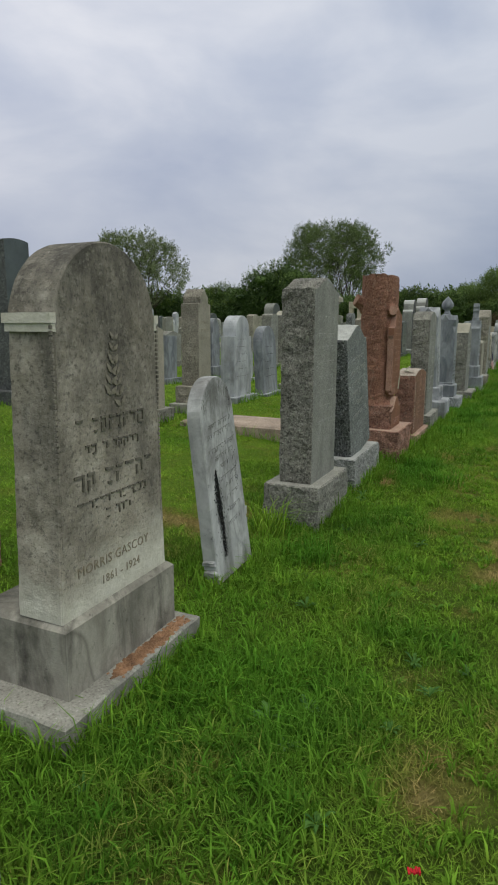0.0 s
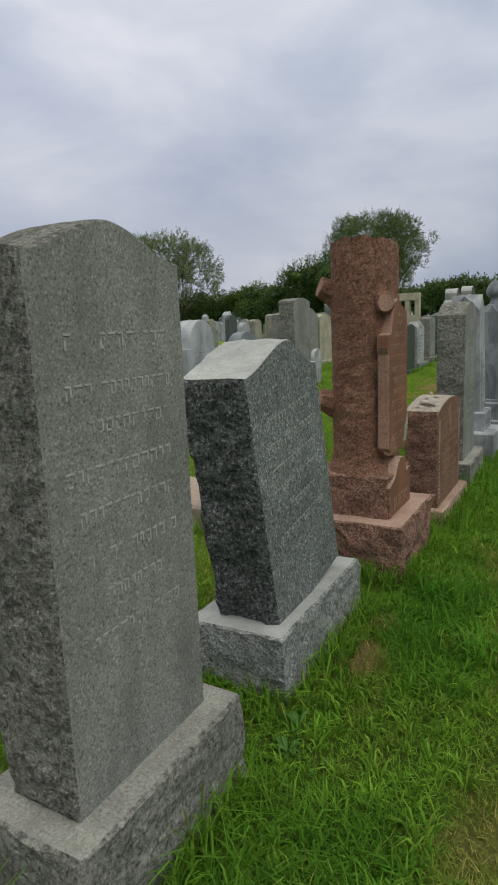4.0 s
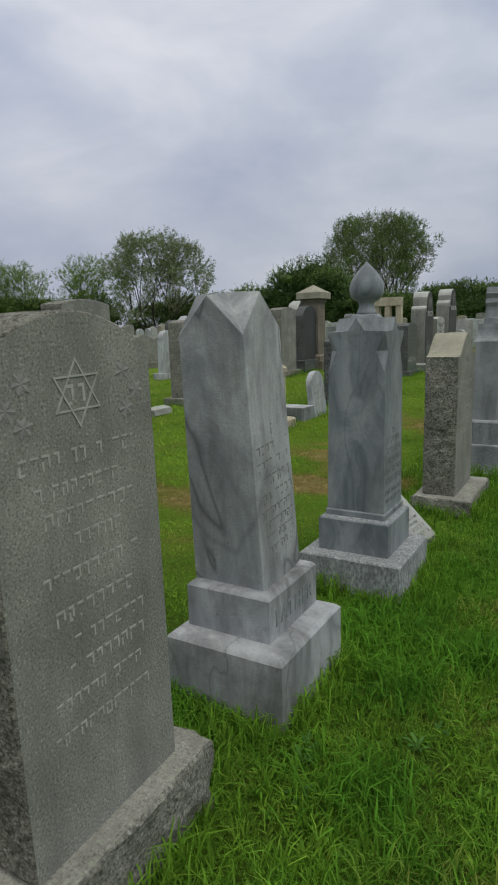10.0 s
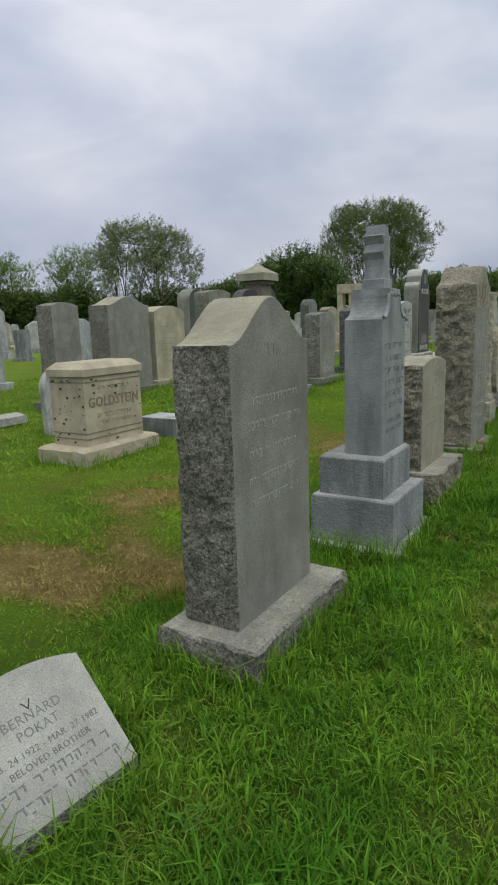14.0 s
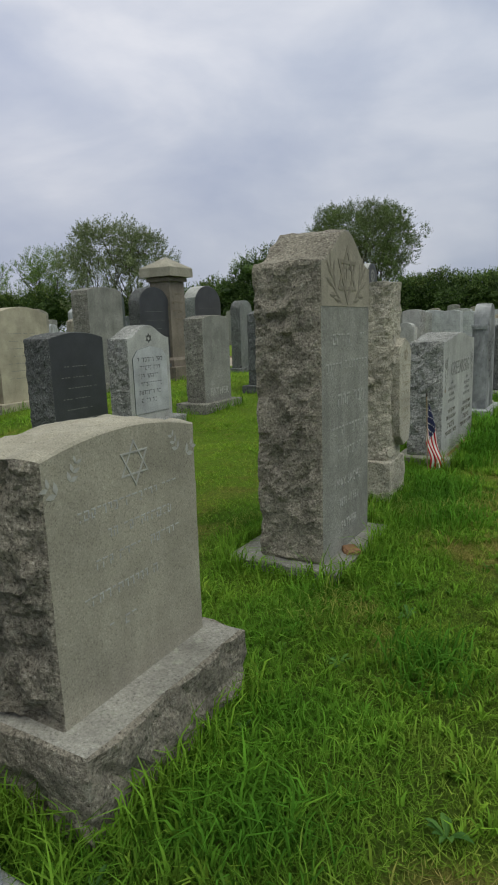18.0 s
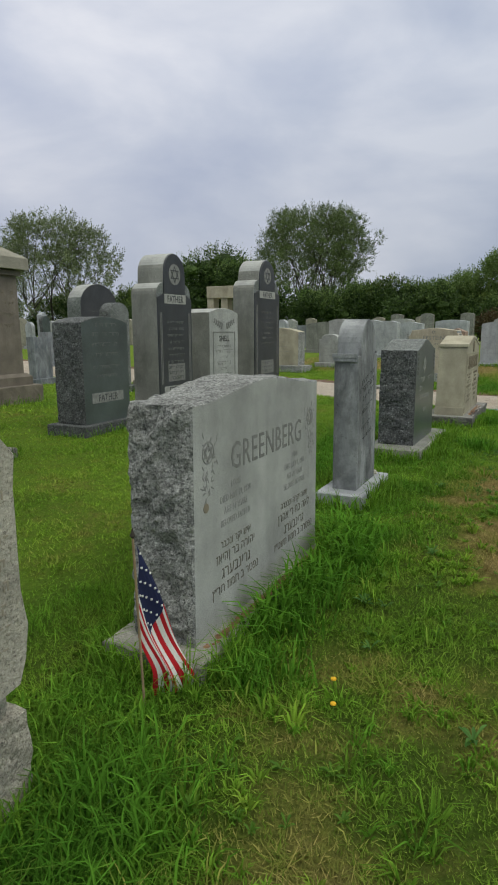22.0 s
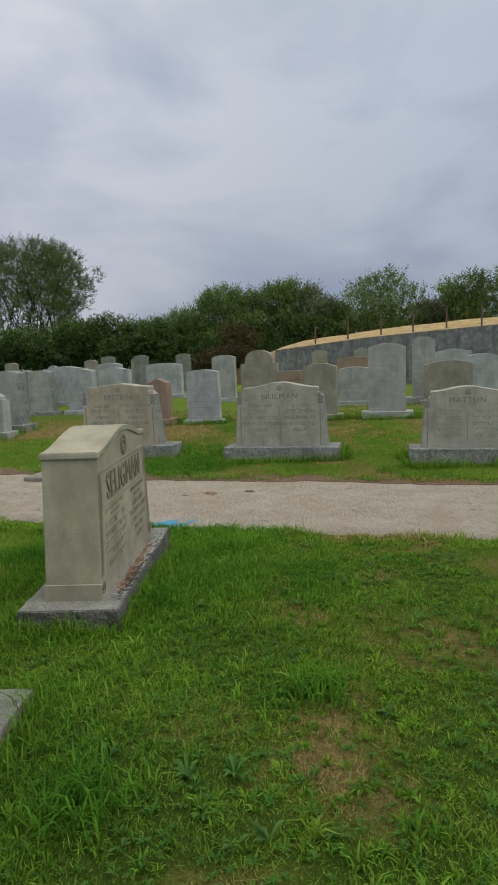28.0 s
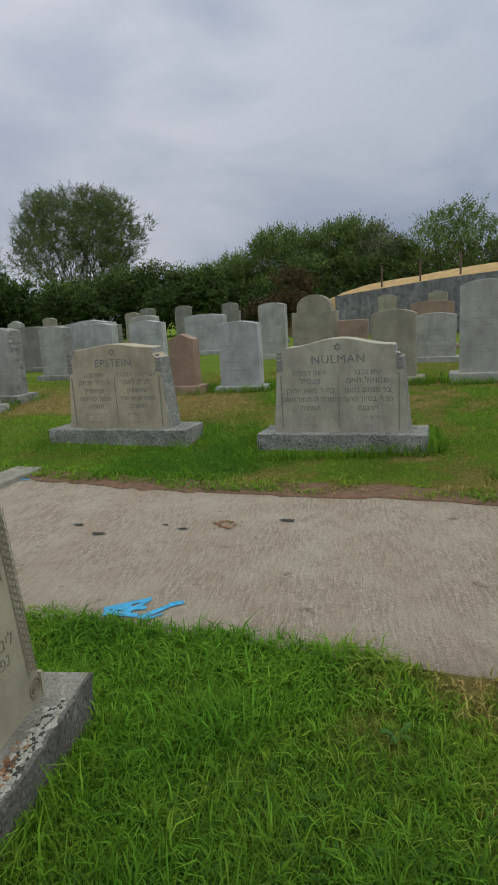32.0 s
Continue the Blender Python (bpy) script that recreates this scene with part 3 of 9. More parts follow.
# ---- building blocks ----
def part(name, shape, material, parent, label="", smooth=False):
    """Links a bmesh or a mesh as one mesh object under a thing or a part."""
    if isinstance(shape, bmesh.types.BMesh):
        data = bpy.data.meshes.new(name)
        bmesh.ops.recalc_face_normals(shape, faces=shape.faces)
        shape.to_mesh(data)
        shape.free()
    else:
        data = shape
    for m in material if isinstance(material, (list, tuple)) else [material]:
        data.materials.append(m)
    if smooth:
        data.polygons.foreach_set("use_smooth", [True] * len(data.polygons))
    ob = new(name, data)
    if parent is not None:
        ob.parent = parent
    if label:
        ob["label"] = label
    return ob


def thing(name, m, label, category, group="", kind=""):
    ob = new(name)
    ob.empty_display_size = 0.1
    ob.matrix_world = m
    return tagged(ob, label, category, group, kind)


def fuzz(p, size, seed, octaves=3):
    """Rock-like noise of about -1 to 1."""
    v = Vector((p[0] / size + seed * 7.3, p[1] / size - seed * 3.1, p[2] / size + seed * 1.7))
    total, amp = 0.0, 1.0
    for _ in range(octaves):
        total += amp * noise.noise(v)
        v *= 2.1
        amp *= 0.55
    return total * 1.3


def crag(p, size, seed):
    """Pitched rock: broad hollows with sharp ridges between them, and small spalls."""
    v = Vector((p[0] / size * 0.62 + seed * 5.1, p[1] / size * 0.62 + seed * 2.3, p[2] / size * 0.55))
    v += 0.7 * noise.noise_vector(v * 0.9)
    broad = 0.42 - 1.15 * abs(noise.noise(v))
    small = 0.30 - abs(noise.noise(v * 2.7 + Vector((9, 4, 1))))
    return 1.5 * broad + 0.7 * small


def top_curve(style, w, h, rise, n=18, shoulder=0.12):
    """The upper outline of a headstone front, from its left to its right."""
    pts = []
    for i in range(n + 1):
        t = -1 + 2 * i / n
        y = t * w / 2
        if style == "flat":
            z = h
        elif style == "seg":
            z = h - rise * t * t
        elif style == "arch":
            z = h - rise + rise * math.sqrt(max(0.0, 1 - t * t))
        elif style == "serp":
            z = h - rise + rise * 0.5 * (1 + math.cos(math.pi * t))
        elif style == "skew":
            u = (t - 0.12) / (1.12 if t < 0.12 else 0.88)
            z = h - rise * (0.42 if t < 0.12 else 1.0) * 0.5 * (1 - math.cos(math.pi * u))
        elif style == "gable":
            z = h - rise * abs(t)
        else:
            z = h
        pts.append((y, z))
    if style == "notched":
        s = w * shoulder
        a = [(-w / 2, h - rise), (-w / 2 + s, h - rise)]
        r = w / 2 - s
        up = rise * 0.25
        a += [(-r, h - rise + up)]
        for i in range(1, n):
            q = math.pi * (1 - i / n)
            a.append((r * math.cos(q), h - rise + up + (rise - up) * math.sin(q)))
        a += [(r, h - rise + up), (w / 2 - s, h - rise), (w / 2, h - rise)]
        pts = a
    if style == "eared":
        s, drop = 0.075, 0.115
        ear = [(w / 2 - s * math.sin(q), h - rise - drop + (drop - 0.012) * (1 - math.cos(q))) for q in [math.pi / 2 * i / 6 for i in range(7)]]
        r = w / 2 - s - 0.012
        crest = [(r * t, h - rise + rise * 0.5 * (1 + math.cos(math.pi * t))) for t in [-1 + 2 * i / n for i in range(n + 1)]]
        pts = [(-p, q) for p, q in ear] + crest + ear[::-1]
    if style == "arch":
        pts = [(w / 2 * math.cos(math.pi * (1 - i / n)), h - rise + rise * math.sin(math.pi * i / n)) for i in range(n + 1)]
    return pts


def resample(loop, step):
    out = []
    for (a, b), (c, d) in zip(loop, loop[1:] + loop[:1]):
        k = max(1, round(math.hypot(c - a, d - b) / step))
        out += [(a + (c - a) * i / k, b + (d - b) * i / k) for i in range(k)]
    return out


def slab(outline, depth, seed, rough=0.0, step=0.03, size=0.07, z0=0.0, taper=0.0, bevel=0.006, chips=0.4, side_from=1.0, back_rough=False):
    """An upright slab: its front outline (y, z) at x = depth / 2, drawn back to x = -depth / 2, with rock-pitched sides and top.
    Slot 0 is the dressed front, slot 1 the sides, slot 2 the top."""
    bm = bmesh.new()
    loop = resample(outline, step)
    cy = sum(p[0] for p in loop) / len(loop)
    cz = sum(p[1] for p in loop) / len(loop)
    n = len(loop)
    normals = []
    for i in range(n):
        a, b = loop[i - 1], loop[(i + 1) % n]
        d = Vector((b[0] - a[0], b[1] - a[1]))
        o = Vector((d.y, -d.x)).normalized() if d.length else Vector((0, 1))
        if o.dot(Vector((loop[i][0] - cy, loop[i][1] - cz))) < 0:
            o = -o
        normals.append(o)
    layers = max(2, round(depth / step)) if rough else 1
    xs = [depth / 2, depth / 2 - bevel] + [depth / 2 - bevel - (depth - 2 * bevel) * i / layers for i in range(1, layers + 1)] + [-depth / 2]
    rings = []
    for k, x in enumerate(xs):
        ring = []
        s = (depth / 2 - x) / depth
        for (y, z), o in zip(loop, normals):
            inward = bevel * 0.7 if k in (0, len(xs) - 1) else 0.0
            off = -inward
            if rough and z > z0 + 0.002:
                p = (x, y, z)
                edge = min(1.0, s * 5 + 0.12) if k > 0 else 0.12 * chips
                off += rough * (0.4 if o.y > 0.6 else 1.0) * edge * (0.55 * fuzz(p, size * 1.6, seed) + 0.75 * crag(p, size, seed) + 0.15)
            grow = 1.0 + taper * s
            ring.append(bm.verts.new((x + (rough * 0.25 * fuzz((x, y, z), size, seed + 3) if rough and 1 < k < len(xs) - 1 else 0), (y + o.x * off) * grow, z + (o.y * off if z > z0 + 0.002 else 0))))
        rings.append(ring)
    front = bm.faces.new(rings[0])
    front.material_index = 0
    back = bm.faces.new(rings[-1][::-1])
    back.material_index = 1
    for a, b in zip(rings, rings[1:]):
        for i in range(n):
            j = (i + 1) % n
            f = bm.faces.new((a[i], b[i], b[j], a[j]))
            f.material_index = 2 if 0.5 * (normals[i].y + normals[j].y) > 0.45 else 1
    return bm


def block(w, d, h, seed=1, rough=0.0, step=0.04, bevel=0.008, size=0.08, z=0.0, wash=0.0, top_rough=0.0, shrink=1.0):
    """A base block, centred, width along y and depth along x; rough pitches its sides, wash slopes its top edge.
    Slot 0 is the top, slot 1 the sides."""
    bm = bmesh.new()
    loop = resample([(-w / 2, -d / 2), (w / 2, -d / 2), (w / 2, d / 2), (-w / 2, d / 2)], step if rough else 10)
    k = max(2, round(h / step)) if rough else 1
    zs = [0.0] + [(h - bevel - wash) * i / k for i in range(1, k + 1)] + [h - wash]
    rings = []
    for i, q in enumerate(zs):
        ring = []
        last = i == len(zs) - 1
        for y, x in loop:
            o = Vector((x / d, y / w))
            o = Vector((math.copysign(1, o.x) if abs(o.x) > 0.49 else 0, math.copysign(1, o.y) if abs(o.y) > 0.49 else 0))
            p = (x, y, q + z)
            off = -bevel if last else 0.0
            if rough:
                off += rough * (0.2 if last else 1.0) * (0.6 * fuzz(p, size * 1.5, seed) + 0.7 * crag(p, size, seed))
            s = 1.0 - (1.0 - shrink) * q / h
            ring.append(bm.verts.new((x * s + o.x * off, y * s + o.y * off, q + z)))
        rings.append(ring)
    n = len(loop)
    for a, b in zip(rings, rings[1:]):
        for i in range(n):
            j = (i + 1) % n
            bm.faces.new((a[i], a[j], b[j], b[i])).material_index = 1
    top = rings[-1]
    if wash:
        inner = [bm.verts.new((v.co.x * (1 - 2 * wash / d * 1.2), v.co.y * (1 - 2 * wash / w * 1.2), h + z)) for v in top]
        for i in range(n):
            j = (i + 1) % n
            bm.faces.new((top[i], top[j], inner[j], inner[i])).material_index = 0
        top = inner
    bm.faces.new(top).material_index = 0
    bm.faces.new(rings[0][::-1]).material_index = 1
    return bm


def box_into(bm, x0, x1, y0, y1, z0, z1, mat=0):
    v = [bm.verts.new(p) for p in ((x0, y0, z0), (x1, y0, z0), (x1, y1, z0), (x0, y1, z0), (x0, y0, z1), (x1, y0, z1), (x1, y1, z1), (x0, y1, z1))]
    for q in ((0, 3, 2, 1), (4, 5, 6, 7), (0, 1, 5, 4), (1, 2, 6, 5), (2, 3, 7, 6), (3, 0, 4, 7)):
        bm.faces.new([v[i] for i in q]).material_index = mat


def outline_of(w, h, style, rise, w_top=None, z0=0.0, n=18, shoulder=0.12):
    """A closed front outline: two lower corners and the upper curve."""
    t = top_curve(style, w_top or w, h, rise, n, shoulder)
    return [(w / 2, z0)] + t[::-1] + [(-w / 2, z0)]


def written(parent, body, size, x, y, z, material, depth=0.002, name="lettering", align="CENTER", width=1.0, rot=None, bold=0.0, split=False):
    """Cut or raised letters on a front that faces +x; y, z is the middle of the base line."""
    c = bpy.data.curves.new(name, "FONT")
    body = body.replace("\u05d3", "\u05e8").replace("\u05ea", "\u05d7")  # two letters that the font fills in take their nearest likeness
    bold = 0.0 if "M" in body else bold
    c.body, c.size, c.extrude, c.align_x, c.resolution_u, c.offset = body, size, depth, align, 2, bold
    c.space_character = 1.08
    ob = bpy.data.objects.new(name, c)
    scene.collection.objects.link(ob)
    bpy.context.view_layer.update()
    data = bpy.data.meshes.new_from_object(ob.evaluated_get(bpy.context.evaluated_depsgraph_get()))
    bpy.data.objects.remove(ob)
    bpy.data.curves.remove(c)
    stand = Matrix(((0, 0, 1, x), (width, 0, 0, y), (0, 1, 0, z), (0, 0, 0, 1)))
    data.transform((rot or Matrix()) @ stand)
    data.materials.clear()
    if not split:
        return tagged(part(name, data, material, parent), kind="stuff")
    bm = bmesh.new()
    bm.from_mesh(data)
    left, spans = set(bm.faces), []
    while left:
        seed, island = left.pop(), []
        todo = [seed]
        while todo:
            f = todo.pop()
            island.append(f)
            for e in f.edges:
                for g in e.link_faces:
                    if g in left:
                        left.discard(g)
                        todo.append(g)
        ys = [v.co.y for f in island for v in f.verts]
        spans.append((min(ys), max(ys), island))
    spans.sort(key=lambda s: s[0])
    for a, b, island in spans:
        one = bmesh.new()
        seen = {}
        for f in island:
            for v in f.verts:
                if v not in seen:
                    seen[v] = one.verts.new(v.co)
            one.faces.new([seen[v] for v in f.verts])
        part("letter", one, material, parent)
    bm.free()
    return None


def worn_lines(parent, x, lines, material, seed, depth=0.0016, legs=True, slant=0.0):
    """Lines of writing too worn to read: rows of short bars. Each line: z, y from, y to, letter height."""
    bm = bmesh.new()
    rng = random.Random(seed)
    for z, y0, y1, h in lines:
        y = y0
        while y < y1 - h * 0.3:
            w = h * rng.uniform(0.45, 0.8)
            if rng.random() < 0.14:
                y += h * 0.7
                continue
            t = h * 0.16
            up = slant * (y - y0)
            box_into(bm, x - 0.001, x + depth, y, min(y + w, y1), z + h - t + up, z + h + up)
            if legs and rng.random() < 0.55:
                box_into(bm, x - 0.001, x + depth, y + w - t, y + w, z + h * rng.uniform(0, 0.35) + up, z + h - t * 1.02 + up)
            if legs and rng.random() < 0.3:
                box_into(bm, x - 0.001, x + depth, y, y + t, z + up, z + h * 0.6 + up)
            if legs and rng.random() < 0.25:
                box_into(bm, x - 0.001, x + depth, y + t * 1.05, y + w - t * 1.05, z + up, z + t + up)
            y += w + h * 0.28
    return tagged(part("inscription", bm, material, parent), kind="stuff")


def crumbs(parent, x, y, z, deep, wide, count, seed, material, label, name="strewn_earth"):
    """Loose earth strewn over a ledge: small flat crumbs, thinner towards the rim of the heap."""
    bm = bmesh.new()
    rng = random.Random(seed)
    for k in range(count):
        cx, cy = x + deep * 0.5 * (rng.random() + rng.random() - 1), y + wide * 0.5 * (rng.random() * 1.4 + rng.random() * 0.6 - 1)
        s, h = rng.uniform(0.004, 0.016), rng.uniform(0.002, 0.007)
        a = rng.uniform(0, 6.28)
        low = [bm.verts.new((cx + s * rng.uniform(0.7, 1.2) * math.cos(a + q), cy + 1.3 * s * rng.uniform(0.7, 1.2) * math.sin(a + q), z)) for q in (0, 1.2, 2.5, 3.7, 5.0)]
        top = bm.verts.new((cx, cy, z + h))
        for i in range(5):
            bm.faces.new((low[i], low[(i + 1) % 5], top))
    return tagged(part(name, bm, material, parent, label), kind="stuff")


def star(parent, x, y, z, r, material, bar=0.012, depth=0.002, ring=False):
    """A six-pointed star of two outlined triangles, with a ring round it if wanted."""
    bm = bmesh.new()
    for k, flip in enumerate((0, math.pi)):
        loops = []
        for q, s in ((x - 0.001, bar), (x + depth + 0.0005 * k, bar), (x + depth + 0.0005 * k, -bar), (x - 0.001, -bar)):
            loops.append([bm.verts.new((q, y + (r + s) * math.sin(flip + 2 * math.pi * i / 3), z + (r + s) * math.cos(flip + 2 * math.pi * i / 3))) for i in range(3)])
        for a, b in zip(loops, loops[1:]):
            for i in range(3):
                bm.faces.new((a[i], a[(i + 1) % 3], b[(i + 1) % 3], b[i]))
    if ring:
        n = 28
        loops = [[bm.verts.new((x + q, y + (r * s) * math.sin(2 * math.pi * i / n), z + (r * s) * math.cos(2 * math.pi * i / n))) for i in range(n)] for s, q in ((1.16, 0), (1.16, depth), (1.28, depth), (1.28, 0))]
        for a, b in zip(loops, loops[1:]):
            for i in range(n):
                bm.faces.new((a[i], a[(i + 1) % n], b[(i + 1) % n], b[i]))
    return part("star", bm, material, parent)


def sprig(bm, x, y, z, length, turn, leaves=5, depth=0.002, wide=0.2):
    """Carved leaves along a stem, laid on a front that faces +x."""
    for i in range(leaves):
        s = (i + 1) / leaves
        for side in (-1, 1):
            a = turn + side * 0.75
            cy, cz = y + length * s * math.sin(turn), z + length * s * math.cos(turn)
            leaf = length / leaves * 1.25 * (1.1 - 0.35 * s)
            v = []
            for t, o in ((0, 0), (0.35, 1), (0.7, 0.75), (1, 0), (0.7, -0.75), (0.35, -1)):
                py = cy + leaf * t * math.sin(a) + leaf * wide * o * math.cos(a)
                pz = cz + leaf * t * math.cos(a) - leaf * wide * o * math.sin(a)
                v.append(bm.verts.new((x + depth * (1.0 if t in (0, 1) else 1.6), py, pz)))
            bm.faces.new(v)


def long_leaf(bm, x, y, z, length, turn, wide):
    """One slim pointed leaf on a front that faces +x, its midrib a little proud."""
    c, d = math.cos(turn), math.sin(turn)
    edge = [(0.0, 0.0), (0.22, 0.62), (0.48, 1.0), (0.76, 0.66), (1.0, 0.0)]
    mid = [bm.verts.new((x + 0.002, y + length * t * d, z + length * t * c)) for t, _ in edge]
    for side in (-1, 1):
        out = [bm.verts.new((x, y + length * t * d + side * wide / 2 * o * c, z + length * t * c - side * wide / 2 * o * d)) for t, o in edge[1:-1]]
        bm.faces.new((mid[0], mid[1], out[0]))
        bm.faces.new((mid[1], mid[2], out[1], out[0]))
        bm.faces.new((mid[2], mid[3], out[2], out[1]))
        bm.faces.new((mid[3], mid[4], out[2]))


def lathe(profile, n=28, cx=0.0, cy=0.0):
    """A turned shape: radius and height from its foot to its top."""
    bm = bmesh.new()
    rings = [[bm.verts.new((cx + r * math.cos(2 * math.pi * i / n), cy + r * math.sin(2 * math.pi * i / n), z)) for i in range(n)] for r, z in profile]
    for a, b in zip(rings, rings[1:]):
        for i in range(n):
            bm.faces.new((a[i], a[(i + 1) % n], b[(i + 1) % n], b[i]))
    bm.faces.new(rings[0][::-1])
    bm.faces.new(rings[-1])
    return bm


def gable_cap(w, d, h, z, eave=0.01):
    """A cross-gabled cap: four little gables whose ridges meet, on a w by d block whose top is at z."""
    bm = bmesh.new()
    w, d = w / 2 + eave, d / 2 + eave
    c = [bm.verts.new(p) for p in ((d, w, z), (-d, w, z), (-d, -w, z), (d, -w, z))]
    m = [bm.verts.new(p) for p in ((0, w, z + h), (-d, 0, z + h), (0, -w, z + h), (d, 0, z + h))]
    top = bm.verts.new((0, 0, z + h * 1.02))
    for i in range(4):
        bm.faces.new((c[i], m[i], c[(i + 1) % 4]))
        bm.faces.new((c[i], m[i], top))
        bm.faces.new((c[(i + 1) % 4], m[i], top))
    bm.faces.new(c)
    return bm


def gabled_shaft(w, d, h, shrink, rise):
    """A tapering square shaft that ends in four gables whose ridges meet, all in one piece; its shoulders are at h."""
    bm = bmesh.new()
    w, d, s = w / 2, d / 2, shrink
    low = [bm.verts.new(p) for p in ((d, w, 0), (-d, w, 0), (-d, -w, 0), (d, -w, 0))]
    top = [bm.verts.new(p) for p in ((d * s, w * s, h), (-d * s, w * s, h), (-d * s, -w * s, h), (d * s, -w * s, h))]
    peak = [bm.verts.new(p) for p in ((0, w * s, h + rise), (-d * s, 0, h + rise), (0, -w * s, h + rise), (d * s, 0, h + rise))]
    mid_top = bm.verts.new((0, 0, h + rise * 1.02))
    for i in range(4):
        j = (i + 1) % 4
        bm.faces.new((low[i], low[j], top[j], peak[i], top[i]))
        bm.faces.new((top[i], peak[i], mid_top))
        bm.faces.new((top[j], peak[i], mid_top))
    bm.faces.new(low[::-1])
    bmesh.ops.recalc_face_normals(bm, faces=bm.faces)
    bmesh.ops.bevel(bm, geom=[e for e in bm.edges if e.calc_length() > 0.12 and not any(v in low for v in e.verts) or abs(e.verts[0].co.z - e.verts[1].co.z) > 0.5], offset=0.0025, segments=1, affect="EDGES")
    return bm


def broached_shaft(w, h, shrink, rise):
    """A square shaft whose corners are cut by a broach and jut out again at the eaves; above, four narrow gables joined by sloping corner planes and a flat top."""
    bm = bmesh.new()
    a, b = w / 2, w / 2 * shrink
    c, j = b * 1.03, b * 0.30
    k = c * 0.72
    square = ((1, 1), (-1, 1), (-1, -1), (1, -1))

    def pair(u, v, full, cut, z):
        two = [bm.verts.new((full * u, (full - cut) * v, z)), bm.verts.new(((full - cut) * u, full * v, z))]
        return two if u * v > 0 else two[::-1]

    low = [bm.verts.new((a * u, a * v, 0)) for u, v in square]
    mid = [bm.verts.new((b * u, b * v, h - 0.22)) for u, v in square]
    cut = [pair(u, v, b, j, h - 0.105) for u, v in square]
    corner = [bm.verts.new((c * u, c * v, h - 0.006)) for u, v in square]
    eave = [pair(u, v, c, k, h) for u, v in square]
    peak = [bm.verts.new((p[0] * c, p[1] * c, h + rise)) for p in ((0, 1), (-1, 0), (0, -1), (1, 0))]
    for i in range(4):
        n = (i + 1) % 4
        bm.faces.new((low[i], low[n], mid[n], mid[i]))
        bm.faces.new((mid[i], mid[n], cut[n][0], corner[n], eave[n][0], peak[i], eave[i][1], corner[i], cut[i][1]))
        bm.faces.new((mid[i], cut[i][1], cut[i][0]))
        bm.faces.new((cut[i][0], cut[i][1], corner[i]))
        bm.faces.new((corner[i], eave[i][1], eave[i][0]))
        bm.faces.new((eave[i][0], eave[i][1], peak[i], peak[i - 1]))
    bm.faces.new(peak)
    bm.faces.new(low[::-1])
    bmesh.ops.recalc_face_normals(bm, faces=bm.faces)
    return bm


def ground_z(x, y):
    """The lie of the land, along the walk and across it."""
    ys = (-400, 0, 8, 10, 13, 16, 17.5, 19, 21.2, 23.4, 24.5, 27, 28.2, 31, 36, 45, 400)
    zs = (0.0, 0.03, 0.02, -0.01, 0.03, 0.10, 0.17, 0.25, 0.325, 0.30, 0.225, 0.22, 0.30, 0.48, 0.56, 0.60, 0.9)
    for a, b, c, d in zip(ys, ys[1:], zs, zs[1:]):
        if y <= b:
            s = (y - a) / (b - a)
            z = c + (d - c) * s
            break
    else:
        z = zs[-1]
    across = min(1.0, max(0.0, (-x - 1.2) / 2.4))
    early = min(1.0, max(0.0, (13 - y) / 3.0))
    z += across * (0.17 * early + 0.05 * (1 - early) * min(1.0, max(0.0, (30 - y) / 4)))
    z += 0.012 * noise.noise(Vector((x * 0.5, y * 0.5, 0.3))) * min(1.0, 6 / (abs(x) + abs(y - 12) * 0.1 + 1))
    return z


BASES = []  # footprints of what stands in the grass: x from, x to, y from, y to


def stand(x, y, turn, w, d, z=None, lean=(0, 0)):
    """The pose of a monument whose base is centred at x, y; its footprint is kept."""
    a = radians(turn)
    ex = abs(d * math.cos(a)) / 2 + abs(w * math.sin(a)) / 2
    ey = abs(d * math.sin(a)) / 2 + abs(w * math.cos(a)) / 2
    BASES.append((x - ex, x + ex, y - ey, y + ey))
    return pose(x, y, ground_z(x, y) if z is None else z, lean[0], lean[1], turn)


# ---- ground, road, bank ----
ROAD_MID, ROAD_TURN, ROAD_WIDE = (0.0, 25.76), -12.0, 2.16
RT = Vector((math.cos(radians(ROAD_TURN)), math.sin(radians(ROAD_TURN))))
RN = Vector((-RT.y, RT.x))


def off_road(x, y):
    """How far a place lies from the road's middle line; negative on the walk's side."""
    return (x - ROAD_MID[0]) * RN.x + (y - ROAD_MID[1]) * RN.y


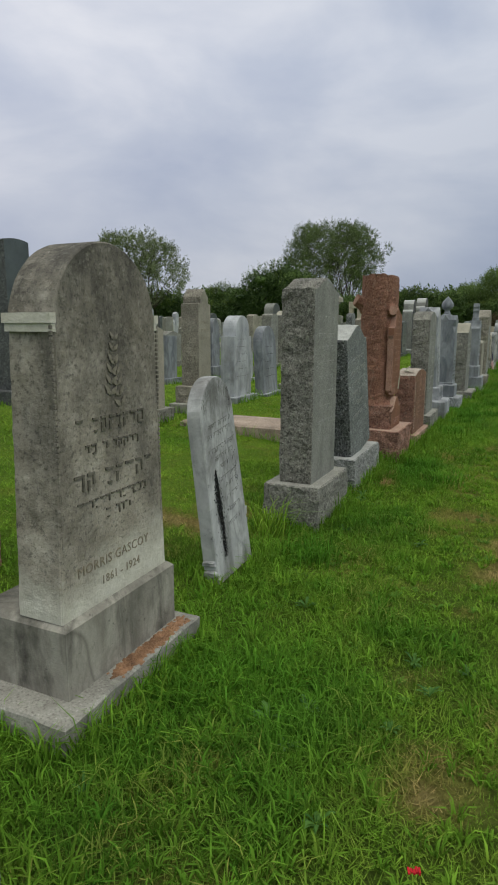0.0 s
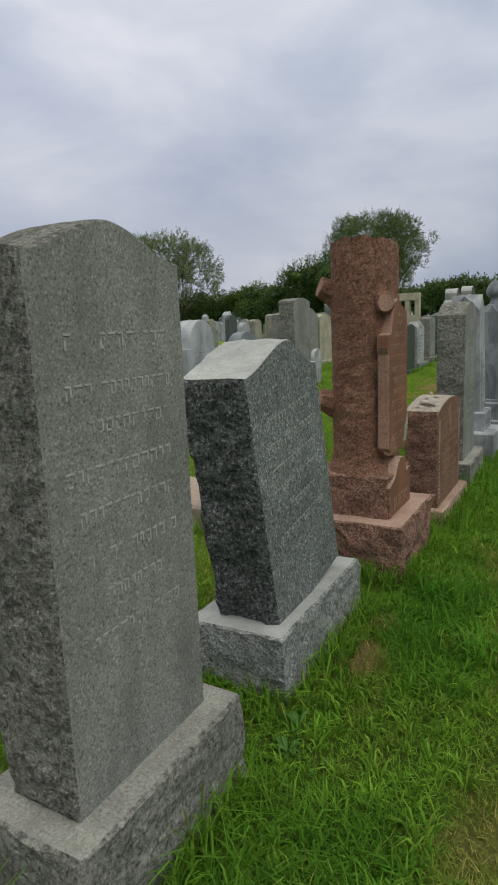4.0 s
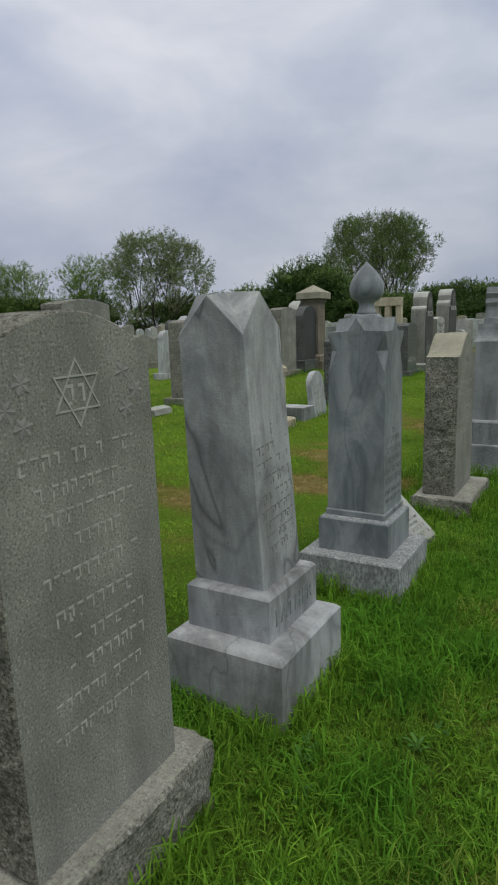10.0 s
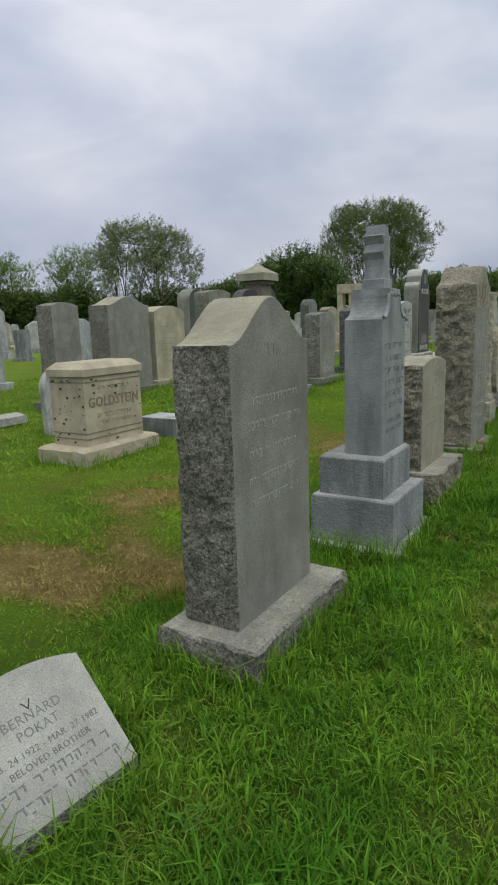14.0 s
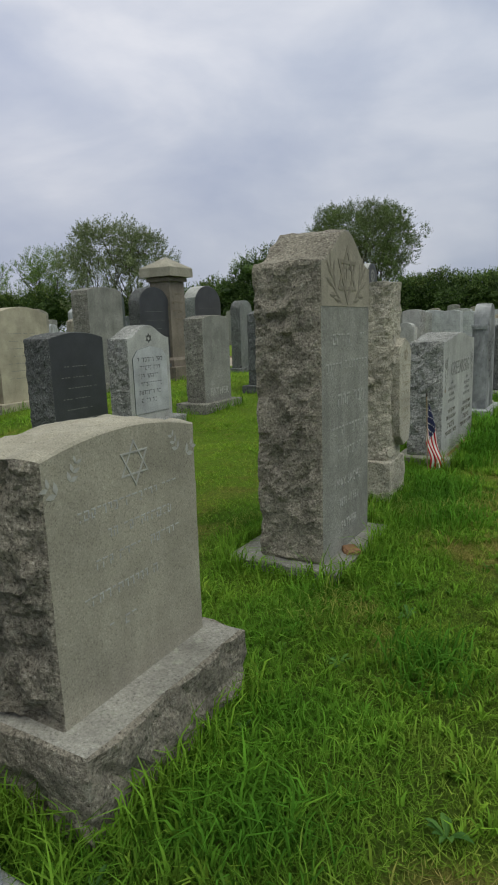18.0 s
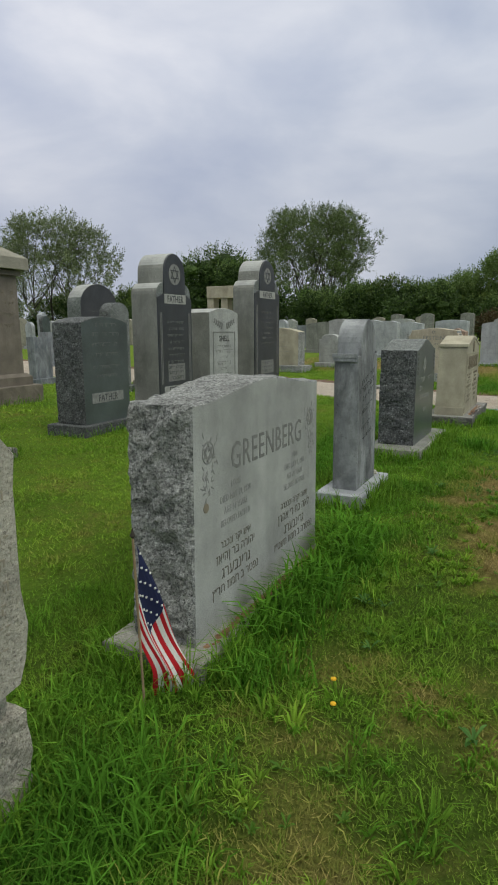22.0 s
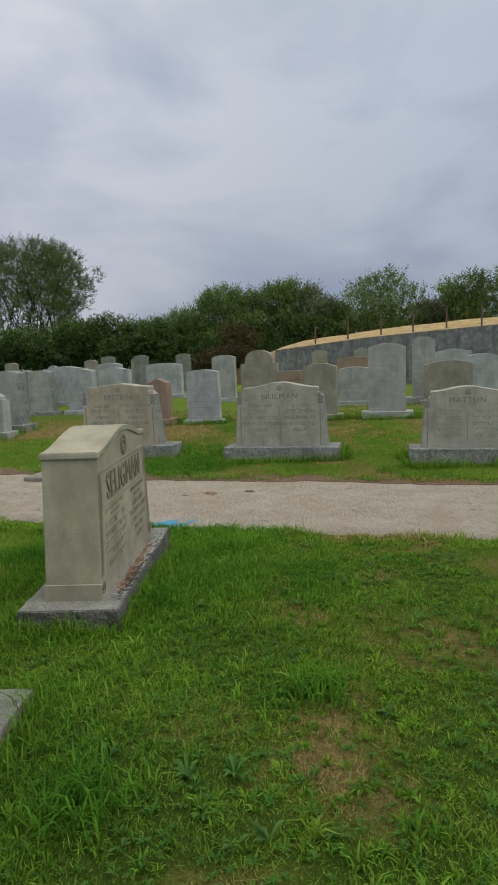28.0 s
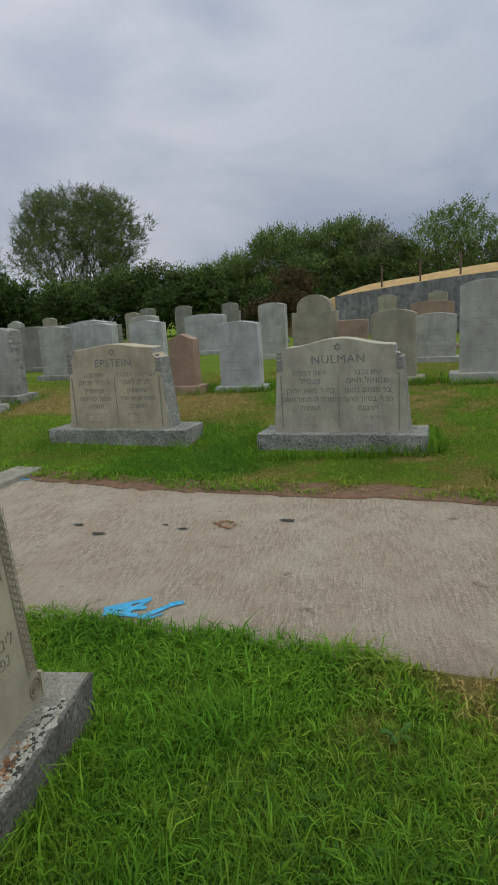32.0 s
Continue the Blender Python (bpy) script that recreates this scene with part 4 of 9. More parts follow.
# worn and dry places: centre, half widths, strength
DRY = [(0.05, 20.15, 0.50, 0.42, 1.1), (0.50, 20.1, 0.42, 0.42, 1.0), (1.1, 20.2, 0.6, 0.45, 0.95), (0.42, 22.1, 0.15, 0.5, 0.45), (0.05, 18.72, 0.24, 0.36, 1.0), (0.35, 19.1, 0.45, 0.6, 0.6), (0.35, 17.6, 0.4, 0.25, 0.25),
       (-2.3, 12.0, 0.7, 0.5, 1.1), (-2.9, 13.2, 0.6, 0.5, 0.6), (-2.6, 15.2, 0.7, 0.6, 1.0), (-2.0, 15.0, 0.3, 0.45, 1.1), (-3.0, 11.0, 0.5, 0.4, 0.5), (0.15, 2.0, 0.25, 0.15, 0.5), (0.35, 2.15, 0.25, 0.15, 0.5),
       (0.65, 2.45, 0.25, 0.2, 0.7), (-0.25, 1.55, 0.22, 0.2, 0.42), (-0.40, 1.75, 0.12, 0.14, 0.42), (-0.45, 1.45, 0.12, 0.10, 0.4), (0.3, 3.4, 0.4, 0.3, 0.5), (0.1, 6.8, 0.4, 0.5, 0.45), (-0.5, 6.4, 0.22, 0.3, 0.5), (-0.2, 9.9, 0.3, 0.35, 0.4), (-0.1, 12.4, 0.4, 0.3, 0.55), (0.15, 14.2, 0.35, 0.4, 0.25),
       (-0.71, 13.27, 0.10, 0.16, 0.9), (-0.22, 13.3, 0.18, 0.13, 0.85), (-0.09, 13.48, 0.22, 0.13, 0.8), (-1.08, 5.2, 0.09, 0.12, 1.0), (-1.08, 4.96, 0.10, 0.13, 1.0), (-0.63, 5.19, 0.2, 0.10, 0.7), (-0.52, 5.45, 0.25, 0.2, 0.5),
       (-2.55, 3.2, 0.45, 0.24, 1.2), (-1.75, 3.2, 0.35, 0.16, 1.1), (-2.2, 8.2, 0.5, 0.5, 0.5), (0.8, 22.6, 0.35, 0.3, 0.3), (0.37, 22.85, 0.3, 0.3, 0.35), (0.4, 21.7, 0.2, 0.25, 0.35), (0.21, 23.2, 0.11, 0.16, 0.55), (0.72, 23.3, 0.14, 0.12, 0.5), (-1.7, 14.4, 0.3, 0.3, 0.9), (-2.8, 14.35, 0.38, 0.42, 1.4), (-2.5, 13.6, 0.4, 0.35, 0.85), (-1.78, 3.56, 0.24, 0.16, 1.3), (-0.15, 15.9, 0.3, 0.25, 0.5)]


def lattice(x, y, size, seed):
    """Smooth chance values of 0 to 1 over the ground, with hills about size across."""
    u, v = np.asarray(x) / size + 1000.0, np.asarray(y) / size + 1000.0
    i, j = np.floor(u).astype(np.int64), np.floor(v).astype(np.int64)
    f, g = u - i, v - j
    f, g = f * f * (3 - 2 * f), g * g * (3 - 2 * g)

    def pick(a, b):
        h = (a * 374761393 + b * 668265263 + seed * 2147483) & 0xFFFFFFFF
        h = ((h ^ (h >> 13)) * 1274126177) & 0xFFFFFFFF
        return ((h ^ (h >> 16)) & 0xFFFF) / 65535.0

    return (pick(i, j) * (1 - f) + pick(i + 1, j) * f) * (1 - g) + (pick(i, j + 1) * (1 - f) + pick(i + 1, j + 1) * f) * g


def grass_line(y):
    """Where the tall grass beside the row gives way to the mown, trodden strip."""
    far = np.exp(-((y - 10.0) / 2.2) ** 4) * 0.45 + np.exp(-((y - 23.4) / 1.8) ** 4) * 1.1
    return -0.50 + far + 0.22 * (lattice(y * 0, y, 0.9, 15) - 0.5)


def lushness(x, y):
    """How tall and deep green the grass grows, 0 to 1: along the stones' feet and in odd patches."""
    edge = 1 / (1 + np.exp((x - grass_line(y)) * 8)) * np.clip((x + 2.1) / 0.4, 0.30, 1)
    n = 0.6 * lattice(x, y, 0.75, 11) + 0.4 * lattice(x, y, 0.24, 12)
    return np.clip(0.62 * edge + 1.5 * (n - 0.5) + 0.15 - 0.3 * np.clip((-1.9 - x) / 0.4, 0, 1), 0, 1)


def dryness(x, y):
    """How dry the grass is at a place, 0 to about 1: worn patches and a mottled rest."""
    d = np.zeros_like(x)
    for cx, cy, rx, ry, a in DRY:
        d = np.maximum(d, a * np.exp(-(((x - cx) / rx) ** 2 + ((y - cy) / ry) ** 2) ** 1.4))
    mott = 0.5 * lattice(x, y, 0.42, 1) + 0.32 * lattice(x, y, 0.17, 2) + 0.18 * lattice(x, y, 0.07, 3)
    worn = 1 / (1 + np.exp(-(x - grass_line(y)) * 7))
    d = d * np.clip(2.6 * (mott - 0.24), 0, 1.25) + (0.28 + 0.42 * worn) * np.clip(3.0 * (mott - 0.49), 0, 1) + 0.10 * worn
    far = np.clip((y - 28.5) / 2.0, 0, 1)
    d = d + far * np.clip(0.26 + 1.5 * (lattice(x * 0.5, y, 0.9, 4) - 0.42), 0, 0.75)
    return np.clip(d, 0, 1)


def sheet():
    """One sheet of ground: fine near the walk, coarse towards the horizon."""
    def steps(a, b, near_a, near_b, fine):
        out, v = [], near_a
        while v < near_b:
            out.append(v)
            v += fine
        out.append(near_b)
        s, v = fine, near_b
        while v < b:
            s *= 1.35
            v += s
            out.append(min(v, b))
        s, v = fine, near_a
        while v > a:
            s *= 1.35
            v -= s
            out.insert(0, max(v, a))
        return out

    xs, ys = steps(-700, 700, -8, 4, 0.12), steps(-500, 900, -1, 31, 0.12)
    verts = [(x, y, ground_z(x, y)) for y in ys for x in xs]
    nx = len(xs)
    faces = [(j * nx + i, j * nx + i + 1, (j + 1) * nx + i + 1, (j + 1) * nx + i) for j in range(len(ys) - 1) for i in range(nx - 1)]
    data = bpy.data.meshes.new("ground")
    data.from_pydata(verts, [], faces)
    a = np.array(verts)
    # the mottling fades out where the sheet grows coarse
    fine = np.clip(1 - np.maximum(np.maximum(a[:, 0] - 3.5, -8.0 - a[:, 0]), np.maximum(a[:, 1] - 31.0, -1.0 - a[:, 1])) / 1.5, 0, 1)
    data.attributes.new("dry", "FLOAT", "POINT").data.foreach_set("value", (0.20 + (dryness(a[:, 0], a[:, 1]) - 0.20) * fine).astype(np.float32))
    data.attributes.new("lush", "FLOAT", "POINT").data.foreach_set("value", (0.3 + (lushness(a[:, 0], a[:, 1]) - 0.3) * fine).astype(np.float32))
    # ground colour darkens where blades stand dense, for the shade among them
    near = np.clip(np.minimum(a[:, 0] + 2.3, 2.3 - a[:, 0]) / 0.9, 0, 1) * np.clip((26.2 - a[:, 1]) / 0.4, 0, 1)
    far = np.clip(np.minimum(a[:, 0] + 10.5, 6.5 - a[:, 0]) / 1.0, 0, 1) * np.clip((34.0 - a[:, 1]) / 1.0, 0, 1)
    data.attributes.new("soil_shade", "FLOAT", "POINT").data.foreach_set("value", np.maximum(near, 0.4 * far).astype(np.float32))
    data.polygons.foreach_set("use_smooth", [True] * len(faces))
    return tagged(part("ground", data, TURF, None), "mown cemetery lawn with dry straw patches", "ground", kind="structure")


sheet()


def strip(name, inner, outer, lift, material, label, category, wob=0.0, x0=-60, x1=60, step=0.1):
    """A long strip along the road between two distances from its middle line."""
    bm = bmesh.new()
    n = round((x1 - x0) / step)
    rows = []
    for i in range(n + 1):
        s = x0 + (x1 - x0) * i / n
        row = []
        for d in (inner, outer):
            e = d + wob * (noise.noise(Vector((s * 0.9, d, 0))) + 0.7 * noise.noise(Vector((s * 3.7, d, 5))) + 0.7 * noise.noise(Vector((s * 9.0, d, 8))))
            p = Vector(ROAD_MID) + RT * s + RN * e
            row.append((p.x, p.y))
        k = 8
        rows.append([bm.verts.new((a, b, ground_z(a, b) + lift - (0.06 if j in (-0.05, k + 0.05) else 0.0))) for j, a, b in [(j, row[0][0] + (row[1][0] - row[0][0]) * j / k, row[0][1] + (row[1][1] - row[0][1]) * j / k) for j in [-0.05] + list(range(k + 1)) + [k + 0.05]]])
    for a, b in zip(rows, rows[1:]):
        for j in range(10):
            bm.faces.new((a[j], b[j], b[j + 1], a[j + 1]))
    return tagged(part(name, bm, material, None, smooth=True), label, category, kind="structure")


strip("road", -ROAD_WIDE / 2, ROAD_WIDE / 2, 0.010, ROAD, "worn pale concrete cemetery lane with stains", "road", 0.05)
strip("road_edge_far", ROAD_WIDE / 2 - 0.10, ROAD_WIDE / 2 + 0.20, 0.016, ROAD_EDGE, "bare reddish earth along the lane's edge", "verge", 0.09)


def road_place(s, d, lift=0.02):
    p = Vector(ROAD_MID) + RT * s + RN * d
    return p.x, p.y, ground_z(p.x, p.y) + lift


def painted(name, cells, label):
    bm = bmesh.new()
    for pts in cells:
        bm.faces.new([bm.verts.new(road_place(s, d, 0.0165)) for s, d in pts])
    return tagged(part(name, bm, PAINT_BLUE, None), label, "road marking")


def stroke(s0, d0, s1, d1, w):
    a, b = Vector((s0, d0)), Vector((s1, d1))
    o = (b - a).normalized() * w / 2
    o = Vector((-o.y, o.x))
    return [tuple(a + o), tuple(b + o * 0.7), tuple(b - o * 0.7), tuple(a - o)]


painted("utility_marking", [stroke(-0.72, -0.96, -0.54, -0.80, 0.04), stroke(-0.70, -0.99, -0.52, -0.975, 0.05), stroke(-0.63, -0.93, -0.52, -0.895, 0.05), stroke(-0.60, -0.985, -0.545, -0.82, 0.035), stroke(-0.50, -1.0, -0.385, -0.80, 0.04), stroke(-0.42, -0.845, -0.36, -0.80, 0.045), stroke(-0.68, -0.94, -0.60, -0.90, 0.06), stroke(-0.46, -1.0, -0.41, -0.93, 0.02)], "bright blue spray-painted utility mark on the lane")
painted("utility_marking", [stroke(-3.25, 0.90, -2.92, 0.94, 0.05), stroke(-2.9, 0.97, -2.78, 1.0, 0.03)], "short blue spray-paint dash across the lane")
for s0, d0, r0 in ((-1.60, 0.08, 0.030), (-1.37, -0.04, 0.036), (-0.84, 0.17, 0.028), (-0.19, 0.45, 0.04), (-1.0, 0.22, 0.018)):
    bm = bmesh.new()
    bm.faces.new([bm.verts.new(road_place(s0 + r0 * 1.3 * math.cos(a) * (1 + 0.3 * math.sin(3 * a + s0 * 9)), d0 + r0 * 0.7 * math.sin(a) * (1 + 0.25 * math.cos(2 * a + s0)), 0.0165)) for a in [math.pi * 2 * i / 12 for i in range(12)]])
    tagged(part("road_hole", bm, CUT_DARK, None), "small dark broken hole in the concrete lane", "pothole", "holes in the lane")
bm = bmesh.new()
rng = random.Random(12)
for k in range(26):
    a, q = rng.uniform(0, 6.28), rng.random() ** 0.5
    c0, c1, r0 = -0.58 + 0.11 * q * math.cos(a), 0.30 + 0.07 * q * math.sin(a), rng.uniform(0.008, 0.03)
    bm.faces.new([bm.verts.new(road_place(c0 + r0 * math.cos(b) * rng.uniform(0.6, 1.2), c1 + r0 * 0.7 * math.sin(b) * rng.uniform(0.6, 1.2), 0.0165 + 0.0001 * k)) for b in [math.pi * 2 * i / 7 for i in range(7)]])
tagged(part("earth_patch", bm, RUST, None), "crumbled reddish earth patch on the lane", "earth patch", kind="stuff")


# ---- the front row, each stone facing +x ----
def steps_of(root, steps, seed=1):
    """Stacked base blocks, centred: width, depth, height, materials, rough, wash. Returns the height reached."""
    z = 0.0
    for i, (name, w, d, h, mats, rough, wash, dx, dy) in enumerate(steps):
        ob = part(name, block(w, d, h + (0.25 if i == 0 else 0.0), seed + i, rough, bevel=0.007, wash=wash), mats, root)
        ob.location = (dx, dy, z - (0.25 if i == 0 else 0.0))
        z += h
    return z


def headstone(name, label, x, y, base, die, mats, seed, turn=0, lean=(0, 0), group="", base_mats=None, base_rough=0.014, wash=0.0, ground=None, die_lean=0.0, category="gravestone", slopes=0.0):
    """A die on one base. base: width, depth, height; die: width, depth, height, top style, rise, rough, set back from the base's middle."""
    bw, bd, bh = base
    root = thing(name, stand(x, y, turn, bw, bd, ground, lean), label, category, group)
    if bh > 0:
        z = steps_of(root, [("base", bw, bd, bh, base_mats or [mats[1], mats[1]], base_rough, wash, 0, 0)], seed)
    else:
        z = 0.0
    w, d, h, style, rise, rough = die[:6]
    back = die[6] if len(die) > 6 else 0.0
    w_top = die[7] if len(die) > 7 else None
    deep = 0.0 if bh > 0 else 0.2
    body = part("die", slab(outline_of(w, h, style, rise, w_top, -deep), d, seed, rough, step=0.018 if rough else 0.05, z0=-deep, size=0.075), mats if len(mats) > 2 else [mats[0], mats[1], mats[1]], root)
    body.matrix_basis = pose(back, 0, z, die_lean, 0, 0)
    return root, body, d / 2


ROW = "stones of the front row"

# tall round-topped marble stone on two blocks, stained, with a cleaner foot
morris = thing("gravestone", stand(-1.46, 1.63, 0, 0.80, 0.58, 0.03), "tall round-topped grimy marble gravestone with a pale foot", "gravestone", ROW)
steps_of(morris, [("plinth", 0.80, 0.58, 0.10, [CONCRETE, CONCRETE], 0.006, 0.0, 0, 0), ("base", 0.63, 0.40, 0.25, [M_OLD, M_OLD], 0.0, 0.012, 0.01, 0.025)], 11)
morris_die = part("die", slab(outline_of(0.59, 1.185, "arch", 0.255, 0.515, 0.0, 24), 0.180, 12, 0.004, 0.03, 0.05, z0=0.0), [M_MORRIS, M_MORRIS, M_MORRIS], morris)
morris_die.location = (0.099, 0.018, 0.35)
for side in (-1, 1):
    mould = bmesh.new()
    box_into(mould, -0.094, 0.0935, -0.012, 0.013, -0.03, 0.0)
    box_into(mould, -0.091, 0.091, -0.012, 0.006, -0.055, -0.031)
    if side < 0:
        mould.transform(Matrix.Scale(-1, 4, (0, 1, 0)))
    part("moulding", mould, M_MORRIS, morris).location = (0.099, 0.018 + side * 0.266, 1.31)
for side in (-1, 1):
    rib = bmesh.new()
    for k in range(44):
        box_into(rib, 0.084, 0.0922, side * 0.272 - 0.004, side * 0.272 + 0.004, 0.22 + k * 0.0165, 0.231 + k * 0.0165)
    tagged(part("roped_edge", rib, M_MORRIS, morris_die), kind="stuff")
worn_lines(morris_die, 0.0905, [(0.585, -0.19, 0.19, 0.048), (0.515, -0.15, 0.16, 0.034), (0.40, -0.21, 0.21, 0.058), (0.335, -0.20, 0.20, 0.032), (0.285, -0.06, 0.06, 0.034)], CUT_OLD, 5, 0.0045)
relief = bmesh.new()
sprig(relief, 0.088, -0.02, 0.66, 0.22, 0.15, 6, 0.004)
sprig(relief, 0.088, 0.05, 0.62, 0.18, -0.2, 5, 0.004)
tagged(part("carved_relief", relief, CUT_CARVE, morris_die), kind="stuff")
written(morris, "MORRIS GASCOY", 0.048, 0.075 + 0.1145, 0.0, 0.35 + 0.125, CUT_TAN, 0.0012)
written(morris, "1861 - 1924", 0.042, 0.075 + 0.1145, 0.03, 0.35 + 0.06, CUT_TAN, 0.0012)
crumbs(morris, 0.248, 0.12, 0.0995, 0.065, 0.50, 620, 3, RUST, "rusty earth strewn on the plinth")

# thin slab that leans over
lean_slab = thing("gravestone", pose(-1.37, 2.715, 0.03, 6.5, -4, 3), "thin leaning white marble slab with dark streaks, round-topped", "gravestone", ROW)
BASES.append((-1.45, -1.28, 2.48, 2.95))
part("slab", slab(outline_of(0.45, 1.04, "arch", 0.19, 0.37, -0.2, 20), 0.075, 21, 0.003, 0.03, 0.05, z0=-0.2), [M_SLAB, M_SLAB, M_SLAB], lean_slab)
crust = bmesh.new()
rng = random.Random(4)


def fleck(bm, x, cy, cz, s):
    """One flat ragged fleck on a front that faces +x."""
    k = rng.randint(5, 7)
    a = rng.uniform(0, 6)
    bm.faces.new([bm.verts.new((x, cy + s * 0.6 * rng.uniform(0.6, 1.2) * math.cos(a + 6.2832 * i / k), cz + s * rng.uniform(0.6, 1.2) * math.sin(a + 6.2832 * i / k))) for i in range(k)])


for k in range(1500):
    t = rng.random() ** 0.85
    wide = (0.007 + 0.016 * math.sin(min(1, t * 1.25) * math.pi * 0.8))
    cy = -0.103 + 0.012 * t - 0.4 * abs(rng.gauss(0, wide)) + rng.gauss(0, wide * (0.55 if k % 3 else 1.1))
    cz = 0.585 - 0.44 * t + rng.gauss(0, 0.012)
    fleck(crust, 0.0380 + 0.000002 * k, cy, cz, rng.uniform(0.002, 0.007) * (1.2 - 0.5 * t))
for k in range(260):
    t = rng.random()
    fleck(crust, 0.0381 + 0.000002 * k, -0.100 + 0.012 * t + rng.gauss(0, 0.002 + 0.004 * math.sin(t * 3)), 0.58 - 0.40 * t, rng.uniform(0.005, 0.010) * (1.1 - 0.6 * t))
for k in range(90):
    fleck(crust, 0.0380 + 0.000002 * k, 0.135 + rng.gauss(0, 0.010), (0.52 if k % 3 else 0.9) + rng.gauss(0, 0.05), rng.uniform(0.002, 0.005))
for k in range(60):
    fleck(crust, 0.0380 + 0.000002 * k, rng.gauss(-0.03, 0.05), 0.10 + rng.random() * 0.55, rng.uniform(0.001, 0.003))
for k in range(40):
    t0, t1 = k / 40, (k + 1.02) / 40
    half = [0.002 + 0.013 * math.sin(min(1.0, q * 1.15) ** 0.8 * math.pi) * (0.8 + 0.4 * noise.noise(Vector((q * 9, 2, 1)))) for q in (t0, t1)]
    crust.faces.new([crust.verts.new((0.03805, -0.100 + 0.012 * q + s * h * 0.8, 0.59 - 0.33 * q)) for q, h, s in ((t0, half[0], -1), (t0, half[0], 1), (t1, half[1], 1), (t1, half[1], -1))])
tagged(part("black_crust", crust, DARK_STAIN, lean_slab, "black lichen crust"), kind="stuff")
worn_lines(lean_slab, 0.0375, [(0.80, -0.12, 0.14, 0.024), (0.755, -0.14, 0.15, 0.024), (0.68, -0.15, 0.16, 0.026), (0.635, -0.12, 0.15, 0.024), (0.585, -0.04, 0.14, 0.022), (0.52, -0.05, 0.15, 0.022), (0.475, -0.03, 0.15, 0.022), (0.41, -0.04, 0.14, 0.022), (0.34, -0.02, 0.14, 0.02), (0.27, -0.03, 0.12, 0.02)], CUT_GREY, 6, 0.001)
for cy, cz, wide, tall in ((-0.216, 0.140, 0.020, 0.022), (-0.219, 0.085, 0.024, 0.026), (0.214, 0.235, 0.016, 0.05), (0.217, 0.175, 0.02, 0.04)):
    nub = part("chipped_edge", block(wide, 0.062, tall, int(cz * 900), 0.006, 0.012, bevel=0.006, size=0.02), [M_SLAB, M_SLAB], lean_slab)
    nub.location = (0.0, cy, cz)
runs = bmesh.new()
for k in range(130):
    q = rng.uniform(-0.165, 0.165)
    top_z = 0.85 + 0.185 * math.sqrt(max(0.0, 1 - (q / 0.185) ** 2)) - rng.uniform(0.0, 0.06)
    fall = rng.uniform(0.01, 0.09) * (1.6 if abs(q + 0.02) < 0.05 or q > 0.12 else 0.6)
    thin = rng.uniform(0.0008, 0.0030)
    runs.faces.new([runs.verts.new((0.0379, q + thin * a, top_z - fall * b)) for a, b in ((-1, 0.1), (0.6, 0.0), (1, 0.5), (0.2, 1.0), (-0.7, 0.7))])
tagged(part("dark_streak", runs, CUT_GREY, lean_slab, "dark rain streaks"), kind="stuff")

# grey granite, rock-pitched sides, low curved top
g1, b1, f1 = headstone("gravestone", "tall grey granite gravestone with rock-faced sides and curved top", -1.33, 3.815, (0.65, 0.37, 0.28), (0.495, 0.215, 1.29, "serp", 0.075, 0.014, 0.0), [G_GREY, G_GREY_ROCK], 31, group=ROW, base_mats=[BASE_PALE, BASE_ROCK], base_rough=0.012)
worn_lines(b1, f1, [(1.02, -0.16, 0.17, 0.035), (0.92, -0.19, 0.19, 0.03), (0.84, -0.13, 0.16, 0.03), (0.74, -0.19, 0.19, 0.032), (0.65, -0.16, 0.16, 0.03), (0.55, -0.17, 0.18, 0.03), (0.46, -0.1, 0.12, 0.028), (0.36, -0.15, 0.17, 0.03)], CUT_PALE, 7)

# blue-grey granite that tilts towards its neighbour
g2, b2, f2 = headstone("gravestone", "tilted blue-grey granite gravestone with curved top on a pale base", -1.385, 4.90, (0.79, 0.40, 0.255), (0.605, 0.255, 1.03, "skew", 0.14, 0.022, 0.02, 0.58), [G_BLUE, G_BLUE_ROCK, G_LIGHT], 41, group=ROW, base_mats=[G_LIGHT, G_LIGHT_ROCK], base_rough=0.016, lean=(0.8, -1.5), die_lean=8.8)
worn_lines(b2, f2, [(0.76, -0.18, 0.18, 0.03), (0.67, -0.21, 0.21, 0.03), (0.58, -0.19, 0.2, 0.028), (0.5, -0.2, 0.2, 0.028), (0.41, -0.15, 0.18, 0.028), (0.32, -0.2, 0.2, 0.028)], CUT_PALE, 8)


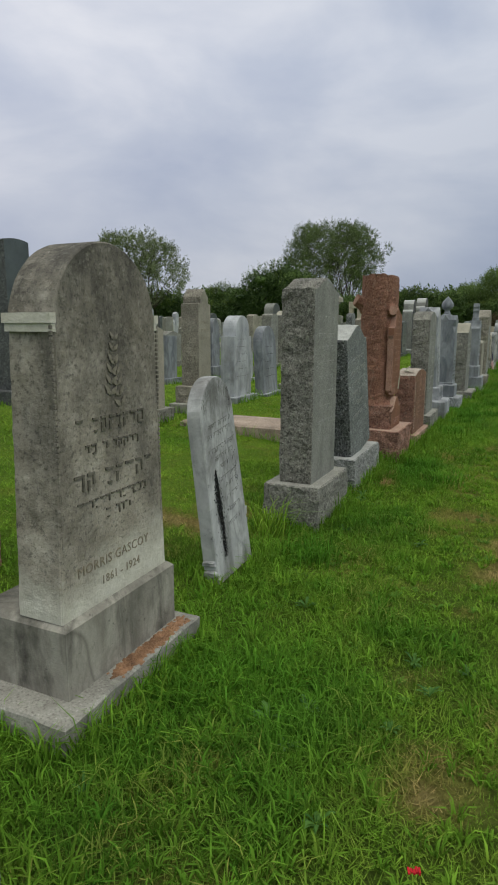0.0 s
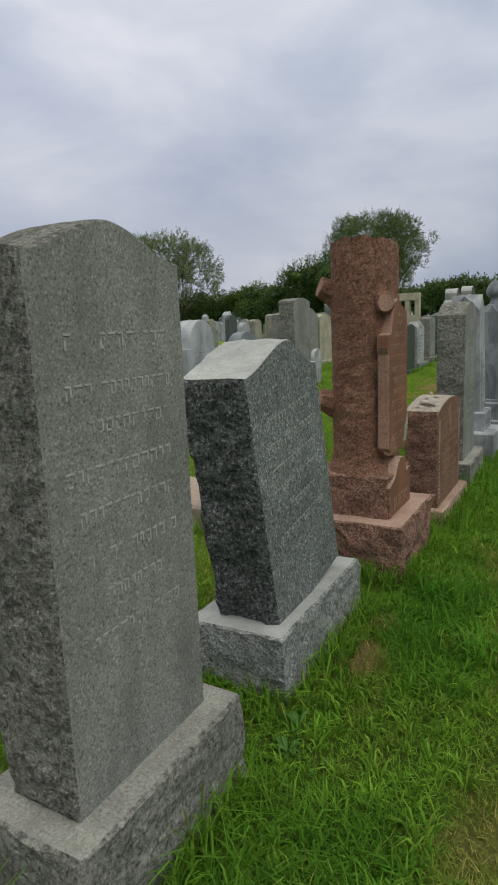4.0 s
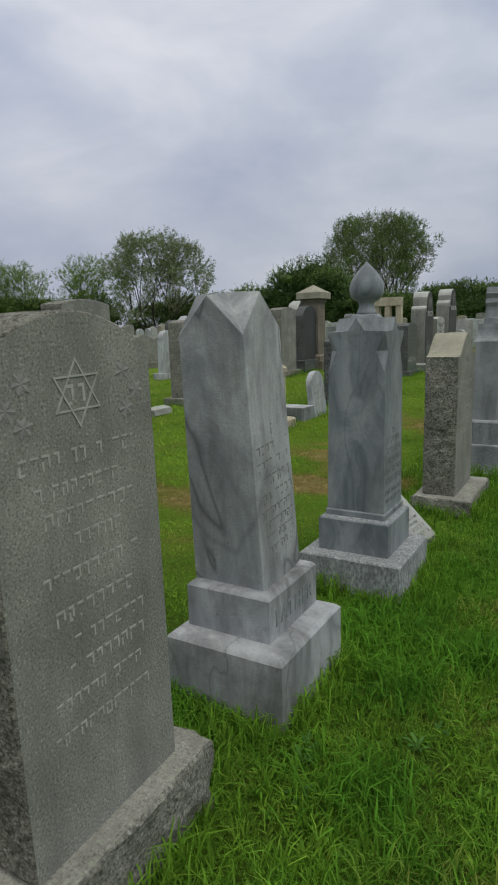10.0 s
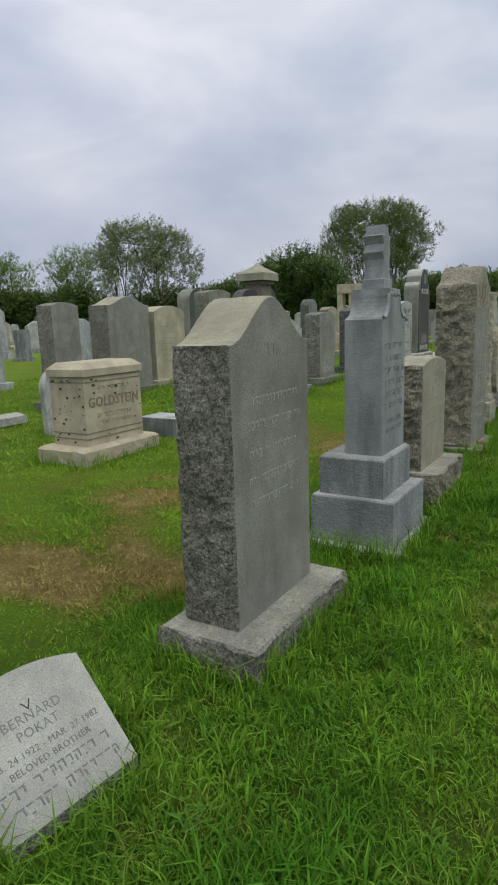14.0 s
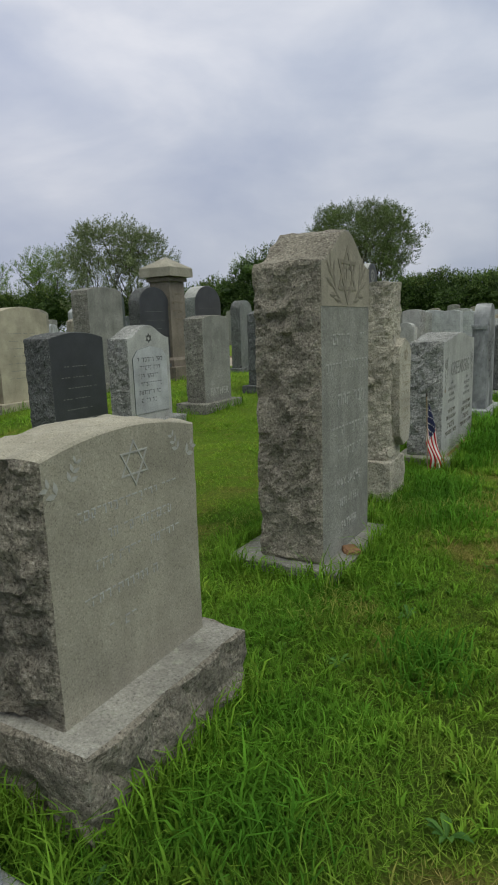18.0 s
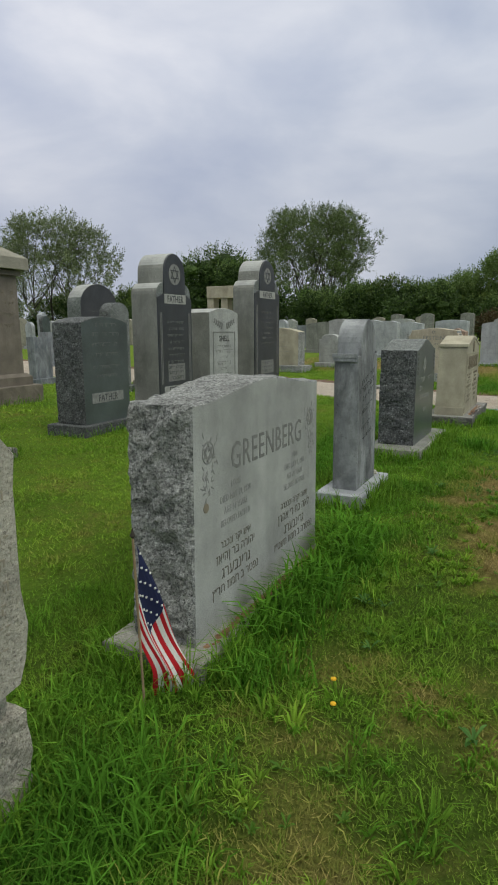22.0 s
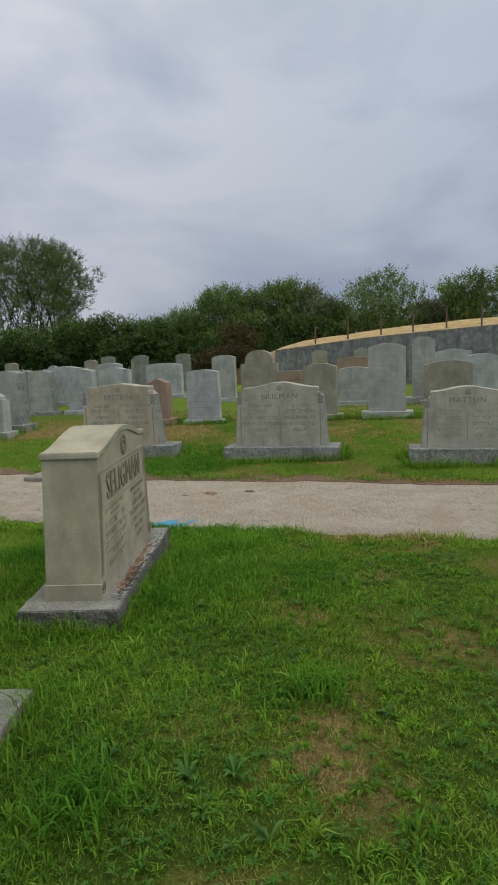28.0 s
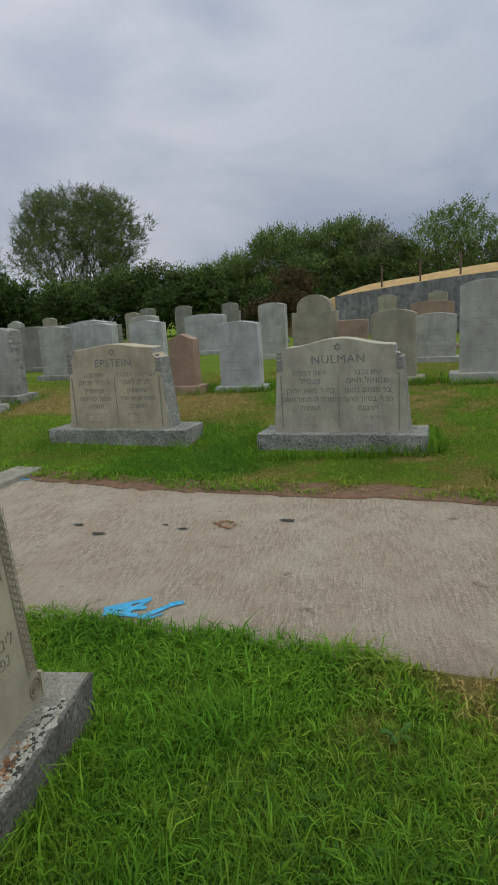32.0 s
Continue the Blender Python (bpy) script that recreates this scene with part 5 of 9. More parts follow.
# red granite tree trunk with a tablet
def trunk_mesh(h, rx, ry, seed, cut, rough=0.012, n=56, k=60):
    bm = bmesh.new()
    rings = []
    for j in range(k + 1):
        t = j / k
        ring = []
        flare = 1.0 + 0.16 * max(0.0, 1 - t / 0.10) ** 2
        for i in range(n):
            a = 2 * math.pi * i / n
            c, s = math.cos(a), math.sin(a)
            q = (abs(c) ** 2.2 + abs(s) ** 2.2) ** (-1 / 2.2)
            c, s = c * q, s * q
            top = h + cut * s + 0.02 * noise.noise(Vector((c * 3, s * 3, seed)))
            p = (c * rx, s * ry, t * top)
            r = flare + (rough / rx) * (0.6 * fuzz(p, 0.06, seed) + 0.5 * crag((p[0] * 1.5, p[1] * 1.5, p[2] * 0.45), 0.06, seed))
            ring.append(bm.verts.new((c * rx * r, s * ry * r, t * top)))
        rings.append(ring)
    for a, b in zip(rings, rings[1:]):
        for i in range(n):
            bm.faces.new((a[i], a[(i + 1) % n], b[(i + 1) % n], b[i]))
    cap = [rings[-1][i] for i in range(n)]
    mid = bm.verts.new((0, 0, h + 0.01))
    for i in range(n):
        bm.faces.new((cap[i], cap[(i + 1) % n], mid))
    bm.faces.new(rings[0][::-1])
    return bm


def stub(a, z, r, length, up, rx, ry, seed):
    """A sawn-off branch that leaves a trunk at angle a."""
    bm = bmesh.new()
    d = Vector((math.cos(a), math.sin(a), up)).normalized()
    u = d.cross(Vector((0, 0, 1))).normalized()
    v = u.cross(d)
    o = Vector((math.cos(a) * rx * 0.80, math.sin(a) * ry * 0.80, z))
    n, rings = 14, []
    for t, s in ((0, 1.75), (0.3, 1.28), (0.62, 1.04), (0.9, 0.95), (1.0, 0.80)):
        rings.append([bm.verts.new(o + d * length * t + (u * math.cos(q) + v * math.sin(q)) * r * s * (1 + 0.30 * noise.noise(Vector((1.4 * math.cos(q), 1.4 * math.sin(q), t * 2 + seed))))) for q in [2 * math.pi * i / n for i in range(n)]])
    for p, q in zip(rings, rings[1:]):
        for i in range(n):
            bm.faces.new((p[i], p[(i + 1) % n], q[(i + 1) % n], q[i]))
    bm.faces.new(rings[-1]).material_index = 1
    bm.faces.new(rings[0][::-1])
    return bm


red = thing("tree_trunk_gravestone", stand(-1.42, 6.00, 0, 0.70, 0.64, 0.02), "red granite gravestone carved as a cut tree trunk with tablet", "gravestone", ROW)
steps_of(red, [("base", 0.68, 0.65, 0.312, [G_PINK, G_RED_ROCK], 0.022, 0.0, 0, 0.02), ("plinth", 0.42, 0.43, 0.225, [G_RED_ROCK, G_RED_ROCK], 0.014, 0.0, 0.0, 0.0)], 51)
bole = part("trunk", trunk_mesh(1.218, 0.168, 0.228, 5, -0.022, 0.009), G_BOLE, red)
bole.location = (0.018, 0.054, 0.53)
for a, z, r, length, up in ((-0.80, 0.90, 0.056, 0.095, 0.10), (-2.45, 0.97, 0.058, 0.118, 0.35), (-2.45, 0.37, 0.060, 0.130, 0.25), (-0.72, 0.165, 0.052, 0.105, -0.15), (1.3, 0.95, 0.05, 0.10, 0.2)):
    part("branch_stub", stub(a, z, r, length, up, 0.185, 0.185, a), [G_BOLE, G_RED_SMOOTH], bole)
tablet = part("tablet", slab([(0.175, 0.13), (0.205, 0.19), (0.20, 0.27), (0.178, 0.30), (0.176, 0.64), (0.174, 0.80), (0.165, 0.855), (0.12, 0.87), (0.05, 0.895), (-0.02, 0.92), (-0.07, 0.90), (-0.105, 0.83), (-0.135, 0.745), (-0.195, 0.735), (-0.195, 0.655), (-0.180, 0.635), (-0.180, 0.14), (-0.13, 0.10), (-0.05, 0.075), (0.03, 0.10), (0.10, 0.085)], 0.060, 55, 0.002, 0.02, 0.04, z0=-1.0), [G_RED, G_RED_SMOOTH, G_RED_SMOOTH], red, "smooth red granite tablet with a chipped lower edge")
tablet.location = (0.179, 0.035, 0.54)
crust_bm = bmesh.new()
rng = random.Random(91)
for k in range(120):
    t = rng.random()
    cy, cz, r = 0.180 - 0.05 * t + rng.gauss(0, 0.012), 0.27 - 0.13 * t + rng.gauss(0, 0.015), rng.uniform(0.004, 0.011)
    if cy < 0.185 and cz > 0.125:
        crust_bm.faces.new([crust_bm.verts.new((0.0304 + 0.00003 * k, cy + r * rng.uniform(0.6, 1.2) * math.cos(q), cz + r * rng.uniform(0.6, 1.2) * math.sin(q))) for q in [6.2832 * i / 7 for i in range(7)]])
tagged(part("lichen", crust_bm, LICHEN_PALE, tablet, "pale green lichen crust"), kind="stuff")
for z0, z1 in ((0.655, 0.74),):
    ear = bmesh.new()
    box_into(ear, -0.02, 0.034, -0.202, -0.1955, z0 + 0.01, z1 - 0.01)
    part("moulding", ear, G_RED, tablet)
star(tablet, 0.030, 0.02, 0.815, 0.040, CUT_RED, 0.004, 0.0012)
worn_lines(tablet, 0.030, [(0.72, -0.10, 0.13, 0.026), (0.66, -0.12, 0.14, 0.024), (0.60, -0.12, 0.13, 0.026), (0.54, -0.12, 0.14, 0.024), (0.48, -0.13, 0.15, 0.026), (0.42, -0.09, 0.13, 0.024), (0.36, -0.12, 0.14, 0.024), (0.30, -0.13, 0.13, 0.024), (0.24, -0.1, 0.10, 0.024), (0.18, -0.13, 0.08, 0.024)], CUT_RED, 9, 0.0012)
shield = part("shield", slab([(0.205, 0.0), (0.205, 0.20), (0.17, 0.205), (0.13, 0.19), (0.11, 0.235), (0.06, 0.285), (0.0, 0.295), (-0.06, 0.26), (-0.10, 0.205), (-0.205, 0.165), (-0.205, 0.0)], 0.07, 56, 0.0, 0.05), [G_RED, G_RED_ROCK, G_PINK], red, "raised lettered panel at the foot")
shield.location = (0.198, 0.0, 0.3165)
written(shield, "DUBITSKY", 0.080, 0.035, 0.0, 0.035, G_RED_SMOOTH, 0.003, width=0.72, bold=0.0008, split=True)

# low red granite stone with a bleached curved top
rs, rsb, rsf = headstone("gravestone", "low red granite gravestone with bleached curved top and vine borders", -1.25, 7.025, (0.85, 0.34, 0.12), (0.725, 0.21, 0.69, "seg", 0.055, 0.014, 0.017), [G_RED_FACE, G_RED_ROCK, G_RED_TOP], 61, group=ROW, base_mats=[G_PINK, G_PINK], base_rough=0.01, ground=0.03)
worn_lines(rsb, rsf, [(0.55, -0.27, -0.12, 0.026), (0.55, 0.12, 0.26, 0.026), (0.48, -0.27, -0.12, 0.024), (0.48, 0.1, 0.26, 0.024), (0.43, -0.28, 0.26, 0.026), (0.37, -0.22, 0.22, 0.024), (0.31, -0.29, 0.28, 0.026), (0.25, -0.2, 0.2, 0.024), (0.19, -0.25, 0.25, 0.024)], CUT_RED, 11, 0.0012)
emblem = bmesh.new()
for s0, s1 in ((0.92, 1.0), (0.74, 0.79)):
    loops = [[emblem.verts.new((rsf + q, 0.062 * s * math.sin(2 * math.pi * i / 28), 0.545 + 0.088 * s * math.cos(2 * math.pi * i / 28))) for i in range(28)] for s, q in ((s1, -0.001), (s1, 0.003), (s0, 0.003), (s0, -0.001))]
    for a, b in zip(loops, loops[1:]):
        for i in range(28):
            emblem.faces.new((a[i], a[(i + 1) % 28], b[(i + 1) % 28], b[i]))
for k in range(-2, 3):
    box_into(emblem, rsf - 0.001, rsf + 0.003, k * 0.016 - 0.0035, k * 0.016 + 0.0035, 0.50 + 0.006 * abs(k), 0.595 - 0.008 * abs(k))
tagged(part("oval_emblem", emblem, CUT_RED, rsb, "framed oval with upright bars"), kind="stuff")
for side in (-1, 1):
    vine = bmesh.new()
    box_into(vine, rsf - 0.001, rsf + 0.002, side * 0.335 - 0.005, side * 0.335 + 0.005, 0.36, 0.575)
    box_into(vine, rsf - 0.001, rsf + 0.002, side * 0.312 - 0.004, side * 0.312 + 0.004, 0.36, 0.575)
    sprig(vine, rsf, side * 0.325, 0.03, 0.32, 0.0, 12, 0.002, 0.22)
    tagged(part("vine_border", vine, CUT_VINE, rsb), kind="stuff")
for yy, rr in ((-0.24, 0.030), (-0.12, 0.014), (0.1, 0.012)):
    pebble = lathe([(rr, 0), (rr * 1.05, 0.006), (rr * 0.8, 0.016), (rr * 0.3, 0.02)], 12)
    tagged(part("memorial_pebble", pebble, PEBBLE, None), "small pebble laid on a red granite gravestone", "pebble", "memorial pebbles").matrix_world = pose(-1.27 - yy * 0.1, 7.02 + yy, 0.03 + 0.12 + 0.69 - 0.055 * (yy / 0.4) ** 2 + 0.004)

growth = bmesh.new()
rng = random.Random(77)
for cy, cx, size in ((-0.27, 0.03, 0.030), (-0.05, 0.02, 0.022), (0.16, 0.01, 0.034), (0.27, 0.04, 0.018), (-0.31, -0.05, 0.016)):
    for k in range(14):
        y, x, r = cy + rng.gauss(0, size * 0.5), cx + rng.gauss(0, size * 0.5), size * rng.uniform(0.2, 0.5)
        z = 0.69 - 0.055 * (y / 0.3625) ** 2 + 0.006 + 0.0002 * k
        growth.faces.new([growth.verts.new((x + r * rng.uniform(0.7, 1.2) * math.cos(q), y + r * rng.uniform(0.7, 1.2) * math.sin(q), z)) for q in [6.2832 * i / 7 for i in range(7)]])
tagged(part("lichen", growth, LICHEN, rsb, "grey-brown lichen crust"), kind="stuff")

# grey granite with a curved top
g3, b3, f3 = headstone("gravestone", "grey granite gravestone with rough pitted sides and curved lichened top", -1.275, 8.035, (0.69, 0.36, 0.205), (0.51, 0.215, 1.265, "seg", 0.10, 0.013, -0.0), [G_GREY, G_GREY_ROCK], 71, group=ROW, base_mats=[BASE_PALE, BASE_ROCK], base_rough=0.016, lean=(1.0, 0))
worn_lines(b3, f3, [(0.93, -0.18, 0.17, 0.035), (0.865, -0.15, 0.12, 0.03), (0.80, -0.13, 0.18, 0.034), (0.74, -0.05, 0.12, 0.03), (0.66, -0.15, 0.17, 0.032), (0.57, -0.15, 0.15, 0.036), (0.50, -0.12, 0.17, 0.03), (0.43, -0.1, 0.16, 0.034), (0.36, -0.15, 0.15, 0.03), (0.28, -0.16, 0.16, 0.03)], CUT_PALE, 12)
star(b3, f3, 0.0, 1.085, 0.075, CUT_PALE, 0.0045)
worn_lines(b3, f3, [(1.06, -0.035, 0.04, 0.045)], CUT_PALE, 3, 0.0014)
for side in (-1, 1):
    bloom = bmesh.new()
    for cy, cz in ((0.15, 1.12), (0.195, 1.07), (0.155, 1.03)):
        for q in range(6):
            long_leaf(bloom, f3 + 0.0004, side * cy, cz, 0.026, q * 1.0472 + cy * 9, 0.017)
    tagged(part("carved_flower", bloom, CUT_MID, b3), kind="stuff")

# white marble shaft with cross gables
white = thing("gravestone", stand(-1.3175, 9.037, 0, 0.55, 0.51, 0.03), "white veined marble shaft with cross-gabled top and dark stains", "gravestone", ROW)
steps_of(white, [("base", 0.55, 0.51, 0.253, [M_STAIN, M_STAIN], 0.0, 0.01, 0, 0), ("plinth", 0.42, 0.37, 0.183, [M_STAIN, M_STAIN], 0.0, 0.008, -0.03, 0.035)], 81)
shaft = part("shaft", gabled_shaft(0.315, 0.315, 0.975, 0.87, 0.14), M_SHAFT, white)
shaft.matrix_basis = pose(-0.052, 0.035, 0.436, 5.0, 0, 0)
white_text = worn_lines(shaft, 0.0, [(0.59, -0.03, 0.05, 0.04), (0.525, -0.12, 0.125, 0.036), (0.465, -0.12, 0.125, 0.036), (0.40, -0.11, 0.125, 0.040), (0.335, -0.125, 0.13, 0.038), (0.28, -0.12, 0.13, 0.032), (0.23, -0.12, 0.13, 0.032), (0.18, -0.1, 0.12, 0.03), (0.13, -0.08, 0.1, 0.028)], CUT_GREY, 15, 0.0014)
white_text.matrix_basis = pose(0.1577, 0, 0, 0, -1.289, 0)
written(white, "FATHER", 0.095, -0.03 + 0.185, 0.035, 0.305, M_GREY, 0.003, width=0.92, bold=0.002, split=True)

# grey marble shaft with an urn
urn = thing("gravestone", stand(-1.285, 10.243, 0, 0.56, 0.57, -0.006), "blue-grey veined marble shaft with gabled top and turned urn", "gravestone", ROW)
steps_of(urn, [("base", 0.56, 0.57, 0.215, [M_ROUGH, M_ROUGH], 0.0, 0.0, 0, 0), ("plinth", 0.40, 0.40, 0.195, [M_ROUGH, M_GREY], 0.0, 0.008, -0.01, 0.024)], 91)
pillar = part("shaft", broached_shaft(0.325, 1.015, 0.965, 0.068), M_GREY, urn)
pillar.matrix_basis = pose(-0.012, 0.03, 0.41, -0.3, 0, 0)
part("foot_moulding", block(0.342, 0.342, 0.035, 93, 0.0), [M_GREY, M_GREY], pillar)
part("cap_block", block(0.14, 0.14, 0.022, 94, 0.0, shrink=0.85, z=1.081), [M_GREY, M_GREY], pillar)
part("urn_finial", lathe([(0.056, 1.10), (0.050, 1.118), (0.042, 1.135), (0.040, 1.158), (0.045, 1.164), (0.048, 1.170), (0.066, 1.178), (0.083, 1.194), (0.092, 1.218), (0.093, 1.243), (0.086, 1.272), (0.071, 1.30), (0.051, 1.326), (0.029, 1.350), (0.012, 1.366), (0.003, 1.376)], 36), M_GREY, pillar, smooth=True)
arc = bmesh.new()
for k in range(20):
    a0, a1 = math.pi * (0.95 * k / 20 - 0.25), math.pi * (0.95 * (k + 0.97) / 20 - 0.25)
    q = [(0.055 * math.cos(a) * s, 0.07 * math.sin(a) * s) for a, s in ((a0, 1), (a1, 1), (a1, 0.88), (a0, 0.88))]
    arc.faces.new([arc.verts.new((0.1592, 0.02 + p[0], 0.60 + p[1])) for p in q])
part("carved_medallion", arc, CUT_GREY, pillar)
slope = pose(0.1632, 0, 0, 0, -0.52, 0)
for body, size, up in (("נפ", 0.050, 0.462), ("ר רקי שיא", 0.056, 0.412), ("רב יבצ םייח", 0.056, 0.355), ("דראגניוו ףסוי", 0.052, 0.300), ("ולסכב בכ רטפנ", 0.052, 0.245), ("הבצנת בפרת", 0.056, 0.190), ("SAML WINGARD", 0.040, 0.130), ("DIED DEC. 25, 1921", 0.034, 0.085)):
    written(pillar, body, size, 0.0, 0.0, up, CUT_SOFT, 0.0012, rot=slope, width=0.9)

# small slant marker
bern = thing("slant_marker", stand(-1.23, 10.88, -7, 0.42, 0.30, 0.0), "small pale granite slant marker with dark lettering, sunk in the grass", "grave marker", ROW)
wedge = bmesh.new()
prof = [(0.13, -0.15), (0.13, 0.04), (-0.13, 0.285), (-0.20, 0.25), (-0.20, -0.15)]
sides = []
for k in range(13):
    yy = -0.21 + 0.42 * k / 12
    bow = 0.03 * (1 - (yy / 0.21) ** 2)
    sides.append([wedge.verts.new((px - (bow * 0.9 if i == 2 else 0), yy, pz + (bow if i in (2, 3) else 0))) for i, (px, pz) in enumerate(prof)])
for a, b in zip(sides, sides[1:]):
    for i in range(5):
        wedge.faces.new((a[i], b[i], b[(i + 1) % 5], a[(i + 1) % 5])).material_index = 0 if i == 1 else 1
wedge.faces.new(sides[0])
wedge.faces.new(sides[-1][::-1])
part("body", wedge, [G_LIGHT, G_LIGHT_ROCK], bern)
slope = pose(0, 0, 0.1625, 0, -46.7, 0)
for body, size, up in (("BERNARD", 0.040, 0.070), ("POKAT", 0.038, 0.030), ("FEB. 24 1922 - MAR. 27 1982", 0.0265, -0.012), ("BELOVED BROTHER", 0.0265, -0.046)):
    written(bern, body, size, 0.0015, 0.0, up, CUT_SOFT, 0.001, rot=slope)
hold = worn_lines(bern, 0.0, [(-0.092, -0.17, 0.17, 0.028), (-0.14, -0.17, 0.17, 0.028)], CUT_SOFT, 17, 0.002)
hold.matrix_basis = slope
mark = star(bern, 0.0, 0.0, 0.128, 0.028, CUT_DARK, 0.004)
mark.matrix_basis = slope

# grey granite with a high serpentine top
g4, b4, f4 = headstone("gravestone", "grey granite gravestone with high serpentine top and rock-faced sides", -1.165, 11.965, (0.82, 0.43, 0.15), (0.62, 0.24, 1.225, "serp", 0.17, 0.014, -0.035), [G_GREY, G_GREY_ROCK, G_TAN], 101, group=ROW, base_mats=[BASE_PALE, BASE_ROCK], base_rough=0.020, ground=0.0)
worn_lines(b4, f4, [(0.83, -0.17, 0.2, 0.03), (0.74, -0.2, 0.21, 0.03), (0.63, -0.19, 0.2, 0.032), (0.53, -0.2, 0.21, 0.03), (0.44, -0.18, 0.2, 0.03)], CUT_PALE, 18)
worn_lines(b4, f4, [(1.0, -0.06, 0.06, 0.05)], CUT_GREY, 19, 0.001)

# marble pedestal with concave shoulders and a broken cross-shaped finial
an = thing("gravestone", stand(-1.135, 13.205, 0, 0.76, 0.58, 0.0), "grey marble monument on three steps with concave shoulders and star finial", "gravestone", ROW)
steps_of(an, [("slab", 0.74, 0.58, 0.062, [G_AN_PALE, M_AN], 0.0, 0.0, 0, 0), ("base", 0.585, 0.475, 0.26, [G_AN_PALE, G_STEP], 0.0, 0.0, -0.0, 0.0), ("plinth", 0.49, 0.37, 0.224, [G_AN_PALE, G_STEP], 0.0, 0.012, -0.02, 0.0)], 111)
w = 0.195
ogee = [(w, 0.0), (w, 0.73), (w - 0.03, 0.745)]
ogee += [(w - 0.03 - 0.075 * math.sin(q), 0.745 + 0.115 * (1 - math.cos(q))) for q in [math.pi / 2 * i / 8 for i in range(1, 9)]]
ogee += [(0.085, 0.89), (-0.085, 0.89)]
an_die = part("die", slab(ogee + [(-a, b) for a, b in ogee[::-1] if b < 0.88], 0.215, 112, 0.0, 0.03), [G_AN, G_AN, G_AN], an)
an_die.location = (0.028, 0.01, 0.546)
for side in (-1, 1):
    arc_pts = [(side * (w - 0.03 - 0.075 * math.sin(q)), 0.745 + 0.115 * (1 - math.cos(q))) for q in [math.pi / 2 * i / 8 for i in range(9)]]
    arc_pts = [(side * (w - 0.004), 0.7465)] + arc_pts[1:] + [(side * 0.075, 0.872), (side * 0.045, 0.862)]
    rim = bmesh.new()
    rings = []
    for i, (py, pz) in enumerate(arc_pts):
        q0, q1 = arc_pts[max(0, i - 1)], arc_pts[min(len(arc_pts) - 1, i + 1)]
        d = Vector((q1[0] - q0[0], q1[1] - q0[1])).normalized()
        o = Vector((d.y, -d.x)) * side
        rings.append([rim.verts.new((px, py + o.x * t, pz + o.y * t)) for px, t in ((0.095, 0.002), (0.1105, 0.002), (0.1125, -0.006), (0.1105, -0.014), (0.095, -0.016))])
    for r0, r1 in zip(rings, rings[1:]):
        for i in range(4):
            rim.faces.new((r0[i], r0[i + 1], r1[i + 1], r1[i]))
    part("shoulder_moulding", rim, G_AN, an_die, smooth=True)
curl = lathe([(0.016, 0.095), (0.017, 0.111), (0.010, 0.114)], 16)
curl.transform(pose(0, 0, 0.862, 0, 90, 0) @ pose(0, 0, 0))
part("scroll", curl, G_AN, an_die, smooth=True)
pedestal = block(0.132, 0.125, 0.06, 116, 0.0, bevel=0.004, z=0.885)
part("finial_foot", pedestal, [G_AN_PALE, G_AN], an_die).location = (0, 0.012, 0)
half = [(0.060, 0.94), (0.052, 0.975), (0.045, 1.012), (0.046, 1.045), (0.064, 1.083), (0.047, 1.125), (0.066, 1.168), (0.034, 1.176), (0.022, 1.214)]
fin = part("finial", slab(half + [(-p, q + (0.012 if q > 1.2 else 0)) for p, q in half[::-1]], 0.11, 113, 0.0, 0.03, bevel=0.004), [G_AN, G_AN, G_AN], an_die, "stubby star-shaped finial with a worn top")
fin.location = (0, 0.012, 0)
worn_lines(an_die, 0.108, [(0.64, -0.03, 0.03, 0.03), (0.57, -0.16, 0.16, 0.032), (0.505, -0.14, 0.15, 0.03), (0.44, -0.16, 0.16, 0.032), (0.375, -0.15, 0.16, 0.03), (0.31, -0.14, 0.15, 0.034), (0.245, -0.16, 0.16, 0.034)], CUT_SOFT, 20, 0.0014)
written(an_die, "LOUIS LEVINE", 0.042, 0.108, 0.0, 0.165, CUT_SOFT, 0.001)
written(an_die, "DIED MAY 1922", 0.038, 0.108, 0.0, 0.115, CUT_SOFT, 0.001)

# low tan granite stone on a rock-faced base
sm, smb, smf = headstone("gravestone", "low tan granite gravestone with a star and very rough rock-faced sides", -1.075, 14.07, (0.705, 0.42, 0.25), (0.605, 0.235, 0.725, "seg", 0.04, 0.040, -0.03), [G_TAN, G_TAN_ROCK, G_TAN], 121, group=ROW, base_mats=[BASE_PALE, G_TAN_ROCK], base_rough=0.032, ground=0.04)
star(smb, smf, 0.02, 0.62, 0.06, CUT_PALE, 0.005)
worn_lines(smb, smf, [(0.51, -0.2, 0.2, 0.026), (0.44, -0.1, 0.16, 0.026), (0.37, -0.15, 0.2, 0.026), (0.28, -0.2, 0.1, 0.026), (0.18, -0.12, 0.0, 0.026)], G_LIGHT, 21, 0.001)
ivy = bmesh.new()
for side in (-1, 1):
    sprig(ivy, smf, side * 0.225, 0.60, 0.07, -side * 0.5, 3, 0.001, 0.22)
    sprig(ivy, smf, side * 0.235, 0.58, 0.06, side * 0.9, 2, 0.001, 0.22)
tagged(part("carved_leaves", ivy, CUT_PALE, smb), kind="stuff")

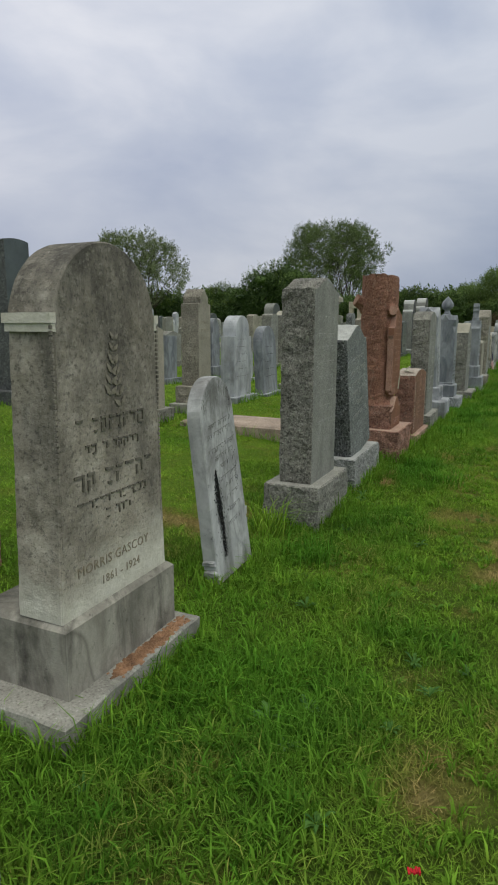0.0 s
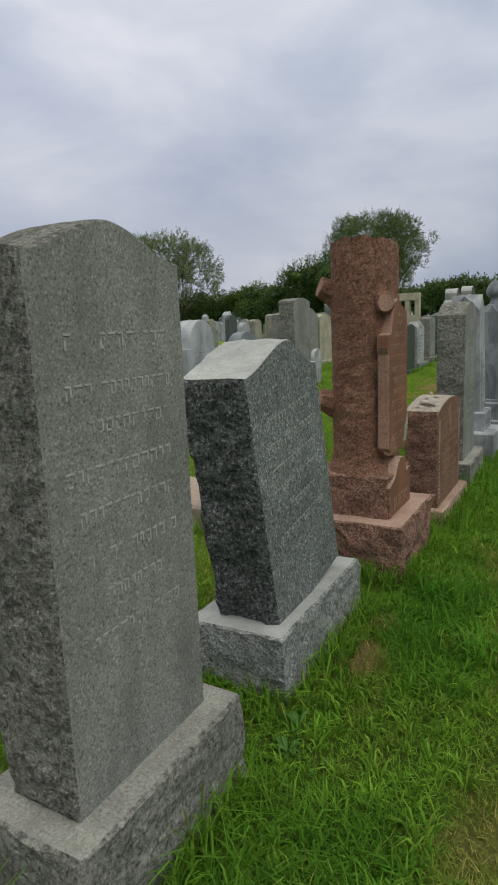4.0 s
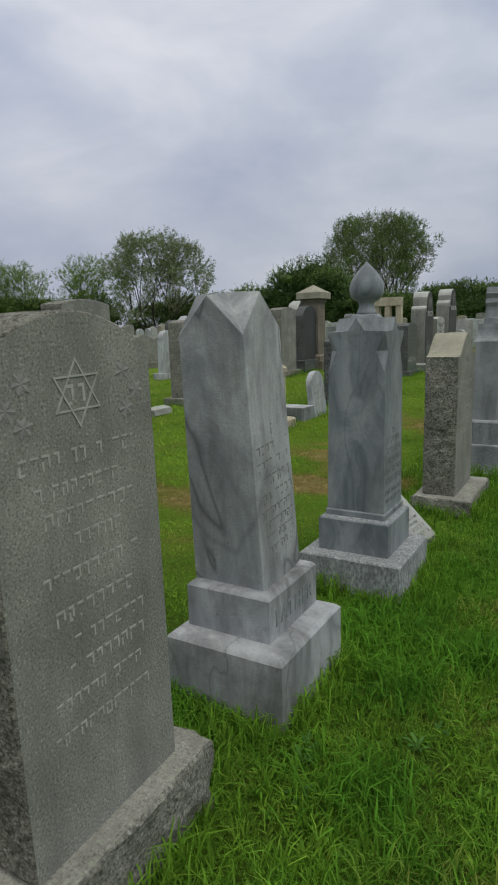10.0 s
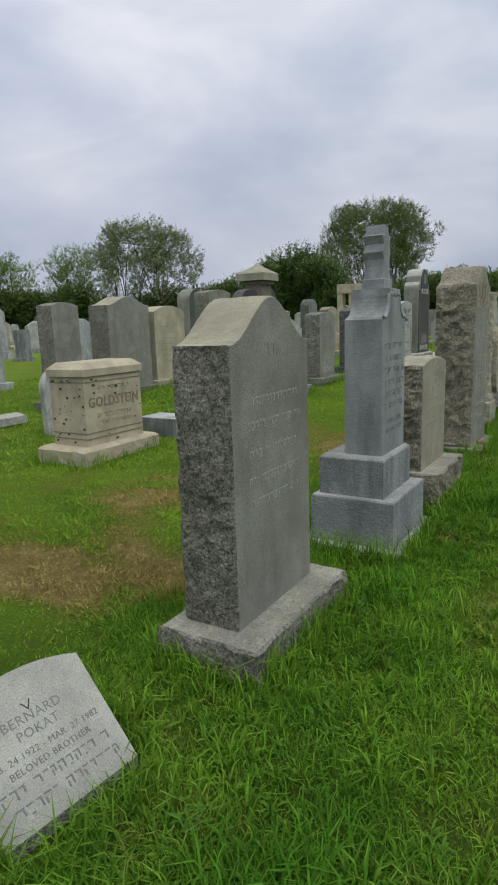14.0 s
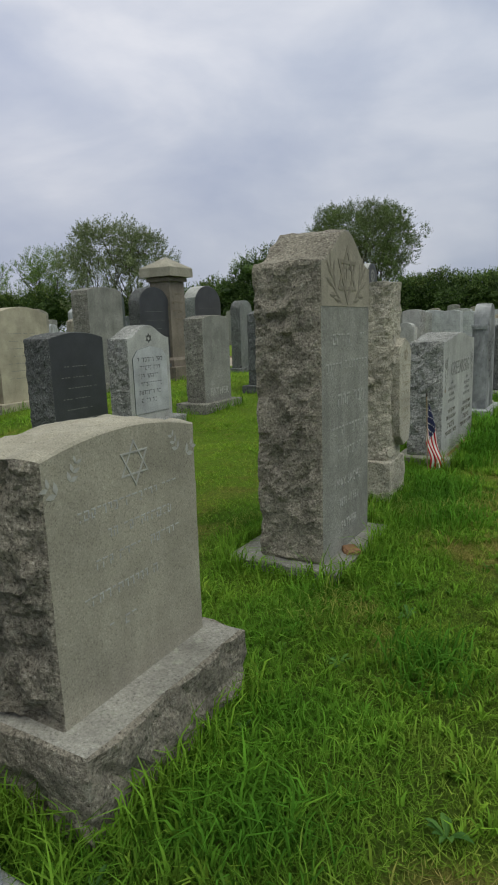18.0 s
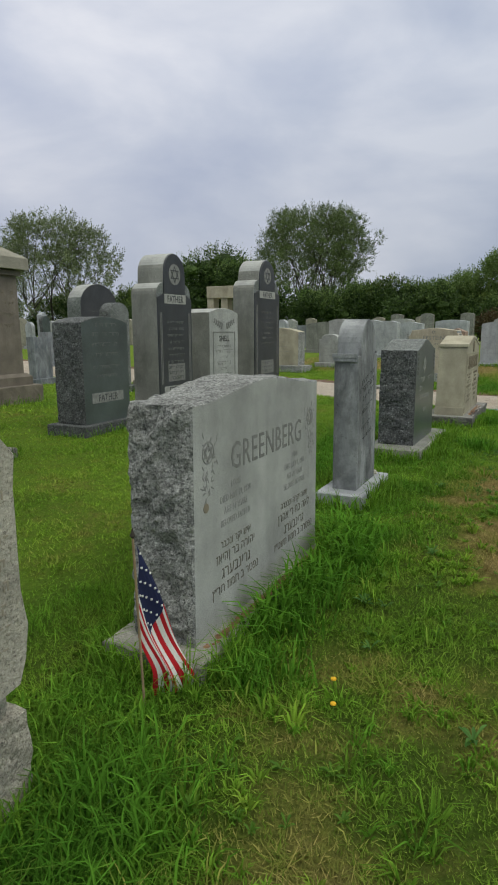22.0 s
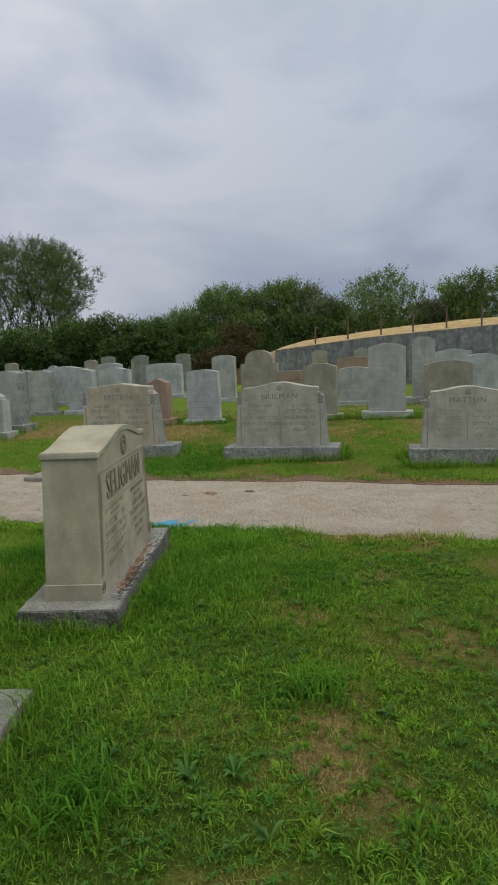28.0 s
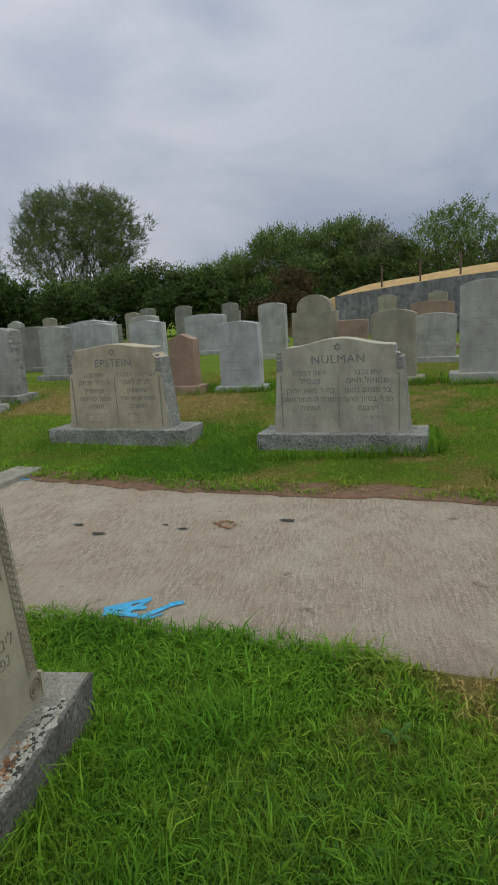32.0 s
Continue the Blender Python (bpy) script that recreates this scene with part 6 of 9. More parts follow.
# large rough granite stone with a carved star panel
g5, b5, f5 = headstone("gravestone", "large rough-sided grey granite gravestone with star between palm leaves", -1.177, 15.667, (0.78, 0.58, 0.075), (0.625, 0.33, 1.555, "serp", 0.16, 0.029, 0.03), [G_GREY, G_TAN_ROCK, G_TAN_ROCK], 131, group=ROW, base_mats=[BASE_DARK, BASE_DARK], base_rough=0.008, ground=0.07)
panel = slab(outline_of(0.617, 1.548, "serp", 0.158, 0.617, 1.20), 0.006, 132, 0.0, 0.04, bevel=0.001)
part("star_panel", panel, [G_PANEL, G_PANEL, G_PANEL], b5, "paler panel with carved star and palm leaves").location = (f5 - 0.001, 0, 0)
star(b5, f5 + 0.0022, 0.0, 1.345, 0.120, CUT_CARVE, 0.017)
worn_lines(b5, f5 + 0.0022, [(1.31, -0.042, 0.045, 0.075)], CUT_CARVE, 8, 0.002)
for side in (-1, 1):
    palm = bmesh.new()
    for y, z, way, size in ((0.075, 1.225, 1.45, 0.085), (0.10, 1.235, 0.95, 0.105), (0.135, 1.25, 1.55, 0.085), (0.145, 1.275, 0.30, 0.10), (0.165, 1.285, 1.15, 0.10), (0.175, 1.315, -0.15, 0.095), (0.185, 1.325, 0.75, 0.10), (0.20, 1.36, 0.15, 0.095)):
        long_leaf(palm, f5 + 0.0030, side * y, z, size, side * way, 0.027)
    for k in range(8):
        t0, t1 = k / 8, (k + 1) / 8
        p, q = [(side * (0.065 + 0.14 * t), 1.215 + 0.15 * t ** 1.6) for t in (t0, t1)]
        palm.faces.new([palm.verts.new((f5 + 0.0029, y, z)) for y, z in ((p[0], p[1] - 0.003), (q[0], q[1] - 0.003), (q[0], q[1] + 0.003), (p[0], p[1] + 0.003))])
    tagged(part("palm_spray", palm, CUT_CARVE, b5), kind="stuff")
worn_lines(b5, f5, [(1.025, -0.18, 0.03, 0.050), (1.03, 0.17, 0.24, 0.045), (0.895, -0.27, -0.07, 0.046), (0.90, -0.03, 0.29, 0.046), (0.73, -0.16, 0.23, 0.060), (0.585, -0.26, 0.29, 0.048), (0.475, -0.13, 0.20, 0.044)], CUT_PALE, 22, 0.0022)
for words, size, z in (("MAX SACHS", 0.066, 0.325), ("1876 - 1932", 0.058, 0.225), ("FATHER", 0.066, 0.10)):
    written(b5, words, size, f5, 0.02, z, CUT_PALE, 0.0022, width=0.86, bold=0.0006)
brick = part("broken_brick", block(0.095, 0.075, 0.022, 133, 0.014, 0.012, size=0.03), [RUST, RUST], None)
tagged(brick, "piece of broken orange brick lying on the stone's base", "brick").matrix_world = pose(-0.93, 15.585, 0.143, 0, 0, 40)

# pale granite log with a scroll tablet
log = thing("log_gravestone", stand(-1.155, 16.667, 0, 0.35, 0.27, 0.117), "pale speckled granite gravestone carved as a log with scroll tablet", "gravestone", ROW)
steps_of(log, [("base", 0.34, 0.26, 0.28, [G_LOG, G_LOG], 0.012, 0.0, 0, 0)], 141)


def square_log(w, d, h, seed):
    bm = bmesh.new()
    n, k, rings = 44, 52, []
    for j in range(k + 1):
        t = j / k
        ring = []
        for i in range(n):
            a = 2 * math.pi * i / n
            c, s = math.cos(a), math.sin(a)
            q = (abs(c) ** 5 + abs(s) ** 5) ** (-1 / 5)
            p = Vector((c * q * d / 2, s * q * w / 2, t * h))
            r = 1 + 0.009 / w * 2 * (0.9 * fuzz(p, 0.05, seed) + 0.6 * crag(p, 0.05, seed)) + 0.06 * max(0, 1 - t / 0.06)
            ring.append(bm.verts.new((p.x * r, p.y * r, p.z + (0.02 * noise.noise(Vector((c * 2, s * 2, 3))) if j == k else 0))))
        rings.append(ring)
    for a, b in zip(rings, rings[1:]):
        for i in range(n):
            bm.faces.new((a[i], a[(i + 1) % n], b[(i + 1) % n], b[i]))
    bm.faces.new(rings[-1])
    return bm


log_body = part("trunk", square_log(0.26, 0.235, 1.11, 14), G_LOG, log)
log_body.location = (0, 0, 0.28)
for a, z, r, length in ((-1.7, 0.50, 0.025, 0.05), (-0.5, 0.63, 0.03, 0.05), (-0.7, 0.05, 0.035, 0.05)):
    part("branch_stub", stub(a, z, r, length, 0.1, 0.14, 0.15, a), [G_LOG, G_SCROLL], log_body)
scroll = [(0.125, 0.10), (0.15, 0.16), (0.165, 0.25), (0.15, 0.34), (0.15, 0.60), (0.16, 0.68), (0.11, 0.74), (0.02, 0.77), (-0.075, 0.72), (-0.09, 0.62), (-0.075, 0.45), (-0.085, 0.30), (-0.06, 0.15), (0.02, 0.085)]
tab = part("scroll_tablet", slab(scroll, 0.060, 142, 0.003, 0.02, 0.04, z0=-1.0), [G_SCROLL, G_LOG, G_LOG], log, "unrolled scroll tablet")
tab.location = (0.138, 0.0, 0.28)
star(tab, 0.030, 0.035, 0.665, 0.038, CUT_LOG, 0.004)
worn_lines(tab, 0.030, [(0.575, -0.05, 0.12, 0.028), (0.52, -0.055, 0.13, 0.028), (0.465, -0.05, 0.12, 0.028), (0.41, -0.05, 0.12, 0.028), (0.355, -0.05, 0.12, 0.028), (0.30, -0.05, 0.13, 0.028), (0.245, -0.04, 0.12, 0.028), (0.19, -0.03, 0.10, 0.026)], CUT_LOG, 23, 0.0012)

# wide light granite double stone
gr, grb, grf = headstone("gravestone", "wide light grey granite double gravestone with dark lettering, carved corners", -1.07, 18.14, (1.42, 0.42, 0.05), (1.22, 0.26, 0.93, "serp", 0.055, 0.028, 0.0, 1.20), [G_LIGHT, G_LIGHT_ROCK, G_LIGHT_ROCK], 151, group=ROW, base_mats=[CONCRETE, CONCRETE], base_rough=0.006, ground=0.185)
written(grb, "GREENBERG", 0.155, grf, 0.03, 0.60, CUT_GREY, 0.0014, width=0.80, split=True)
for yy, rows in ((-0.29, ("LOUIS", "DIED MAY 19, 1938", "AGE 54 YEARS", "BELOVED FATHER")), (0.31, ("LENA", "DIED JULY 8, 1956", "AGE 79 YEARS", "BELOVED MOTHER"))):
    for k, body in enumerate(rows):
        written(grb, body, 0.038, grf, yy, 0.535 - 0.047 * k, CUT_MID, 0.001, width=0.75)
for yy, rows in ((-0.29, (("\u05d3\u05d1\u05db\u05e0\u05d5 \u05e8\u05e7\u05d9 \u05e9\u05d9\u05d0", 0.045), ("\u05d6\u05d0\u05d9\u05d4\u05df \u05e8\u05d1 \u05d4\u05d3\u05d5\u05d4\u05d9", 0.055), ("\u05d2\u05e8\u05e2\u05d1\u05e0\u05d9\u05e8\u05d2", 0.07), ("\u05df\u05f4\u05e8\u05ea \u05d6\u05d5\u05de\u05ea \u05d1 \u05e8\u05d8\u05e4\u05e0", 0.055))), (0.31, (("\u05d4\u05d3\u05d1\u05db\u05e0\u05d5 \u05d4\u05e8\u05e7\u05d9 \u05d4\u05e9\u05d0", 0.045), ("\u05df\u05e8\u05d4\u05d0 \u05f3\u05e8 \u05ea\u05d1 \u05d4\u05d0\u05dc", 0.06), ("\u05d2\u05e8\u05e2\u05d1\u05e0\u05d9\u05e8\u05d2", 0.07), ("\u05d6\u05f4\u05d8\u05e9\u05ea \u05d6\u05d5\u05de\u05ea \u05d1 \u05d4\u05e8\u05d8\u05e4\u05e0", 0.055)))):
    z = 0.335
    for body, size in rows:
        z -= size * 0.98
        written(grb, body, size, grf, yy, z + 0.02, CUT_OLD, 0.0014, width=0.9)
for side in (-1, 1):
    flor = bmesh.new()
    rng = random.Random(63)
    for k in range(46):
        up = rng.random()
        y = 0.545 - rng.random() * (0.045 + 0.11 * up)
        long_leaf(flor, grf - 0.0004, side * y, 0.52 + 0.24 * up, rng.uniform(0.018, 0.034), rng.uniform(0, 6.28), 0.010)
    tagged(part("carved_flower", flor, CUT_MID, grb), kind="stuff")
for side in (-1, 1):
    star(grb, grf, side * 0.50, 0.70, 0.032, CUT_MID, 0.006, ring=True)
spot = lathe([(0.018, 0), (0.018, 0.002)], 14)
spot.transform(pose(grf, -0.52, 0.50, 0, 90, 0))
part("bronze_spot", spot, CUT_TAN, grb)

crumbs(gr, 0.168, 0.0, 0.0497, 0.035, 1.25, 420, 8, RUST, "rusty earth strewn along the slab")

# flag on a stick
flag = thing("small_flag", pose(-0.97, 17.26, ground_z(-0.97, 17.26)), "small striped grave flag drooping on a thin stick in the grass", "flag")
stick = lathe([(0.004, -0.12), (0.004, 0.57), (0.003, 0.575)], 8)
stick.transform(pose(0, 0, 0, 0, -2, 0))
part("stick", stick, WOOD, flag)
tip = lathe([(0.004, 0.0), (0.009, 0.008), (0.004, 0.022), (0.001, 0.034)], 10)
tip.transform(pose(-0.020, 0, 0.573))
part("finial", tip, GILT, flag)
cloth = {"red_stripe": bmesh.new(), "white_stripe": bmesh.new(), "canton": bmesh.new(), "stars": bmesh.new()}


def droop(u, v):
    """A point of the hanging cloth: u along the fly, v along the hoist."""
    fold = 0.014 * math.sin(u * 7 + v * 5) + 0.010 * math.sin(v * 11)
    y = 0.006 + u * (0.15 - 0.11 * v) + 0.012 * math.sin(v * 9) * u
    z = 0.485 - 0.27 * v - u * (0.49 - 0.26 * v)
    x = -0.012 + u * (0.09 - 0.05 * v) + fold * (0.3 + u)
    return x * 1.1, y * 1.3, z * 1.16 - 0.012


for k in range(13):
    bm = cloth["white_stripe" if k % 2 else "red_stripe"]
    u0 = 0.38 if k < 7 else 0.0
    m = 14
    for j in range(m):
        a, b = u0 + (1 - u0) * j / m, u0 + (1 - u0) * (j + 1) / m
        bm.faces.new([bm.verts.new(droop(q, r)) for q, r in ((a, k / 13), (b, k / 13), (b, (k + 1) / 13), (a, (k + 1) / 13))])
for j in range(6):
    for i in range(7):
        a, b = 0.38 * j / 6, 0.38 * (j + 1) / 6
        cloth["canton"].faces.new([cloth["canton"].verts.new(droop(q, r)) for q, r in ((a, i / 13), (b, i / 13), (b, (i + 1) / 13), (a, (i + 1) / 13))])
        if (i + j) % 2 == 0:
            c = Vector(droop((a + b) / 2, (i + 0.5) / 13))
            box_into(cloth["stars"], c.x - 0.001, c.x + 0.004, c.y - 0.0028, c.y + 0.0028, c.z - 0.0028, c.z + 0.0028)
for key, bm in cloth.items():
    tagged(part(key, bm, {"red_stripe": FLAG_RED, "white_stripe": FLAG_WHITE, "canton": FLAG_BLUE, "stars": FLAG_WHITE}[key], flag), kind="stuff" if key != "canton" else "")

# grey marble tablet with shoulders
mb, mbb, mbf = headstone("gravestone", "grey veined marble tablet with round top on a pale slab", -1.01, 19.67, (0.665, 0.30, 0.07), (0.43, 0.155, 1.07, "notched", 0.222, 0.0, 0.0), [M_TABLET, M_TABLET], 161, group=ROW, base_mats=[M_WHITE, M_WHITE], base_rough=0.0, ground=0.288, lean=(0.8, 0))
worn_lines(mbb, mbf, [(0.66, -0.13, 0.16, 0.03), (0.61, -0.12, 0.15, 0.035), (0.56, -0.1, 0.14, 0.03), (0.47, -0.12, 0.1, 0.03), (0.36, -0.12, 0.08, 0.03), (0.3, -0.1, 0.12, 0.02)], CUT_DARK, 24, 0.0012, slant=0.25)
for side in (-1, 1):
    ledge = bmesh.new()
    box_into(ledge, -0.086, 0.070, side * 0.222 - 0.010, side * 0.222 + 0.010, 0.838, 0.862)
    box_into(ledge, -0.081, 0.066, side * 0.222 - 0.006, side * 0.222 + 0.006, 0.815, 0.837)
    part("shoulder_moulding", ledge, M_TABLET, mbb)
mottle = bmesh.new()
rng = random.Random(31)
for k in range(420):
    cy, cz = rng.gauss(0.0, 0.09), rng.gauss(0.56, 0.13)
    if abs(cy) < 0.20 and 0.05 < cz < 0.83:
        fleck(mottle, mbf + 0.0004 + 0.000002 * k, cy, cz, rng.uniform(0.003, 0.012))
for k in range(240):
    cy, cz = rng.choice((-1, 1)) * (0.215 - abs(rng.gauss(0, 0.012))), rng.uniform(0.1, 0.84)
    fleck(mottle, mbf + 0.0004 + 0.000002 * k, cy, cz, rng.uniform(0.002, 0.008))
tagged(part("dark_mottling", mottle, CUT_SOFT, mbb, "dark worn relief"), kind="stuff")
stone_bit = part("memorial_pebble", lathe([(0.02, 0), (0.026, 0.012), (0.018, 0.028), (0.006, 0.034)], 12), PEBBLE, None)
tagged(stone_bit, "pale pebble on the slab of a marble gravestone", "pebble", "memorial pebbles").matrix_world = pose(-0.95, 19.94, 0.358)

# dark polished granite
dk, dkb, dkf = headstone("gravestone", "dark polished granite gravestone with a star and rough ends", -1.01, 21.34, (1.23, 0.46, 0.085), (0.84, 0.30, 0.88, "serp", 0.085, 0.016, -0.02), [G_DARK, G_DARK_ROCK, G_BLUE], 171, group=ROW, base_mats=[G_GREY, CONCRETE], base_rough=0.006, ground=0.31)
star(dkb, dkf, -0.075, 0.665, 0.06, CUT_PALE, 0.008)
worn_lines(dkb, dkf, [(0.52, -0.3, -0.05, 0.04), (0.52, 0.1, 0.3, 0.035), (0.45, -0.3, -0.1, 0.035), (0.37, -0.2, 0.2, 0.035), (0.25, -0.1, 0.15, 0.035)], CUT_PALE, 25, 0.0012)
for side in (-1, 1):
    edge = bmesh.new()
    sprig(edge, dkf, side * 0.37, 0.55, 0.20, -side * 0.05, 5, 0.002, 0.3)
    tagged(part("carved_border", edge, CUT_GREY, dkb), kind="stuff")

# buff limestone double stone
# the base's sides are much darker than its top
sel, selb, self_ = headstone("gravestone", "buff limestone gravestone with raised lettering on a stained concrete slab", -0.875, 23.40, (1.53, 0.52, 0.125), (1.26, 0.30, 0.845, "serp", 0.085, 0.0, -0.002, 1.09), [L_TAN, L_TAN, L_TAN], 181, group=ROW, base_mats=[BASE_DARK, G_BASE_SIDE], base_rough=0.012, ground=0.30)
coping = part("top_moulding", slab([(0.56, 0.745), (0.56, 0.765)] + top_curve("serp", 1.115, 0.862, 0.085)[::-1] + [(-0.56, 0.765), (-0.56, 0.745)] + top_curve("serp", 1.10, 0.835, 0.085), 0.315, 182, 0.0, 0.06), [L_TAN, L_TAN, L_TAN], selb)
for side in (-1, 1):
    strip_bm = bmesh.new()
    box_into(strip_bm, -0.154, 0.154, side * 0.634 - 0.006, side * 0.634 + 0.006, 0.0, 0.085)
    part("foot_moulding", strip_bm, L_TAN, selb)
written(selb, "SELIGMAN", 0.205, self_, -0.02, 0.495, CUT_TAN, 0.007, width=0.80, bold=0.005, split=True)
frame_bm = bmesh.new()
for z0, z1 in ((0.462, 0.469), (0.662, 0.669)):
    box_into(frame_bm, self_ - 0.001, self_ + 0.004, -0.52, 0.50, z0, z1)
for y0 in (-0.52, 0.493):
    box_into(frame_bm, self_ - 0.001, self_ + 0.004, y0, y0 + 0.007, 0.4692, 0.6618)
part("name_frame", frame_bm, L_TAN, selb)
star(selb, self_, 0.0, 0.742, 0.050, CUT_TAN, 0.012, 0.005, ring=True)
for body, size, up in (("MARGARET SELIGMAN", 0.036, 0.418), ("1878 - 1943", 0.034, 0.375), ("הרקיה ונמא", 0.058, 0.320), ("לכימ לאיחי רב אביל", 0.058, 0.264), ("ב רדא ח רד א פנ", 0.058, 0.208), ("גשת תנש", 0.058, 0.152), ("הבצנת", 0.058, 0.096)):
    written(selb, body, size, self_, 0.28, up, CUT_TAN, 0.0014, width=0.92)
worn_lines(selb, self_, [(0.42, -0.46, -0.06, 0.022), (0.385, -0.36, -0.15, 0.02), (0.335, -0.5, -0.06, 0.034), (0.28, -0.48, -0.08, 0.034), (0.225, -0.5, -0.06, 0.034), (0.17, -0.48, -0.06, 0.034), (0.115, -0.44, -0.1, 0.032)], CUT_TAN, 27, 0.0014)
for side in (-1, 1):
    rope = bmesh.new()
    for k in range(22):
        z = 0.125 + 0.0245 * k
        y = side * (0.598 - 0.1006 * z)
        for lean in (-1, 1):
            rope.faces.new([rope.verts.new((self_ + 0.003 + 0.0006 * lean, y + p * 0.017, z + lean * p * 0.011 + q)) for p, q in ((-1, -0.003), (1, -0.003), (1, 0.003), (-1, 0.003))])
    for q in (-0.024, 0.024):
        rope.faces.new([rope.verts.new((self_ + 0.0028, side * (0.598 - 0.1006 * z) + q + d, z)) for z, d in ((0.10, -0.002), (0.10, 0.002), (0.67, 0.002), (0.67, -0.002))])
    tagged(part("carved_border", rope, CUT_TAN, selb), kind="stuff")
    rosette = bmesh.new()
    for r in (0.034, 0.020, 0.009):
        rings = [[rosette.verts.new((self_ + x, side * 0.588 + s * math.sin(6.2832 * i / 20), 0.055 + s * math.cos(6.2832 * i / 20))) for i in range(20)] for s, x in ((r, -0.001), (r, 0.004), (r - 0.005, 0.004), (r - 0.005, -0.001))]
        for p, q in zip(rings, rings[1:]):
            for i in range(20):
                rosette.faces.new((p[i], p[(i + 1) % 20], q[(i + 1) % 20], q[i]))
    part("rosette", rosette, CUT_TAN, selb, "round carved rosette")
crumbs(sel, 0.205, -0.05, 0.1245, 0.055, 1.0, 420, 4, RUST, "rusty earth on the concrete slab")
crumbs(sel, 0.225, 0.0, 0.1247, 0.06, 1.3, 260, 5, CUT_DARK, "dark lichen on the concrete slab", "lichen")
crumbs(sel, 0.225, 0.25, 0.1246, 0.06, 0.8, 240, 6, CUT_PALE, "pale lichen on the concrete slab", "lichen")

# the corner of one more low stone at the very start
headstone("grave_marker", "low grey granite marker at the row's start", -1.09, 0.62, (0.34, 0.30, 0.0), (0.40, 0.20, 0.38, "seg", 0.03, 0.01), [G_GREY, G_GREY_ROCK], 191, group=ROW)


# ---- the second and third rows, facing +x as well ----
ROW2 = "stones of the second row"
ROW3 = "stones of the third row"


def behind(label, xf, y0, y1, top, style, rise, mats, seed, depth=0.25, base=None, rough=0.01, group=ROW2, turn=0, lean=(0, 0), lines=5, ink=None, w_top=None, bmats=None, base_rough=0.008, sink=0.0):
    """A stone by its front's place: x of the front, y from and to, height of its top. base: extra width, extra depth, height."""
    y, w = (y0 + y1) / 2, y1 - y0
    bw, bd, bh = (w + base[0], depth + base[1], base[2]) if base else (w, depth, 0.0)
    x = xf - bd / 2
    z = ground_z(x, y) - sink
    h = top - z - bh
    root, body, f = headstone("gravestone", label, x, y, (bw, bd, bh), (w, depth, h, style, rise, rough, 0.0, w_top), mats, seed, turn, lean, group, bmats, base_rough, ground=z)
    if lines:
        n = lines
        gap = h * 0.55 / n
        worn_lines(body, f, [(h * 0.22 + gap * k, -w * 0.33 + 0.04 * (k % 2), w * 0.33 - 0.05 * (k % 3), min(0.04, gap * 0.5)) for k in range(n)], ink or CUT_GREY, seed, 0.0015, legs=False)
    return root, body, f


X2, X3 = -3.85, -6.6
# white gabled pedestal
ped = thing("gravestone", stand(-4.09, 4.90, 0, 0.58, 0.48), "white marble pedestal monument with gabled top on stepped base", "gravestone", ROW2)
steps_of(ped, [("base", 0.58, 0.48, 0.26, [M_TABLET, M_TABLET], 0.006, 0.0, 0, 0), ("plinth", 0.50, 0.41, 0.20, [M_GREY, M_GREY], 0.0, 0.02, 0, 0)], 201)
ped_die = part("die", block(0.38, 0.32, 0.86, 202, shrink=0.95), [M_WHITE, M_WHITE], ped)
ped_die.location = (0, 0, 0.46)
part("gabled_top", gable_cap(0.361, 0.304, 0.17, 0.854, 0.003), M_WHITE, ped_die)
part("cap_block", block(0.15, 0.14, 0.07, 203, z=1.0, shrink=0.6), [M_WHITE, M_WHITE], ped_die)
worn_lines(ped_die, 0.156, [(0.62, -0.13, 0.13, 0.03), (0.55, -0.14, 0.14, 0.03), (0.48, -0.12, 0.13, 0.03), (0.4, -0.14, 0.12, 0.03)], CUT_GREY, 28, 0.003)

behind("tan granite gravestone with rough sides and low curved top", X2, 5.46, 6.06, 1.32, "seg", 0.06, [G_TAN, G_TAN_ROCK, G_TAN], 211, 0.30, (0.22, 0.12, 0.16), 0.014, bmats=[CONCRETE, G_GREY_ROCK])

# brown column with a small gabled top
col = thing("gravestone", stand(-4.05, 7.06, 0, 0.7, 0.42), "brown granite pillar gravestone with a gabled top on rough base", "gravestone", ROW2)
steps_of(col, [("slab", 0.72, 0.42, 0.12, [CONCRETE, CONCRETE], 0.006, 0.0, 0, 0), ("base", 0.50, 0.34, 0.22, [G_TAN_ROCK, G_TAN_ROCK], 0.018, 0.0, 0, 0)], 221)
col_die = part("die", slab([(0.16, 0), (0.16, 1.05), (0.10, 1.06), (0.10, 1.14), (0.0, 1.24), (-0.10, 1.14), (-0.10, 1.06), (-0.16, 1.05), (-0.16, 0)], 0.26, 222, 0.008, 0.03), [G_TAN, G_TAN_ROCK, G_TAN_ROCK], col)
col_die.location = (0, 0, 0.34)
worn_lines(col_die, 0.13, [(0.8, -0.1, 0.1, 0.03), (0.7, -0.1, 0.1, 0.03), (0.6, -0.1, 0.1, 0.03)], CUT_TAN, 29, 0.002)

# low pinkish ledger slab on the grass
ledger = thing("ledger_slab", stand(-2.85, 6.15, 0, 0.66, 1.40, ground_z(-2.9, 6.2)), "low brownish pink grave ledger with worn edges and stains", "grave slab")
part("slab", block(0.66, 1.40, 0.19, 231, 0.012, 0.06, z=-0.08, bevel=0.02), [L_BROWN, L_BROWN], ledger)

